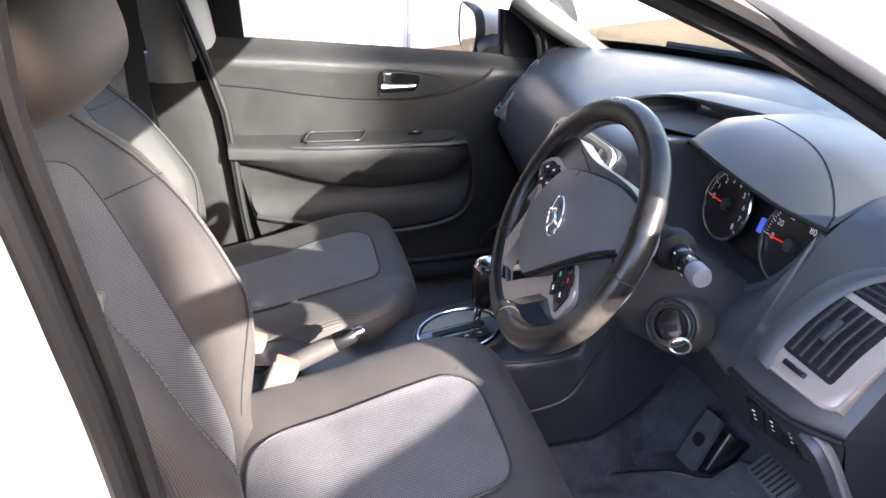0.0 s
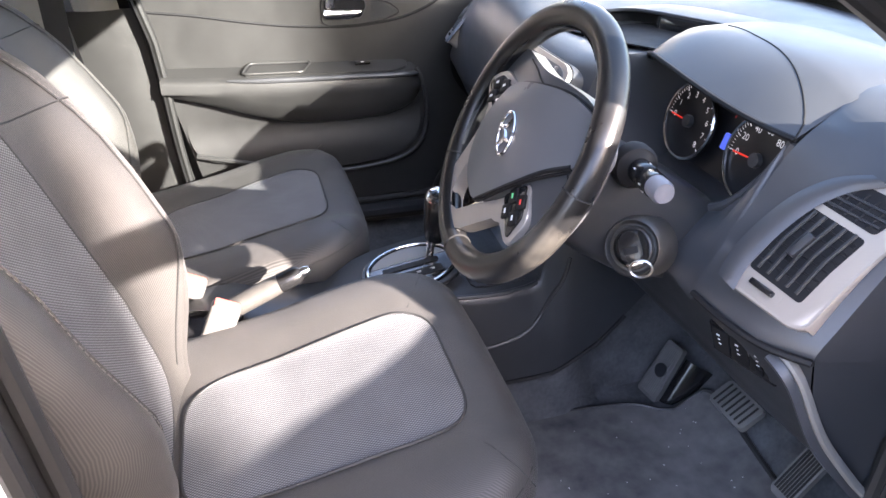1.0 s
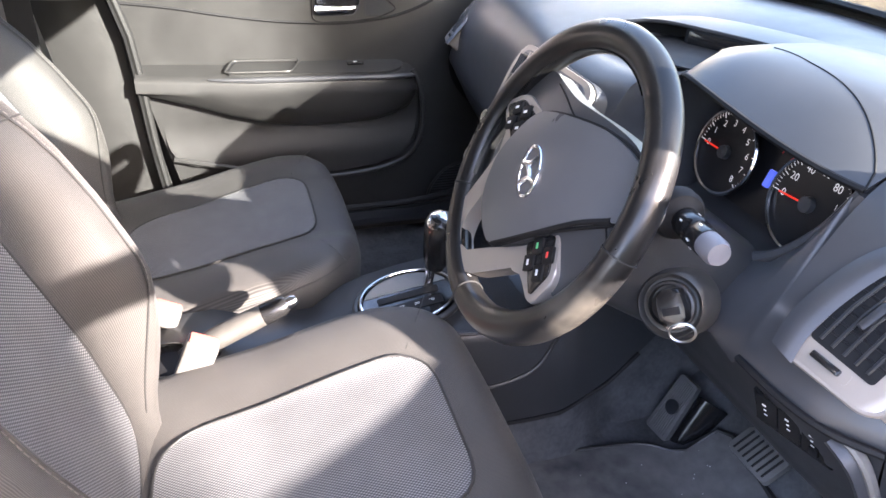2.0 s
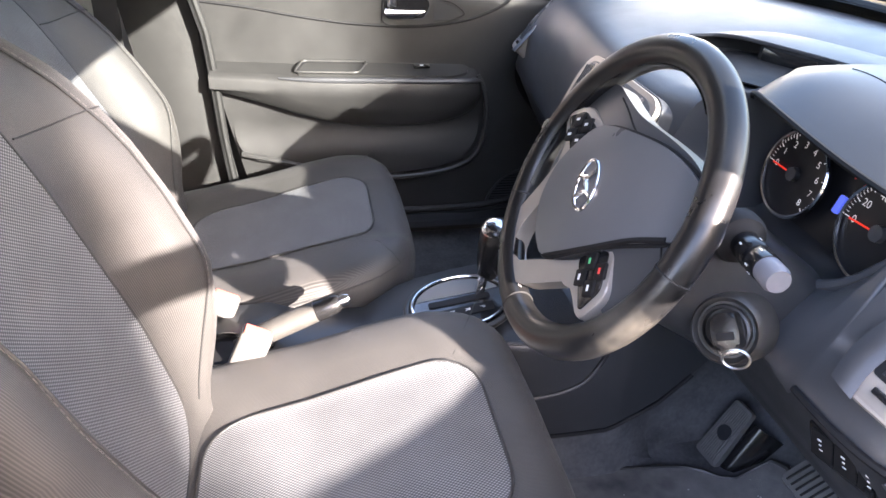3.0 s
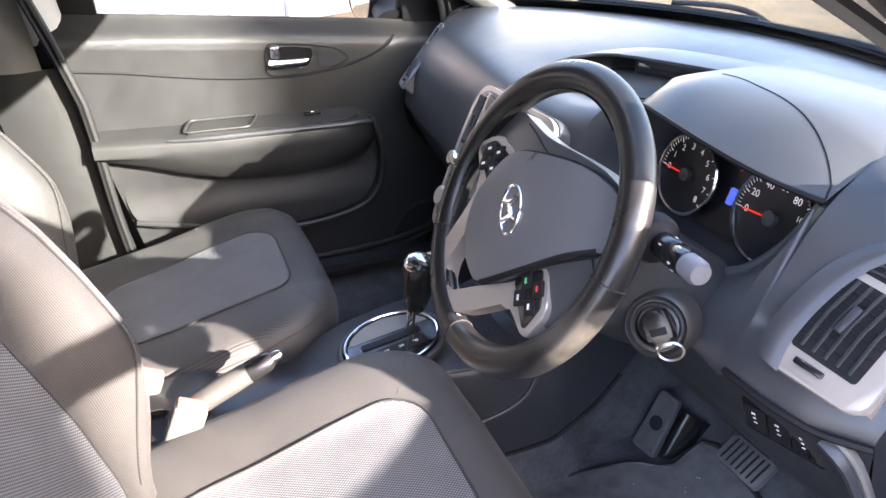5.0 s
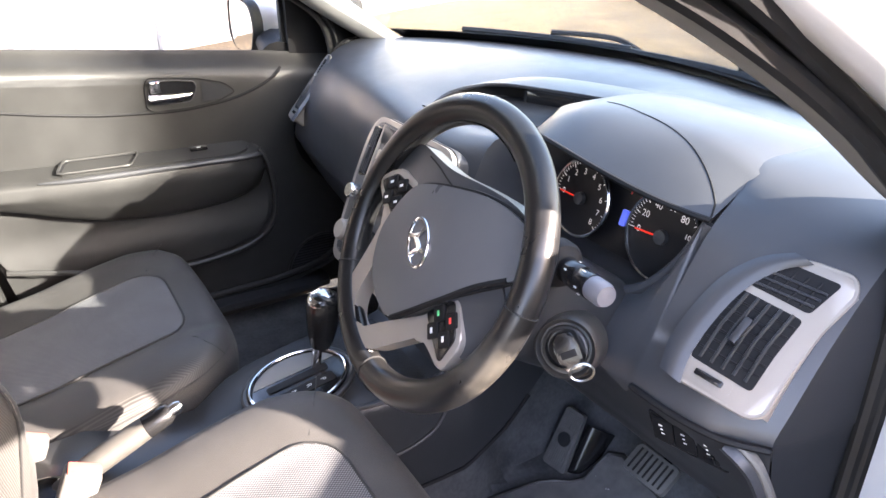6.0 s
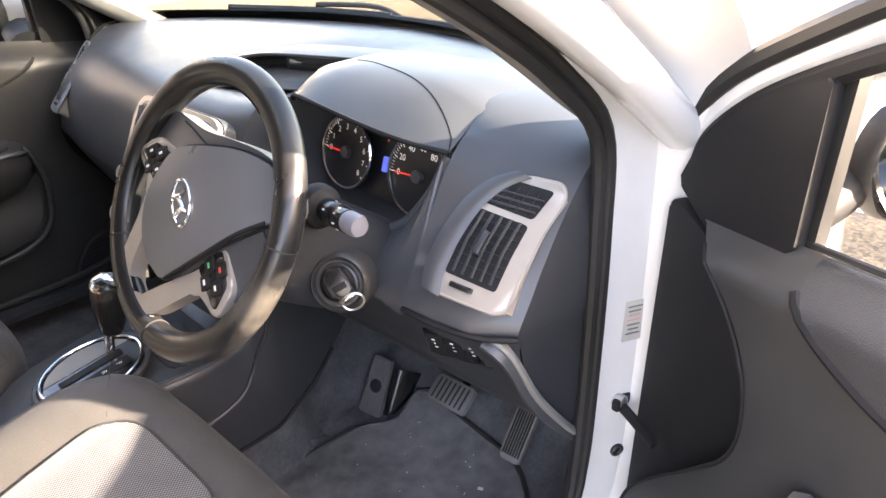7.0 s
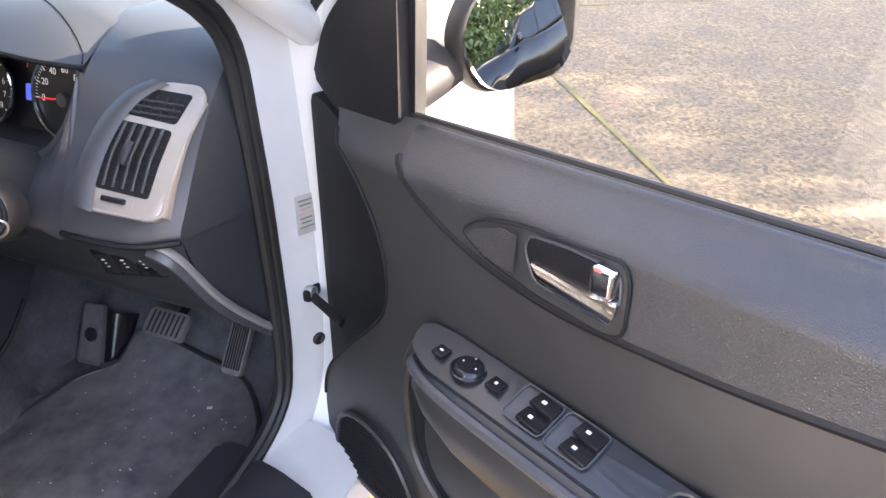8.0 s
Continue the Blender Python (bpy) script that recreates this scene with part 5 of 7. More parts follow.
part("airbag_cover", patch(pad, pad_at, 16, skirt=0.020), HUB, wheel, "grey grained airbag cover")
part("airbag_gap", tube([pad_at(q.x * 1.012, q.y * 1.012, -0.006) for q in pad], 0.0026, 5, True), BLACK, wheel)
split = [pad_at(x, y, -0.001) for x, y in ((0.004, -0.0835), (0.030, -0.064), (0.066, -0.034), (0.100, -0.002), (0.127, 0.019))]
part("cover_split", tube(spline(split, 5), 0.0030, 6, taper=[0.6 + 0.5 * i / 20 for i in range(21)]), BLACK, wheel, "black gap under the airbag cover")
trim_line = rounded([(-0.142, 0.034), (-0.108, 0.060), (-0.052, 0.052), (-0.074, -0.002), (-0.082, -0.060), (-0.090, -0.100), (-0.080, -0.122), (-0.058, -0.128), (-0.014, -0.097), (0.044, -0.060),
                     (0.080, -0.020), (0.112, -0.058), (0.100, -0.098), (0.070, -0.086), (0.050, -0.082), (-0.018, -0.135), (-0.050, -0.148), (-0.088, -0.146), (-0.116, -0.124), (-0.118, -0.095), (-0.104, -0.040), (-0.098, 0.000)], 0.012, 4)
part("silver_spoke", slab(trim_line, WM @ Matrix.Translation((0, 0, -0.012)), 0.020, 0.003), SILVER, wheel, "silver painted lower spoke")
pads = (([(-0.131, 0.034), (-0.105, 0.052), (-0.060, 0.045), (-0.078, 0.002)], (-0.093, 0.031), 28),
        ([(0.046, -0.056), (0.078, -0.026), (0.102, -0.058), (0.094, -0.089)], (0.079, -0.056), -52))
for outline, (px, py), turn in pads:
    pm = WM @ Matrix.Translation((0, 0, 0.0082))
    bp = part("button_pad", slab(rounded(outline, 0.006), pm, 0.002, 0.0006), PIANO, wheel, "black button pad")
    lower = py < 0
    for i, (dx, dy) in enumerate(((-0.012, 0.009), (0.009, 0.011), (-0.011, -0.010), (0.010, -0.009))):
        m = pm @ pose(px + dx, py + dy, 0.0025, 0, 0, turn)
        part("button", block(m, 0.017, 0.015, 0.004, 0.0018), BLACK, bp)
        ink = (GREEN_MARK, RED_MARK, WHITE_MARK, WHITE_MARK)[i] if lower else WHITE_MARK
        part("icon", block(m @ Matrix.Translation((0, 0, 0.0022)), 0.006, 0.003, 0.0006, 0), ink, bp, smooth=False)
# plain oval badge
em = WM @ pose(0.0075, 0.0035, 0.0258, 0, 0, -56)
oval = [(0.0265 * math.cos(2 * math.pi * k / 40), 0.0165 * math.sin(2 * math.pi * k / 40)) for k in range(40)]
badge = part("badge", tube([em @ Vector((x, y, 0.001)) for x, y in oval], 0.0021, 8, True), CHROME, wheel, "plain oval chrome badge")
for f in (-1, 1):
    part("badge_bar", tube(spline([em @ Vector(q) for q in ((-0.014 * f, 0.012, 0.001), (-0.008 * f, 0.002, 0.0015), (-0.011 * f, -0.013, 0.001))], 4), 0.0029, 6), CHROME, badge)
part("badge_bar", tube([em @ Vector((-0.010, -0.004, 0.001)), em @ Vector((0.010, 0.004, 0.001))], 0.0029, 6), CHROME, badge)

# ---- steering column with stalk, lock and key ----
AX = Vector((math.cos(TH), 0, -math.sin(TH)))
column = thing("steering_column", (0.15, -0.347, 0.80), "dark grey steering column shroud", "steering column")
cu, cs = Vector((math.sin(TH), 0, math.cos(TH))), Vector((0, -1, 0))
rows = []
for d, w, h, low in ((0.035, 0.045, 0.035, 0.040), (0.045, 0.062, 0.045, 0.060), (0.075, 0.070, 0.050, 0.080), (0.12, 0.074, 0.050, 0.090), (0.18, 0.076, 0.046, 0.095), (0.25, 0.074, 0.040, 0.085)):
    ring = rounded([(-w, h), (w, h), (w * 1.18, -low * 0.35), (w * 0.85, -low), (-w * 0.85, -low), (-w * 1.05, -low * 0.35)], 0.035, 5)
    rows.append([WC + AX * d + cs * q.x + cu * q.y for q in ring])
part("shroud", skin(rows, True, True), CONSOLE_GREY, column, "dark grey plastic shroud", angle=60)
part("boss", lathe([(0.05, 0.0), (0.046, 0.03), (0.040, 0.05)], frame_of(WC - AX * -0.055, (0, -1, 0), cu) @ Matrix.Translation((0, 0, -0.01)), 32), BLACK, column)

tip = Vector((0.102, -0.513, 0.922))
root_at = Vector((0.118, -0.420, 0.915))
sd = (tip - root_at).normalized()
stalk = thing("wiper_stalk", root_at, "black wiper stalk with a pale grey tip and white icons", "stalk")
sm2 = frame_of(root_at, sd.orthogonal(), sd.cross(sd.orthogonal()))
if (sm2.to_3x3() @ Vector((0, 0, 1))).dot(sd) < 0:
    sm2 = sm2 @ Matrix.Rotation(math.pi, 4, "X")
part("collar", lathe([(0.026, 0.006), (0.026, 0.018), (0.023, 0.024), (0.018, 0.026), (0.014, 0.03)], sm2, 28), BLACK, stalk)
part("barrel", lathe([(0.012, 0.026), (0.0135, 0.034), (0.0142, 0.050), (0.0142, 0.056), (0.0128, 0.058), (0.0140, 0.060), (0.0135, 0.080)], sm2, 28), PIANO, stalk)
part("tip", lathe([(0.0125, 0.0802), (0.0128, 0.097), (0.0105, 0.103), (0.001, 0.104)], sm2, 28), LENS_GREY, stalk, "pale grey stalk tip")
for k in range(9):
    mm = sm2 @ Matrix.Rotation(radians(40 * k), 4, "Z") @ Matrix.Translation((0.0141, 0, 0.046 if k % 2 else 0.069))
    part("icon", block(mm, 0.0006, 0.0016, 0.004, 0), WHITE_MARK, stalk, smooth=False)

ig = Vector((0.112, -0.459, 0.824))
ign = Vector((-0.78, -0.52, 0.34)).normalized()
im = frame_of(ig, ign.cross(Vector((0, 0, 1))) * -1, Vector((0, 0, 1)) - ign * ign.z)
if (im.to_3x3() @ Vector((0, 0, 1))).dot(ign) < 0:
    im = im @ Matrix.Rotation(math.pi, 4, "Y")
im = im @ Matrix.Scale(0.86, 4)
lock = thing("ignition_lock", ig, "black ignition lock with a ringed surround", "ignition lock")
part("housing", lathe([(0.044, -0.055), (0.043, -0.015), (0.0405, -0.003), (0.038, 0.0), (0.0355, -0.002), (0.033, -0.006), (0.030, -0.006), (0.0285, -0.001), (0.0255, 0.0), (0.024, -0.008), (0.001, -0.009)], im, 48), TRIM, lock, "ringed grey surround")
part("barrel", lathe([(0.020, -0.008), (0.020, 0.004), (0.017, 0.006), (0.001, 0.006)], im, 32), BLACK, lock)
part("keyway", lathe([(0.013, 0.006), (0.012, 0.0075), (0.001, 0.0075)], im, 24), STEEL, lock)
key = thing("car_key", ig, "black car key in the lock with a steel split ring", "key")
km = im @ pose(0.006, 0.010, 0.008, 0, 0, 32)
head = rounded([(-0.012, 0.016), (0.012, 0.016), (0.016, -0.004), (0.014, -0.026), (-0.014, -0.026), (-0.016, -0.004)], 0.007, 4)
part("head", slab(head, km, 0.020, 0.004, 3), PIANO, key, "black plastic key head")
part("face", block(km @ Matrix.Translation((0, -0.010, 0.0205)), 0.020, 0.009, 0.0016, 0.0006), BLACK, key)
part("cap", block(km @ Matrix.Translation((0, -0.027, 0.012)), 0.024, 0.007, 0.012, 0.003, 2), CHROME, key)
part("split_ring", tube([km @ Vector((0.006 + 0.015 * math.cos(a), -0.036 + 0.011 * math.sin(a), 0.016 + 0.004 * math.sin(a))) for a in [2 * math.pi * k / 28 for k in range(28)]], 0.0014, 6, True), STEEL, key, "steel split ring")

# ---- pedals, rest and mat ----
rest = thing("foot_rest", (0.42, -0.155, 0.29), "ribbed black plastic foot rest beside the tunnel", "foot rest")
rm = frame_of((0.417, -0.156, 0.337), (0.16, -1, 0), (0.42, 0.08, 0.75)) @ Matrix.Scale(0.88, 4)
part("pad", slab(rounded([(-0.030, -0.070), (0.030, -0.070), (0.022, 0.065), (-0.026, 0.065)], 0.006), rm @ Matrix.Translation((0, 0, -0.012)), 0.014, 0.003), PEDAL, rest, "grey pad")
for k in range(9):
    for lo, hi in ((-0.062, -0.020), (0.022, 0.058)) if 2 < k < 7 else ((-0.062, 0.058),):
        part("rib", tube([rm @ Vector((-0.022 + 0.0052 * k, lo, 0.002)), rm @ Vector((-0.020 + 0.0047 * k, hi, 0.002))], 0.0016, 5), PEDAL, rest)
part("boss", lathe([(0.016, 0.0), (0.016, 0.003), (0.011, 0.0035), (0.001, 0.0015)], rm @ Matrix.Translation((0, -0.002, 0.001)), 28), DASH_LOW, rest)
part("bracket", sheet(lambda u, v: rm @ Vector((0.030 + 0.045 * u, -0.07 + 0.12 * v, -0.01 - 0.045 * u * u)), 8, 8, 0.006), PIANO, rest, "black bracket")


def pedal(at, w, h, label, name, tilt):
    root = thing(name, at, label, "pedal", "pedals")
    m = frame_of(at, (0.05, -1, 0), (math.sin(radians(tilt)), 0, math.cos(radians(tilt))))
    part("pad", slab(rounded([(-w, -h), (w, -h), (w, h), (-w, h)], 0.008), m @ Matrix.Translation((0, 0, -0.008)), 0.012, 0.004), PEDAL, root, "worn ribbed pad")
    n = 7
    for k in range(n):
        x = -w * 0.75 + 1.5 * w * k / (n - 1)
        part("rib", tube([m @ Vector((x, -h * 0.8, 0.0045)), m @ Vector((x, h * 0.8, 0.0045))], 0.0018, 5), RUBBER, root)
    part("arm", tube(spline([m @ Vector((0, h * 0.3, -0.008)), m @ Vector((0, h + 0.05, -0.03)), at + Vector((0.10, 0.0, 0.24))], 4), 0.009, 8, flat=0.6), BLACK, root)
    return root


pedal(Vector((0.425, -0.354, 0.416)), 0.042, 0.026, "black rubber brake pedal", "brake_pedal", 55)
pedal(Vector((0.432, -0.506, 0.412)), 0.020, 0.052, "long black accelerator pedal", "accelerator_pedal", 38)

mat_line = rounded([(-0.34, -0.592), (0.36, -0.592), (0.455, -0.500), (0.480, -0.215), (0.392, -0.226), (0.345, -0.186), (0.19, -0.166), (-0.34, -0.150)], 0.05, 5)
floor_mat = thing("floor_mat", (0.1, -0.37, 0.29), "dusty dark floor mat in the driver's footwell", "floor mat")


def on_floor(x, y, d=0.0):
    return (x, y, 0.283 + 0.55 * ramp01((x - 0.40) / 0.42) + 0.012 + d + 0.004 * math.sin(x * 11) * math.sin(y * 13))


part("surface", patch(even(mat_line, 80), lambda x, y, d: on_floor(x, y, d), 10, skirt=0.012), MAT, floor_mat)
part("binding", tube([on_floor(q.x, q.y, -0.003) for q in even(mat_line, 80)], 0.0055, 6, True), TRIM, floor_mat, "raised bound edge")
rng = random.Random(7)
lint = bmesh.new()
for k in range(60):
    x, y = rng.uniform(0.05, 0.43), rng.uniform(-0.57, -0.22)
    s = rng.uniform(0.0008, 0.0018) if k else 0.006
    if k == 0:
        x, y = 0.376, -0.467
    lint = block(Matrix.Translation(Vector(on_floor(x, y, 0.003))) @ pose(0, 0, 0, 0, 0, rng.uniform(0, 180)), s * 1.6, s, 0.001, 0, bm=lint)
solo("lint", lint, LINT, "pale specks of lint on the floor mat", "lint", kind="stuff")


# ---- doors: drawn once, s back from the hinge, m inwards, z up ----
def z_sill(s):
    return 0.932 + 0.095 * (s - 0.165)


FRONT_EDGE = [(q.y, q.x) for q in spline([(-0.005, 0.28), (0.000, 0.42), (0.020, 0.50), (0.075, 0.575), (0.125, 0.632), (0.163, 0.68), (0.176, 0.725), (0.170, 0.775), (0.147, 0.82), (0.112, 0.86), (0.068, 0.892), (0.030, 0.914), (-0.012, 0.936), (-0.012, 0.95)], 6)]


def build_door(at, name, label, driver, hz=0.0):
    door = thing(name, at(0, 0, 0.36), label, "car door", "front doors", "structure")

    def poly(line, m0, m1, bev=0.0):
        """A plate in the door's plane, between two depths."""
        o, x, z = Vector(at(0, m0, 0)), Vector(at(1, m0, 0)), Vector(at(0, m1, 0))
        n = z - o
        m = Matrix((x - o, Vector((0, 0, 1)), n.normalized())).transposed().to_4x4()
        m.translation = o
        return slab(line, m, n.length, bev)

    def A(s, m, z):
        return Vector(at(s, m, z))

    low_z = 0.285 if driver else 0.36
    shell_line = rounded([(-0.022, low_z), (-0.022, 0.945), (0.06, 0.945), (0.15, 0.900), (0.94, 0.955), (0.95, 0.70), (0.89, 0.45), (0.82, low_z)], 0.03)
    # passenger shell gets black for the shade in the gap, not white paint
    part("shell", poly(shell_line, -0.075, -0.016, 0.012), PAINT_IN if driver else BLACK, door, "white painted door shell" if driver else "door shell coloured black for the dark behind its trim")
    frame_line = spline([(-0.030, 0.93), (-0.018, 0.995), (0.040, 1.060), (0.14, 1.122), (0.225, 1.166), (0.40, 1.238), (0.58, 1.285), (0.76, 1.300), (0.865, 1.285), (0.905, 1.20), (0.93, 1.00)], 5)
    part("window_frame", tube([A(q.x, -0.035, q.y) for q in frame_line], 0.024, 8, flat=1.0), PAINT_IN, door, "white window frame")
    part("frame_seal", tube([A(q.x - 0.008, -0.012, q.y + 0.010) for q in frame_line], 0.0125, 8), RUBBER, door, "black rubber seal")
    inside = spline([(-0.006, 0.95), (0.010, 0.995), (0.070, 1.050), (0.155, 1.100), (0.24, 1.140), (0.41, 1.208), (0.58, 1.256), (0.75, 1.270), (0.845, 1.255), (0.880, 1.18), (0.90, 1.01)], 5)
    part("frame_trim", tube([A(q.x, -0.018, q.y) for q in inside], 0.012, 8), BLACK, door)
    sail_line = rounded([(-0.018, 0.936), (0.004, 0.985), (0.045, 1.030), (0.095, 1.066), (0.130, 1.084), (0.154, 1.094), (0.154, 0.922), (0.080, 0.896), (0.030, 0.902)], 0.008)
    part("mirror_cover", poly(sail_line, -0.024, -0.003, 0.005), BLACK, door, "black triangular mirror cover")
    part("division_bar", poly(rounded([(0.149, 0.912), (0.162, 0.912), (0.165, 1.108), (0.154, 1.098)], 0.003), -0.036, -0.020, 0.002), RUBBER, door)
    pane = [(0.162, z_sill(0.162) - 0.02), (0.91, z_sill(0.91) - 0.02), (0.885, 1.18), (0.85, 1.262), (0.75, 1.275), (0.58, 1.262), (0.41, 1.212), (0.24, 1.145), (0.162, 1.110)]
    win = part("window", poly(pane, -0.034, -0.030), GLASS, door, "clear side window glass", smooth=False)
    # added wide post, out of view on the open door, shading the seat bolster
    part("rear_sash", poly(rounded([(0.825, z_sill(0.825) - 0.02), (0.93, z_sill(0.93) - 0.02), (0.915, 1.20), (0.875, 1.285), (0.815, 1.285), (0.83, 1.20)], 0.01), -0.05, -0.006, 0.005), BLACK, door, "black rear window post added for its shade on the driver's seat")
    part("glass_seal", tube([A(s, -0.022, z_sill(s) - 0.001) for s in (0.150, 0.45, 0.70, 0.92)], 0.0042, 8), RUBBER, door)

    # trim panel, rolled over at the sill
    def front(z):
        return along(FRONT_EDGE, z)[0]

    def rear(z):
        return along([(0.36, 0.80), (0.48, 0.835), (0.74, 0.885), (0.905, 0.912), (1.02, 0.93)], z)[0]

    def trim_m(s, z):
        k = (z_sill(s) - z)
        roll = 0.042 * ramp01(k / 0.045)
        return -0.012 + roll + 0.008 * math.sin(math.pi * min(1, max(0, (z - 0.36) / 0.6)))

    def trim(u, v):
        z0 = low_z + 0.006
        s = u
        zt = z_sill(0.06 + 0.87 * u)
        z = z0 + (zt - z0) * v
        s = front(z) + (rear(z) - front(z)) * u
        z = z0 + (z_sill(s) - z0) * v
        return A(s, trim_m(s, z), z)

    part("trim_panel", sheet(trim, 40, 48, 0.006), TRIM, door, "grey plastic trim panel")
    edge_line = [A(front(z), trim_m(front(z), z) + 0.001, z) for z in [0.44 + 0.012 * i for i in range(39)]]
    part("trim_edge", tube(edge_line, 0.0022, 6), BLACK, door)
    part("edge_panel", poly(rounded([(-0.022, low_z + 0.01), (-0.020, 0.918), (0.02, 0.905), (0.075, 0.880), (0.130, 0.835), (0.172, 0.78), (0.178, 0.72), (0.165, 0.675), (0.125, 0.625), (0.03, 0.50), (0.012, low_z + 0.02)], 0.015), -0.016, 0.002, 0.003), BLACK, door, "black front edge panel")
    top_line = [(s, z_sill(s) - 0.0015) for s in (0.178, 0.30, 0.45, 0.60, 0.75, 0.905)]
    low_line = [(0.908, 0.900), (0.80, 0.886), (0.70, 0.868), (0.60, 0.853), (0.52, 0.846), (0.44, 0.842), (0.37, 0.846), (0.30, 0.857), (0.235, 0.880), (0.190, 0.908)]
    low_line = [(s, z + hz * 14.0 * max(0.0, s - 0.40)) for s, z in low_line]
    skin_line = even(rounded(top_line + low_line, 0.012), 110)
    skin_at = lambda s, z, d: A(s, trim_m(s, z) + 0.006 + d, z)
    part("upper_skin", patch(skin_line, skin_at, 10, skirt=0.010), TRIM_SOFT, door, "dark grained upper skin", angle=70)
    # black tube standing in for the shadow line under the skin
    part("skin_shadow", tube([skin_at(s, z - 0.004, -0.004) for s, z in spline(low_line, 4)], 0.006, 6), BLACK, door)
    part("skin_seam", tube([skin_at(s, z - 0.009, -0.0055) for s, z in spline(low_line, 4)], 0.0018, 5), TRIM, door)

    # handle
    bez = even(rounded([(0.304, 0.866 + hz), (0.333, 0.890 + hz), (0.388, 0.904 + hz), (0.458, 0.912 + hz), (0.490, 0.916 + hz), (0.499, 0.900 + hz), (0.501, 0.850 + hz), (0.483, 0.842 + hz), (0.408, 0.842 + hz), (0.348, 0.849 + hz)], 0.012), 60)
    bezel_at = lambda s, z, d: A(s, trim_m(s, z) + 0.0085 + d, z)
    handle = part("handle_bezel", patch(bez, bezel_at, 4, skirt=0.006), TRIM, door, "dark grey handle surround")
    part("bezel_rim", tube([bezel_at(q.x, q.y, 0.0) for q in bez], 0.0016, 6, True), BLACK, handle)
    grille = even(rounded([(0.310, 0.867 + hz), (0.336, 0.886 + hz), (0.380, 0.897 + hz), (0.382, 0.852 + hz), (0.353, 0.854 + hz)], 0.006), 40)
    part("grille", patch(grille, lambda s, z, d: bezel_at(s, z, d + 0.0022), 3), DASH_LOW, handle, "fine slotted grille")
    for k in range(17):
        z = 0.8555 + 0.0023 * k
        s0, s1 = along([(0.8555, 0.340), (0.866, 0.316), (0.878, 0.328), (0.892, 0.360)], z)[0], 0.380
        part("grille_bar", tube([bezel_at(s0, z + hz, 0.0032), bezel_at(s1, z + hz, 0.0032)], 0.0007, 4), TRIM, handle)
    cav = even(rounded([(0.393, 0.8995 + hz), (0.390, 0.884 + hz), (0.4045, 0.857 + hz), (0.445, 0.8555 + hz), (0.487, 0.859 + hz), (0.494, 0.882 + hz), (0.489, 0.908 + hz), (0.435, 0.906 + hz)], 0.008), 40)
    part("cavity", patch(cav, lambda s, z, d: bezel_at(s, z, d + 0.0018), 3), PIANO, handle, "dark recess")
    part("cavity_rim", tube([bezel_at(q.x, q.y, 0.0016) for q in cav], 0.0013, 6, True), DASH, handle)
    blade = even(rounded([(0.3985, 0.876 + hz), (0.440, 0.8765 + hz), (0.474, 0.8777 + hz), (0.4933, 0.882 + hz), (0.4955, 0.872 + hz), (0.489, 0.8605 + hz), (0.459, 0.857 + hz), (0.430, 0.8595 + hz)], 0.003), 60)
    part("lever", patch(blade, lambda s, z, d: bezel_at(s, z, 0.007 + d + 0.05 * (s - 0.41) - 30 * (z - 0.868 - hz) ** 2), 6, skirt=0.007), CHROME, handle, "chrome door lever", angle=60)
    turn_x = (A(1, 0, 0) - A(0, 0, 0)).to_track_quat("X", "Z").to_matrix().to_4x4()
    part("lever_end", block(Matrix.Translation(bezel_at(0.4790, 0.8965 + hz, 0.006)) @ turn_x, 0.022, 0.014, 0.026, 0.004, 3), CHROME, handle, "chrome lock tab")
    part("lock_mark", block(Matrix.Translation(bezel_at(0.475, 0.9075 + hz, 0.0125)) @ (A(1, 0, 0) - A(0, 0, 0)).to_track_quat("X", "Z").to_matrix().to_4x4(), 0.007, 0.003, 0.003, 0.001), RED, handle)

    top0 = 0.730 if driver else 0.7415
    # armrest: the deck leans a little inwards, the belly swells below its lip
    rows = []
    for s, k, lift, zb in ((0.252, 0.10, -.030, .676), (0.262, 0.40, -.014, .650), (0.28, 0.70, -.004, .634), (0.31, 0.90, .0, .622), (0.36, 1.0, .0, .610), (0.45, 1.0, .0, .603),
                           (0.55, 1.0, .0, .606), (0.62, 1.0, .0, .617), (0.70, 0.97, .0, .640), (0.78, 0.92, .002, .668), (0.89, 0.80, .004, .700)):
        deep = 0.030 + 0.076 * k
        zt = top0 + 0.030 * (s - 0.353) + lift
        ring = rounded([(0.022, zt + 0.010), (0.040, zt + 0.006), (deep - 0.014, zt - 0.009), (deep - 0.002, zt - 0.018), (deep + 0.004, zt - 0.045), (deep - 0.004, zb + (zt - zb) * 0.35), (deep * 0.78, zb + 0.010), (0.026, zb - 0.006)], 0.012, 4)
        rows.append([A(s, q.x, q.y) for q in ring])
    arm = part("armrest", skin(rows, True, True), TRIM, door, "grey moulded armrest", angle=60)
    lip = [(0.268, 0.066, -0.018), (0.282, 0.086, -0.010), (0.31, 0.098, -0.008), (0.36, 0.1035, -0.008), (0.50, 0.104, -0.008), (0.66, 0.103, -0.008), (0.74, 0.098, -0.006)]
    part("armrest_lip", tube(spline([A(s, m, top0 - 0.006 + 0.030 * (s - 0.353) + d) for s, m, d in lip], 5), 0.0065, 8, taper=[min(1.0, 0.4 + 0.1 * i, 0.3 + 0.12 * (30 - i)) for i in range(31)]), DASH, arm, "worn rolled edge")
    slide = 0.033 if driver else 0.0
    am = lambda s, m: A(s - (slide if s < 0.56 else 0.0), m, top0 + 0.002 + 0.030 * (s - 0.353) - 0.30 * (m - 0.07))
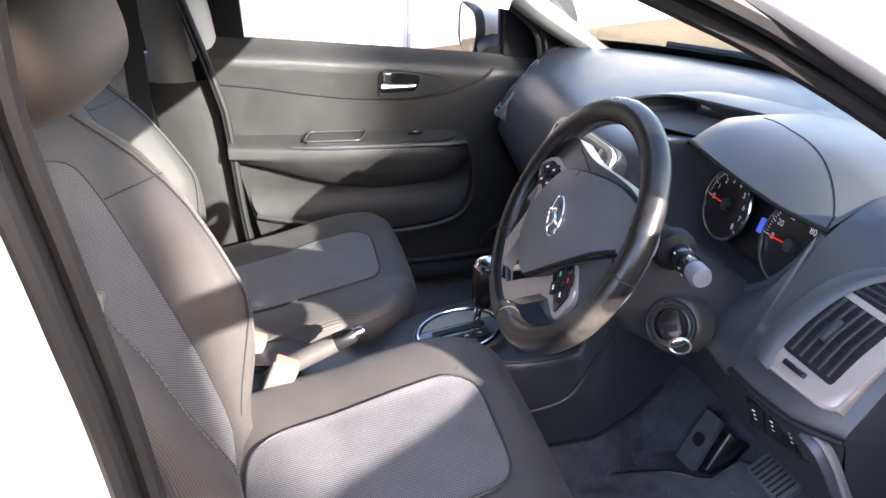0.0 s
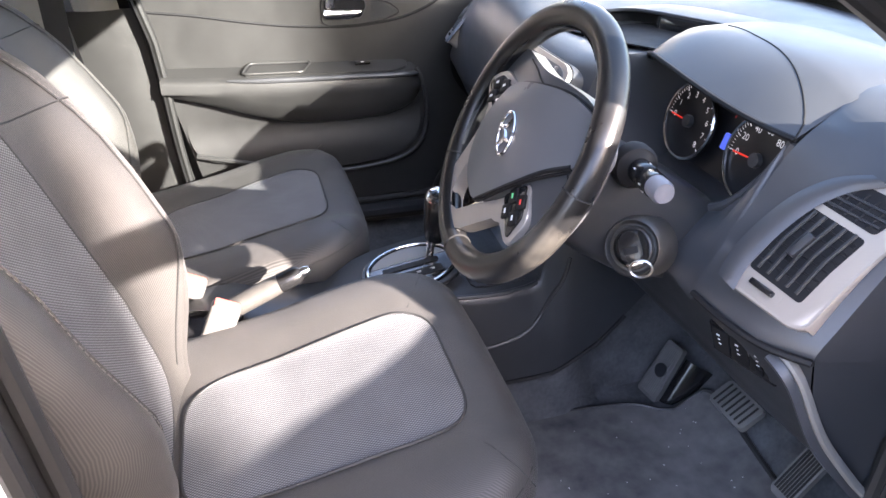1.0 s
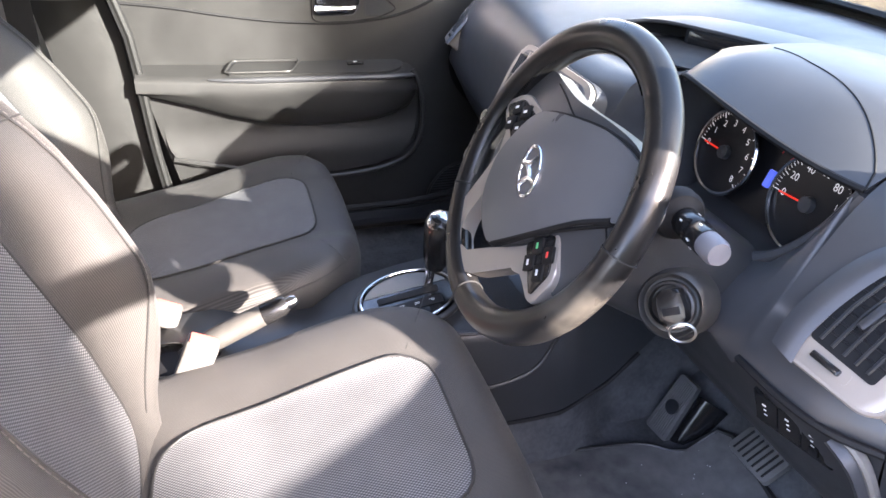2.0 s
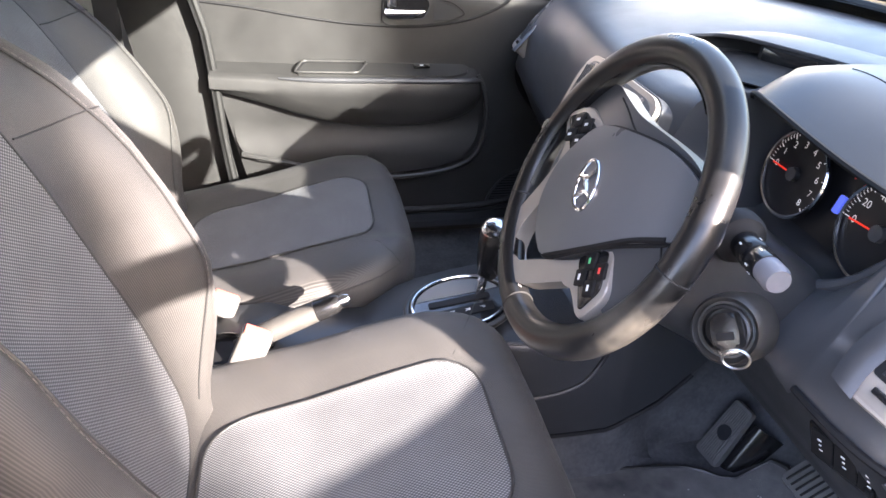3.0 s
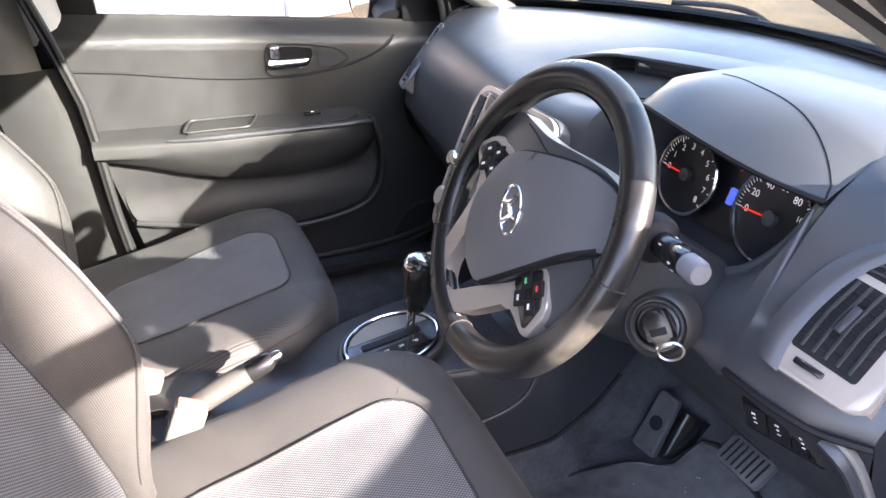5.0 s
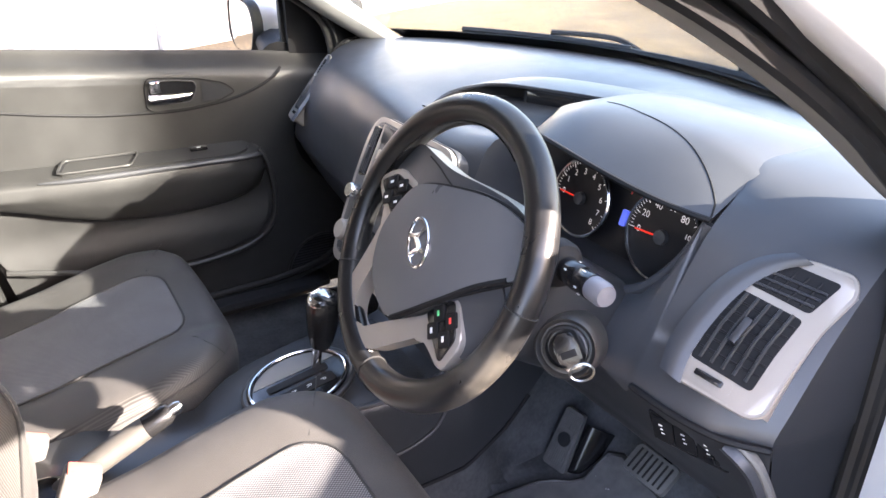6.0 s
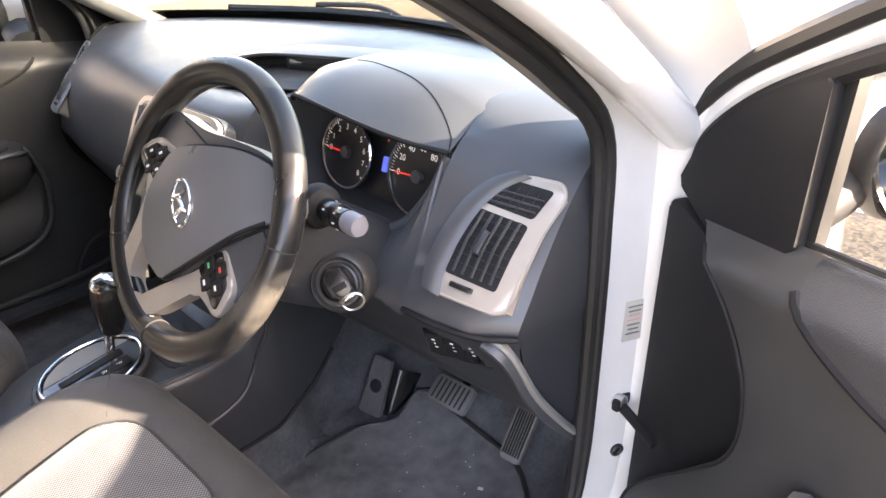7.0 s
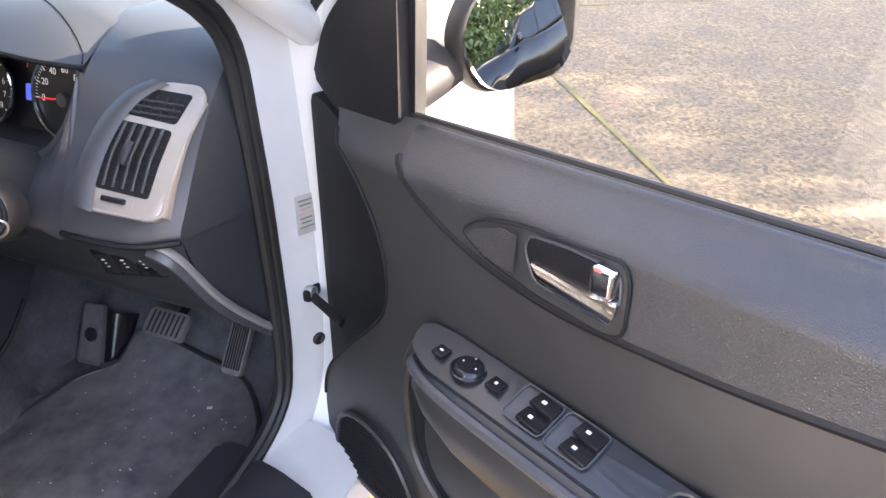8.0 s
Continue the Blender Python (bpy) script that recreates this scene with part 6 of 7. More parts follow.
    deck = even(rounded([(0.292, 0.046), (0.300, 0.076), (0.34, 0.092), (0.70, 0.090), (0.70, 0.042), (0.34, 0.040)], 0.015), 60)
    part("deck", patch(deck, lambda s, m, d: am(s, m) + Vector((0, 0, d)), 3, skirt=0.006), DECK if driver else TRIM, arm, "dark armrest deck")
    if driver:
        cup = even(rounded([(0.580, 0.046), (0.70, 0.046), (0.72, 0.088), (0.570, 0.088)], 0.012), 40)
        part("pull_cup", patch(cup, lambda s, m, d: am(s, m) + Vector((0, 0, 0.0025 + d)), 3), PIANO, arm, "dark pull cup")
        part("pull_rim", tube([am(q.x, q.y) + Vector((0, 0, 0.003)) for q in cup], 0.0028, 6, True), TRIM, arm)
    else:
        # an open pull cup: raised lip round a sunken well
        outer = even(rounded([(0.535, 0.044), (0.685, 0.044), (0.705, 0.088), (0.560, 0.088)], 0.010), 48)
        well = [am(q.x, q.y) + Vector((0, 0, 0.0035)) for q in outer]
        mid = sum(well, Vector()) / len(well)
        part("pull_cup", skin([well, [mid + (q - mid) * 0.90 + Vector((0, 0, -0.004)) for q in well], [mid + (q - mid) * 0.80 + Vector((0, 0, -0.0045)) for q in well], [mid + (q - mid) * 0.02 + Vector((0, 0, -0.0045)) for q in well]], True), BLACK, arm, "dark sunken pull cup")
        part("pull_rim", tube(well, 0.0030, 6, True), TRIM, arm)

    def key_cap(s, m, ls, lm, mat, tall=0.006, turn=0.0):
        q = (A(1, 0, 0) - A(0, 0, 0)).to_track_quat("X", "Z").to_matrix().to_4x4()
        return part("switch", block(Matrix.Translation(am(s, m) + Vector((0, 0, tall * 0.5 + 0.001))) @ q @ pose(0, 0, 0, 0, turn, 0), ls, lm, tall, 0.0018), mat, arm)

    def mark(s, m, ls, lm, up):
        q = (A(1, 0, 0) - A(0, 0, 0)).to_track_quat("X", "Z").to_matrix().to_4x4()
        part("icon", block(Matrix.Translation(am(s, m) + Vector((0, 0, up))) @ q, ls, lm, 0.0008, 0), WHITE_MARK, arm, smooth=False)

    if driver:
        key_cap(0.345, 0.070, 0.016, 0.016, PIANO)
        mark(0.345, 0.070, 0.004, 0.002, 0.0075)
        knob = part("mirror_knob", lathe([(0.0205, 0.0), (0.0205, 0.0025), (0.0185, 0.0035), (0.0165, 0.0025), (0.0145, 0.0060), (0.0125, 0.0068), (0.001, 0.0062)], Matrix.Translation(am(0.383, 0.066)), 32), PIANO, arm, "round mirror adjuster")
        for a in range(4):
            mark(0.383 + 0.009 * math.cos(a * math.pi / 2), 0.066 + 0.009 * math.sin(a * math.pi / 2), 0.0014, 0.0014, 0.0070)
        key_cap(0.421, 0.066, 0.017, 0.017, PIANO)
        mark(0.421, 0.066, 0.003, 0.003, 0.0075)
        for base in (0.470, 0.522):
            bed = even(rounded([(base - 0.026, 0.044), (base + 0.022, 0.044), (base + 0.022, 0.084), (base - 0.026, 0.084)], 0.005), 32)
            part("switch_bed", tube([am(q.x, q.y) + Vector((0, 0, 0.0035)) for q in bed], 0.0009, 6, True), DASH, arm, "thin switch surround")
            scoop = even(rounded([(base - 0.025, 0.046), (base - 0.008, 0.046), (base - 0.008, 0.082), (base - 0.025, 0.082)], 0.004), 24)
            part("finger_scoop", patch(scoop, lambda s, m, d: am(s, m) + Vector((0, 0, 0.0015 + d)), 2), DASH, arm)
            for m in (0.0545, 0.0735):
                key_cap(base + 0.006, m, 0.029, 0.0185, PIANO, 0.005, 5)
                mark(base + 0.003, m, 0.0045, 0.0035, 0.0068)
    else:
        key_cap(0.410, 0.062, 0.038, 0.014, PIANO)
        mark(0.410, 0.062, 0.008, 0.004, 0.0075)

    # pocket and speaker
    pocket = even(rounded([(0.255, 0.640), (0.262, 0.560), (0.315, 0.505), (0.45, 0.480), (0.62, 0.490), (0.84, 0.535), (0.86, 0.640)], 0.05, 6), 80)
    part("pocket", patch(pocket, lambda s, z, d: A(s, trim_m(s, z) + 0.006 + d + 0.02 * ramp01((0.62 - z) / 0.1), z), 8, skirt=0.012), TRIM, door, "dark door pocket", angle=70)
    rim_line = [(0.272, 0.060, 0.728), (0.258, 0.066, 0.700), (0.247, 0.066, 0.645), (0.246, 0.063, 0.590), (0.257, 0.064, 0.543), (0.295, 0.066, 0.503), (0.367, 0.069, 0.482), (0.484, 0.070, 0.474), (0.62, 0.069, 0.492), (0.75, 0.066, 0.526), (0.84, 0.060, 0.546)]
    part("pocket_edge", tube(spline([A(*q) for q in rim_line], 5), 0.0065, 8), TRIM, door, "rounded rim of the pocket")
    part("pocket_wall", skin([[A(s, m, z) for s, m, z in rim_line], [A(s, 0.028, z) for s, m, z in rim_line]]), TRIM, door)

    sp = even(rounded([(0.030, 0.365), (0.046, 0.425), (0.080, 0.458), (0.130, 0.468), (0.182, 0.450), (0.213, 0.405), (0.225, 0.370), (0.19, 0.325), (0.05, 0.320)], 0.03), 50)
    speaker = part("speaker_grille", patch(sp, lambda s, z, d: A(s, trim_m(s, z) + 0.007 + d, z), 4, skirt=0.008), DASH_LOW, door, "dark slotted speaker grille")
    part("speaker_rim", tube([A(q.x, trim_m(q.x, q.y) + 0.008, q.y) for q in sp], 0.004, 6, True), TRIM, speaker)
    for k in range(18):
        z = 0.328 + 0.0076 * k
        s0 = along([(0.325, 0.050), (0.365, 0.038), (0.425, 0.052), (0.462, 0.092)], z)[0]
        s1 = along([(0.325, 0.188), (0.370, 0.218), (0.405, 0.206), (0.450, 0.174), (0.466, 0.130)], z)[0]
        part("grille_bar", tube([A(s0, trim_m(s0, z) + 0.0085, z), A(s1, trim_m(s1, z) + 0.0085, z)], 0.0014, 4), BLACK, speaker)
    return door


HINGE = Vector((0.402, -0.738, 0))
SWING = radians(65)
DS, DM = Vector((-math.cos(SWING), -math.sin(SWING), 0)), Vector((-math.sin(SWING), math.cos(SWING), 0))
driver_door = build_door(lambda s, m, z: HINGE + DS * s + DM * m + Vector((0, 0, z)), "door_1", "white driver's door standing wide open, dark grey trim inside", True, 0.005)
passenger_door = build_door(lambda s, m, z: Vector((0.405 - s, 0.735 - m, z)), "door_2", "closed passenger door with dark grey trim and armrest", False)


# ---- door mirrors ----
def build_mirror(at, label, glass_turn):
    """at(s, m, z): the door's own axes."""
    root = thing("wing_mirror", at(0.13, -0.10, 1.0), label, "wing mirror", "wing mirrors")
    rows = []
    for s, k in ((0.020, 0.25), (0.028, 0.70), (0.045, 0.92), (0.075, 1.0), (0.100, 1.02), (0.112, 1.0), (0.100, 0.92), (0.080, 0.88)):
        ring = rounded([(-0.075 * k, 0.005 * k), (-0.055 * k, 0.058 * k), (0.06 * k, 0.070 * k), (0.100 * k, 0.045 * k), (0.105 * k, -0.035 * k), (0.07 * k, -0.062 * k), (-0.045 * k, -0.060 * k)], 0.03 * k, 4)
        rows.append([Vector(at(s, -0.190 - 1.28 * q.x, 0.972 + 1.12 * q.y)) for q in ring])
    part("housing", skin(rows, True, True), PAINT, root, "white painted housing", angle=60)
    rim = rounded([(-0.072, 0.005), (-0.053, 0.055), (0.058, 0.066), (0.097, 0.043), (0.102, -0.033), (0.068, -0.059), (-0.043, -0.057)], 0.03, 4)
    part("rim", skin([[Vector(at(s, -0.190 - 1.28 * k * q.x, 0.972 + 1.12 * k * q.y)) for q in rim] for s, k in ((0.100, 1.05), (0.112, 1.06), (0.124, 1.05), (0.130, 1.01), (0.130, 0.96), (0.118, 0.93), (0.100, 0.88))], True), BLACK, root, "dark grey rim", angle=60)
    o = Vector(at(0.124, -0.195, 0.970))
    xa = (Vector(at(0.124 + 0.0, -0.295, 0.970)) - o).normalized()
    za = (Vector(at(0.224, -0.195, 0.970)) - o).normalized()
    m = Matrix((xa, Vector((0, 0, 1)), za)).transposed().to_4x4()
    m.translation = o
    m = m @ pose(0, 0, 0, glass_turn[0], glass_turn[1], 0)
    glass_line = [(q.x * 1.24 - (0.006 if q.x < 0 else 0.0), q.y * 1.07 + 0.001) for q in rim]
    part("mirror_glass", patch(glass_line, lambda x, y, d: m @ Vector((x, y, 0.012 - (x * x + y * y) * 0.60 + d)), 10, skirt=0.006), MIRROR, root, "convex mirror glass", angle=70)
    foot = [Vector(at(0.10, -0.02, 0.925)), Vector(at(0.09, -0.08, 0.935)), Vector(at(0.08, -0.14, 0.955))]
    part("foot", tube(spline(foot, 4), 0.040, 12, flat=0.8), BLACK, root, "black mirror foot")
    return root


build_mirror(lambda s, m, z: HINGE + DS * s + DM * (m - 0.014) + Vector((0, 0, z + 0.008)), "white wing mirror with dark rim on the open door", (-12.6, 2.6))
build_mirror(lambda s, m, z: Vector((0.330 - s, 0.735 - m, z)), "white wing mirror with dark rim outside the passenger window", (0, 0))

# check strap, bolt hole and sticker on the hinge pillar
strap = thing("door_check_strap", (0.407, -0.69, 0.597), "black steel door check strap between pillar and door", "check strap")
end = HINGE + DS * 0.03 + DM * 0.012 + Vector((0, 0, 0.580))
part("bar", tube([(0.405, -0.685, 0.598), Vector((0.405, -0.688, 0.598)).lerp(end, 0.5), end], 0.006, 6, flat=1.6), BLACK, strap)
part("pin", lathe([(0.010, -0.006), (0.010, 0.008), (0.006, 0.011), (0.001, 0.012)], pose(0.404, -0.690, 0.600, 90, 0, 0), 20), STEEL, strap)
part("bracket", block(pose(0.407, -0.692, 0.598), 0.034, 0.012, 0.018, 0.004), BLACK, strap)
hole = thing("drain_plug", (0.415, -0.692, 0.505), "black rubber plug in the white pillar", "plug")
part("plug", lathe([(0.0105, -0.004), (0.0105, 0.004), (0.008, 0.006), (0.005, 0.003), (0.001, 0.003)], pose(0.413, -0.691, 0.505, 90, 0, -27), 24), RUBBER, hole)
label_plate = thing("label", (0.411, -0.692, 0.718), "small cream label with faint print on the white pillar", "label")
jamb_decal(0.411, 0.730, 0.015, 0.031, STICKER, "paper", -0.6918, label_plate)
for k in range(7):
    jamb_decal(0.4105, 0.753 - 0.007 * k, 0.011 - 0.0015 * (k % 3), 0.0008, PALE_PRINT if k in (2, 3) else STICKER_INK, "print", -0.6929, label_plate)

# ---- outside ----
def concrete():
    m = material("aggregate concrete", (0.068, 0.046, 0.022), 0.9, spread=0.30, scale=16.0, grain=90.0, bump=0.8, bump_mm=5.0, second=(0.104, 0.076, 0.040))
    nodes, links = m.node_tree.nodes, m.node_tree.links
    bsdf = nodes["Principled BSDF"]
    base = bsdf.inputs["Base Color"].links[0].from_socket
    where = nodes.new("ShaderNodeTexCoord").outputs["Object"]
    stones = nodes.new("ShaderNodeTexVoronoi")
    stones.inputs["Scale"].default_value = 60.0
    links.new(where, stones.inputs["Vector"])
    grey = nodes.new("ShaderNodeSeparateColor")
    links.new(stones.outputs["Color"], grey.inputs[0])
    spread = nodes.new("ShaderNodeMapRange")
    spread.inputs["To Min"].default_value, spread.inputs["To Max"].default_value = 0.45, 1.6
    links.new(grey.outputs[0], spread.inputs["Value"])
    mixed = nodes.new("ShaderNodeVectorMath")
    mixed.operation = "SCALE"
    links.new(base, mixed.inputs[0])
    links.new(spread.outputs["Result"], mixed.inputs["Scale"])
    links.new(mixed.outputs["Vector"], bsdf.inputs["Base Color"])
    return m


CONCRETE = concrete()
MOSS = material("mossy joint", (0.055, 0.050, 0.018), 0.95, spread=0.4, scale=9, bump=0.5, second=(0.13, 0.11, 0.02))
WALL = material("white ribbed cladding", (0.33, 0.326, 0.315), 0.6, spread=0.06, scale=6, bump=0.1)
WALL_2 = material("pale render", (0.50, 0.48, 0.45), 0.85, spread=0.08, scale=8, bump=0.3)

ground = solo("ground", sheet(lambda u, v: (-60 + 120 * u, -60 + 120 * v, 0.0), 4, 4), CONCRETE, "pale sunlit concrete driveway with worn aggregate", "driveway", kind="structure")
def slab_joint(start, way, count, width, label):
    """A strip of moss along the joint between two slabs."""
    jd = Vector((*way, 0)).normalized()
    jn = Vector((-jd.y, jd.x, 0))
    edge = []
    for k in range(count + 1):
        w = width * (1.0 + 0.6 * noise.noise((k * 0.7, start[0], 0)))
        edge.append((Vector((*start, 0.004)) + jd * (0.14 * k) + jn * w, Vector((*start, 0.004)) + jd * (0.14 * k) - jn * w))
    bm = bmesh.new()
    for (a, b), (c, d) in zip(edge, edge[1:]):
        bm.faces.new([bm.verts.new(q) for q in (a, b, d, c)])
    solo("joint", bm, MOSS, label, "joint", kind="structure", smooth=False)


slab_joint((-1.5, -3.665), (0.825, 0.567), 118, 0.013, "mossy joint between the concrete slabs")
slab_joint((3.44, 2.25), (0.6, -0.8), 70, 0.009, "fine dark joint across the concrete drive")

# buildings on the passenger side
def ribs(u, v):
    k = u * 60
    step = 0.03 if (k % 1.0) < 0.5 else 0.0
    return (-9 + 9.9 * u, 6.2 - step, 4.0 * v)


garage = thing("garage", (-4, 6.3, 0), "white garage wall of upright ribbed cladding", "garage")
part("cladding", sheet(ribs, 240, 1, 0.02), WALL, garage, smooth=False)
part("return_wall", sheet(lambda u, v: (0.9, 6.24 + 6 * u, 4.0 * v), 4, 4, 0.02), WALL_2, garage)
house = thing("house", (4, 7.5, 0), "pale rendered house wall behind the drive", "house")
part("wall", sheet(lambda u, v: (0.93 + 6.5 * u, 6.15 + 2.9 * u, 3.2 * v), 4, 4, 0.05), WALL_2, house)
part("plinth", sheet(lambda u, v: (0.93 + 6.5 * u, 6.10 + 2.9 * u, 0.16 * v), 4, 2, 0.05), WALL, house)


# ---- dark car parked across the drive, hedge and tree beyond ----
BLACK_PAINT = material("black car paint", (0.006, 0.0065, 0.008), 0.12, spread=0.1, coat=0.0, bump=0.0)
DARK_GLASS = material("dark car glass", (0.015, 0.017, 0.018), 0.05, spread=0.05, bump=0.0)
LEAVES = material("hedge leaves", (0.055, 0.085, 0.025), 0.6, spread=0.5, scale=5, bump=0.0, second=(0.11, 0.14, 0.04))
BARK = material("tree bark", (0.10, 0.075, 0.055), 0.95, spread=0.4, scale=25, bump=0.8, bump_mm=8, grain=30)


def parked_car(ox, oy):
    car = thing("parked_car", (ox, oy, 0), "black sport utility car parked on the drive", "car")
    stations = [  # x, half width low, half width high, sill z, shoulder z
        (-2.20, 0.60, 0.50, 0.45, 0.75), (-2.12, 0.80, 0.74, 0.32, 0.95), (-1.5, 0.90, 0.84, 0.26, 1.02), (-0.5, 0.92, 0.86, 0.25, 1.03),
        (0.7, 0.92, 0.86, 0.25, 1.02), (1.0, 0.92, 0.82, 0.25, 1.00), (1.7, 0.90, 0.76, 0.27, 0.93), (2.12, 0.82, 0.62, 0.32, 0.82), (2.22, 0.62, 0.45, 0.42, 0.68)]
    rows = []
    for x, w0, w1, z0, z1 in stations:
        ring = rounded([(-w0, z0), (w0, z0), (w0 + 0.02, (z0 + z1) * 0.5), (w1, z1), (-w1, z1), (-w0 - 0.02, (z0 + z1) * 0.5)], 0.12, 4)
        rows.append([(ox - x, oy + q.x, q.y) for q in ring])
    part("body", skin(rows, True, True), BLACK_PAINT, car, angle=60)
    rows = []
    for x, w, z in ((-2.02, 0.70, 1.03), (-1.80, 0.66, 1.45), (-1.2, 0.66, 1.62), (-0.2, 0.66, 1.64), (0.25, 0.64, 1.58), (0.95, 0.74, 1.02)):
        ring = rounded([(-0.82, 0.98), (0.82, 0.98), (w, z), (-w, z)], 0.10, 4)
        rows.append([(ox - x, oy + q.x, q.y) for q in ring])
    part("cabin", skin(rows, True, True), BLACK_PAINT, car, angle=60)
    glass_rows = [[(ox - x + 0.010, oy + w * (2 * k / 8 - 1), z + 0.012) for k in range(9)] for x, w, z in ((0.30, 0.58, 1.54), (0.60, 0.64, 1.30), (0.90, 0.70, 1.06))]
    part("windscreen", skin(glass_rows), DARK_GLASS, car)
    for f in (-1, 1):
        for x0, x1, t0, t1 in ((-1.75, -1.05, -1.62, -1.08), (-0.98, -0.12, -1.0, -0.14), (-0.05, 0.78, -0.06, 0.28)):
            line = [(x0, 1.06), (x1, 1.06), (t1, 1.52), (t0, 1.52)]
            q = [Vector((ox - x, oy + f * (0.835 - 0.165 * (z - 0.98) / 0.6), z)) for x, z in line]
            n = Vector((0, f * 0.006, 0.002))
            bm = bmesh.new()
            lo, hi = [bm.verts.new(p - n) for p in q], [bm.verts.new(p + n) for p in q]
            bm.faces.new(lo), bm.faces.new(hi)
            for i in range(4):
                bm.faces.new((lo[i], lo[(i + 1) % 4], hi[(i + 1) % 4], hi[i]))
            part("side_window", bm, DARK_GLASS, car, smooth=False)
        part("door_mirror", block(pose(ox - 0.72, oy + f * 0.98, 1.10), 0.12, 0.22, 0.15, 0.05, 3), BLACK_PAINT, car)
        part("light_strip", block(pose(ox - 2.08, oy + f * 0.62, 0.80, 0, 0, f * 25), 0.10, 0.30, 0.10, 0.03), CHROME, car, "pale headlight")
        for x in (-1.35, 1.38):
            m = pose(ox - x, oy + f * 0.80, 0.34, 90, 0, 0)
            w = part("wheel", lathe([(0.20, -0.11), (0.31, -0.12), (0.34, -0.08), (0.34, 0.08), (0.31, 0.12), (0.24, 0.125), (0.22, 0.09), (0.06, 0.10), (0.001, 0.105)], m, 32), RUBBER, car)
            part("rim", lathe([(0.23, -0.127), (0.22, -0.10), (0.08, -0.11), (0.001, -0.115)] if f > 0 else [(0.23, 0.127), (0.22, 0.10), (0.08, 0.115), (0.001, 0.12)], m, 20), BLACK, w)
    return car


parked_car(3.3, -6.1)


def clumps(centres, count, spread, size, seed):
    """Many small leaf blades about the centres."""
    r = np.random.default_rng(seed)
    pick = r.integers(0, len(centres), count)
    c = np.array(centres, float)[pick] + r.normal(0, 1, (count, 3)) * np.array(spread)
    a = r.normal(0, 1, (count, 3))
    b = r.normal(0, 1, (count, 3))
    a /= np.linalg.norm(a, axis=1)[:, None]
    b -= a * (a * b).sum(1)[:, None]
    b /= np.linalg.norm(b, axis=1)[:, None]
    s = r.uniform(0.6, 1.4, count)[:, None] * size
    v = np.stack([c - a * s, c + b * s * 0.45, c + a * s, c - b * s * 0.45], 1).reshape(-1, 3)
    me = bpy.data.meshes.new("leaves")
    me.from_pydata((v * K).tolist(), [], np.arange(count * 4).reshape(-1, 4).tolist())
    me.materials.append(LEAVES)
    return me


rng = random.Random(3)
hedge_at = [(-8 + 0.45 * i, -10.2 + rng.uniform(-0.5, 0.5), rng.uniform(0.3, 3.3)) for i in range(62) for _ in range(7)]
hedge_at += [(-8 + 0.45 * i, -10.2 + rng.uniform(-0.4, 0.4), z) for i in range(62) for z in (3.6, 4.0) if noise.noise((i * 0.33, z * 1.9, 4.0)) > -0.05 + 0.12 * (z - 2.8)]
hedge = new("hedge", clumps(hedge_at, 120000, (0.40, 0.70, 0.26), 0.10, 5))
tagged(hedge, "dark green leafy hedge along the drive", "hedge", kind="stuff")
tree = thing("tree", (9.9, -9.6, 0), "tall tree with an open leafy crown beside the drive", "tree")
trunk = spline([(9.9, -9.6, 0), (9.85, -9.55, 1.5), (10.0, -9.65, 3.0), (9.9, -9.6, 5.2)], 5)
part("trunk", tube(trunk, 0.17, 10, taper=[1.15 - 0.6 * i / 15 for i in range(16)]), BARK, tree)
tips = []
for k in range(14):
    a = k * 2.4
    base = Vector((9.92, -9.6, 2.2 + 0.2 * k))
    tipv = base + Vector((math.cos(a) * rng.uniform(1.2, 2.8), math.sin(a) * rng.uniform(1.2, 2.6), rng.uniform(0.4, 1.5)))
    part("limb", tube(spline([base, base.lerp(tipv, 0.5) + Vector((0, 0, 0.15)), tipv], 4), 0.055, 6, taper=[1 - 0.09 * i for i in range(9)]), BARK, tree)
    tips += [tipv, base.lerp(tipv, 0.65), tipv + Vector((rng.uniform(-.5, .5), rng.uniform(-.5, .5), rng.uniform(-.4, .4)))]
crown = new("crown", clumps(tips, 13000, (0.42, 0.42, 0.07), 0.085, 9))
crown.parent = tree
crown.matrix_parent_inverse = base_of(tree).inverted()


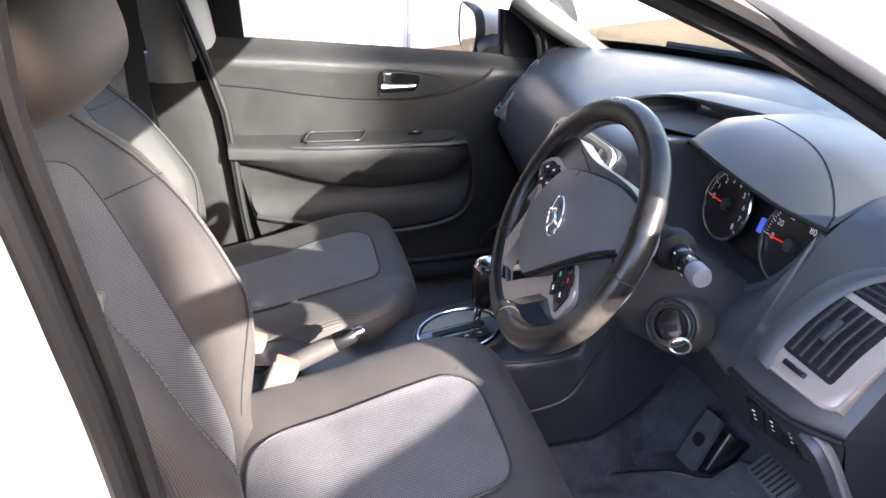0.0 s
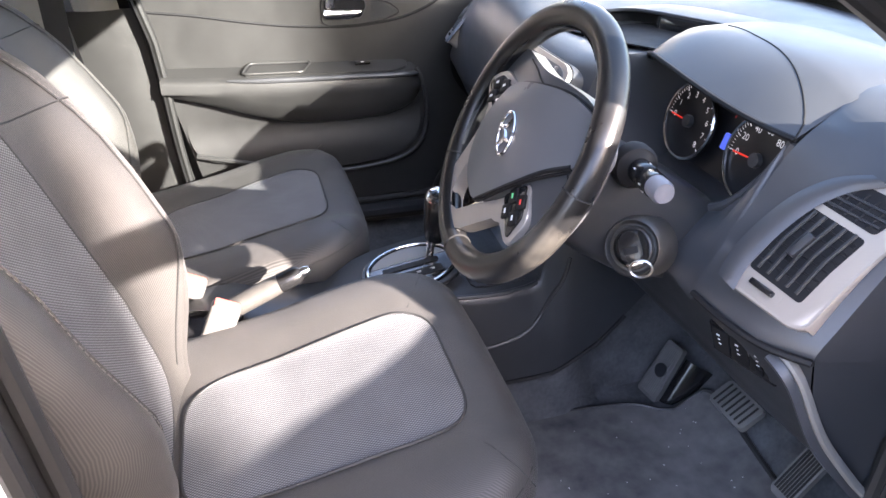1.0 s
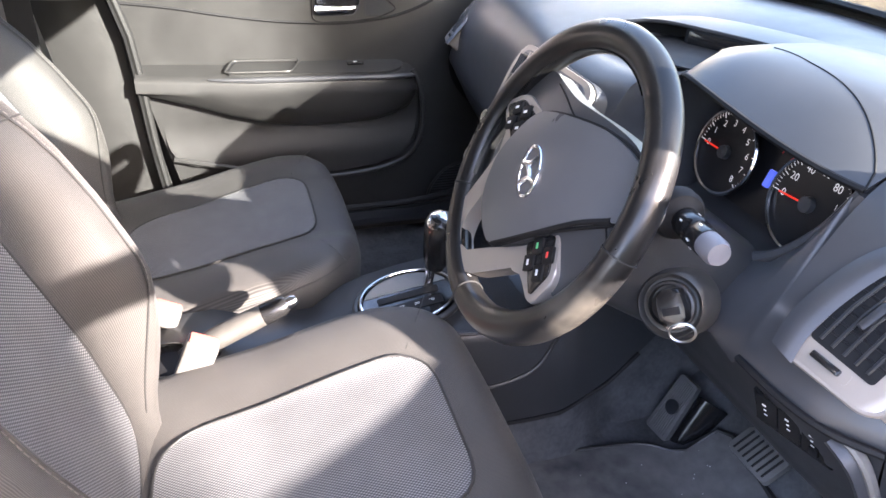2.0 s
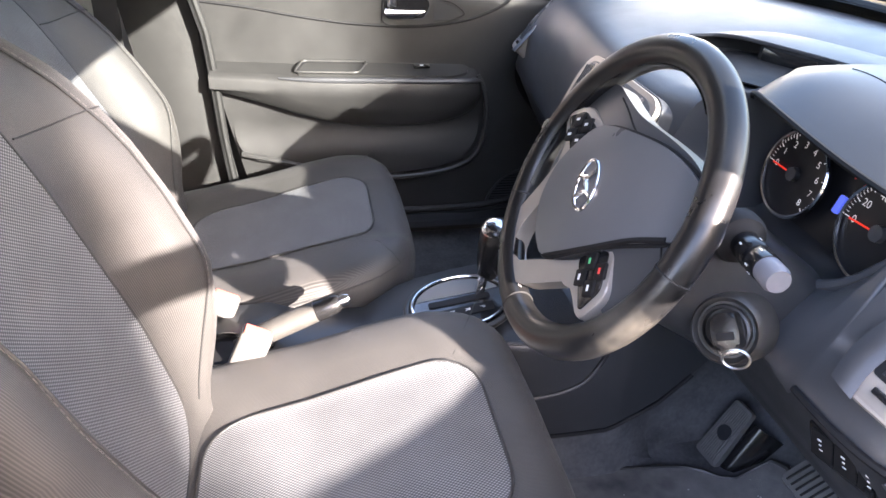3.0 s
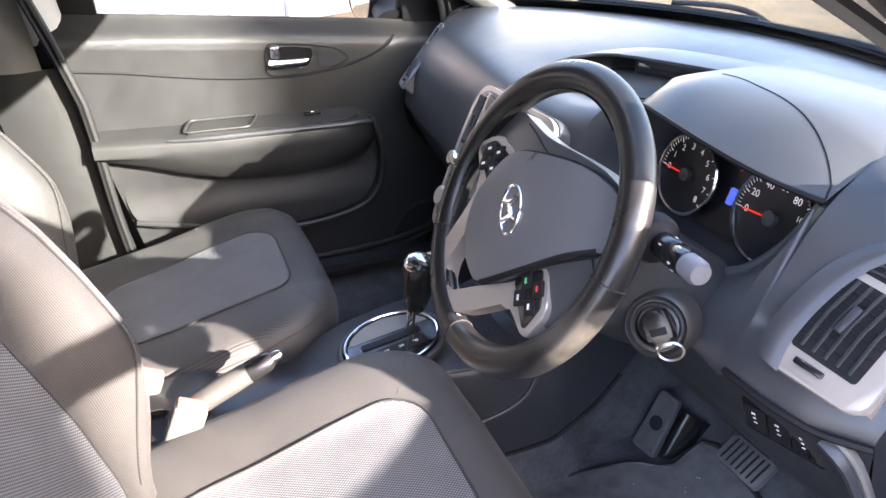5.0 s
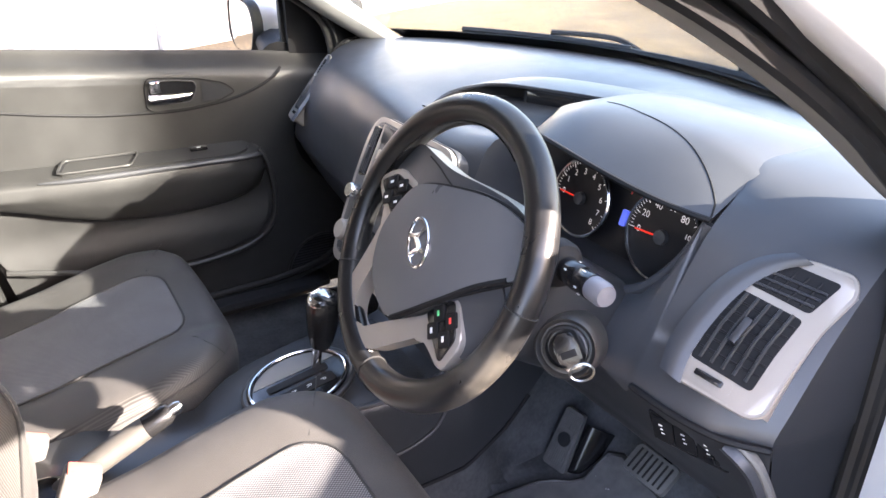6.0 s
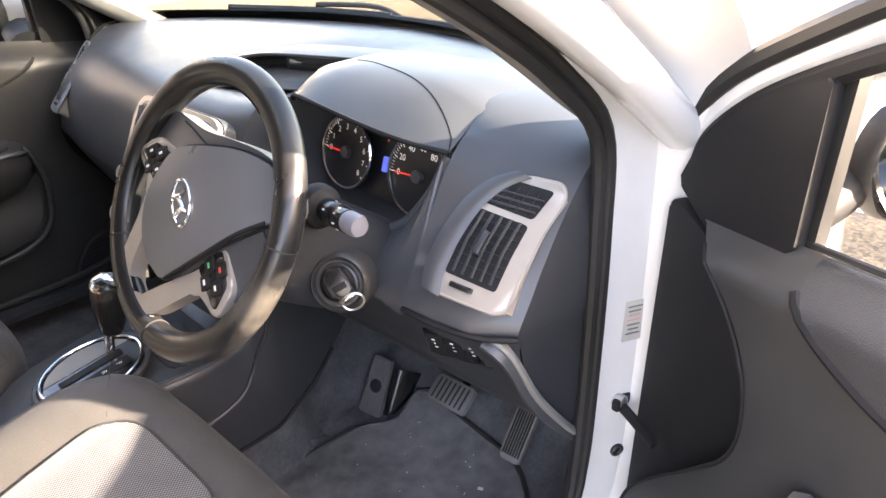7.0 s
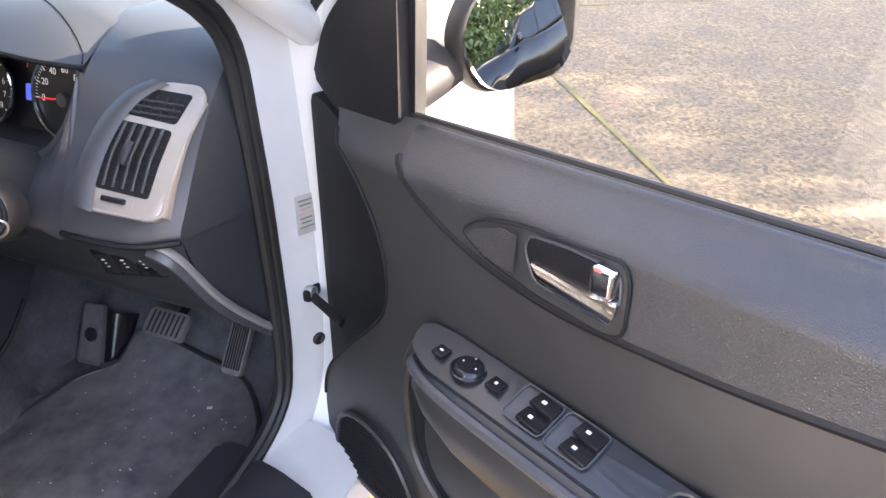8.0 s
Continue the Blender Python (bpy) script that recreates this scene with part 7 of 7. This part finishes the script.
# unseen trees, added so that their crowns keep the sun off the garage
def shade_tree(x, y, seed):
    r = random.Random(seed)
    root = thing("tree", (x, y, 0), "unseen tall tree added beyond the hedge, its high crown shading the garage", "tree", "tall trees")
    line = spline([(x, y, 0), (x + 0.1, y, 4), (x - 0.1, y + 0.1, 8), (x, y, 11.8)], 4)
    part("trunk", tube(line, 0.26, 10, taper=[1.15 - 0.065 * i for i in range(len(line))]), BARK, root)
    ends = []
    for k in range(22):
        a, h = k * 2.4, 9.6 + 0.1 * k
        base = Vector((x, y, h - 1.0))
        end = base + Vector((math.cos(a) * r.uniform(0.8, 2.7), math.sin(a) * r.uniform(0.5, 1.6), r.uniform(1.0, 2.0)))
        part("limb", tube(spline([base, base.lerp(end, 0.5) + Vector((0, 0, 0.2)), end], 3), 0.06, 6, taper=[1 - 0.11 * i for i in range(7)]), BARK, root)
        ends += [end, base.lerp(end, 0.6), base.lerp(end, 0.8)]
    top = new("crown", clumps(ends, 16000, (0.55, 0.5, 0.35), 0.16, seed))
    top.parent = root
    top.matrix_parent_inverse = base_of(root).inverted()


for k, x in enumerate((4.6, 8.4, 12.2)):
    shade_tree(x, -12.5, 21 + k)


# slender tree added in the hedge, its upright trunk blocking sun from the driver's seat
slim = thing("tree", (5.28, -9.667, 0), "slender tall tree added in the hedge so that its trunk shades the driver's seat", "tree")
stem = spline([(5.28, -9.667, 0), (5.31, -9.65, 2.5), (5.29, -9.66, 5.0), (5.28, -9.667, 7.6)], 5)
part("trunk", tube(stem, 0.185, 12, taper=[1.12 - 0.012 * i for i in range(len(stem))]), BARK, slim)
ends = []
for k in range(12):
    a = k * 2.4
    foot = Vector((5.28, -9.667, 6.9 + 0.05 * k))
    end = foot + Vector((math.cos(a) * rng.uniform(0.5, 1.4), math.sin(a) * rng.uniform(0.5, 1.4), rng.uniform(0.7, 1.8)))
    part("limb", tube(spline([foot, foot.lerp(end, 0.5) + Vector((0, 0, 0.1)), end], 3), 0.04, 6, taper=[1 - 0.11 * i for i in range(7)]), BARK, slim)
    ends += [end, foot.lerp(end, 0.7)]
top = new("crown", clumps(ends, 7000, (0.3, 0.3, 0.22), 0.09, 33))
top.parent = slim
top.matrix_parent_inverse = base_of(slim).inverted()
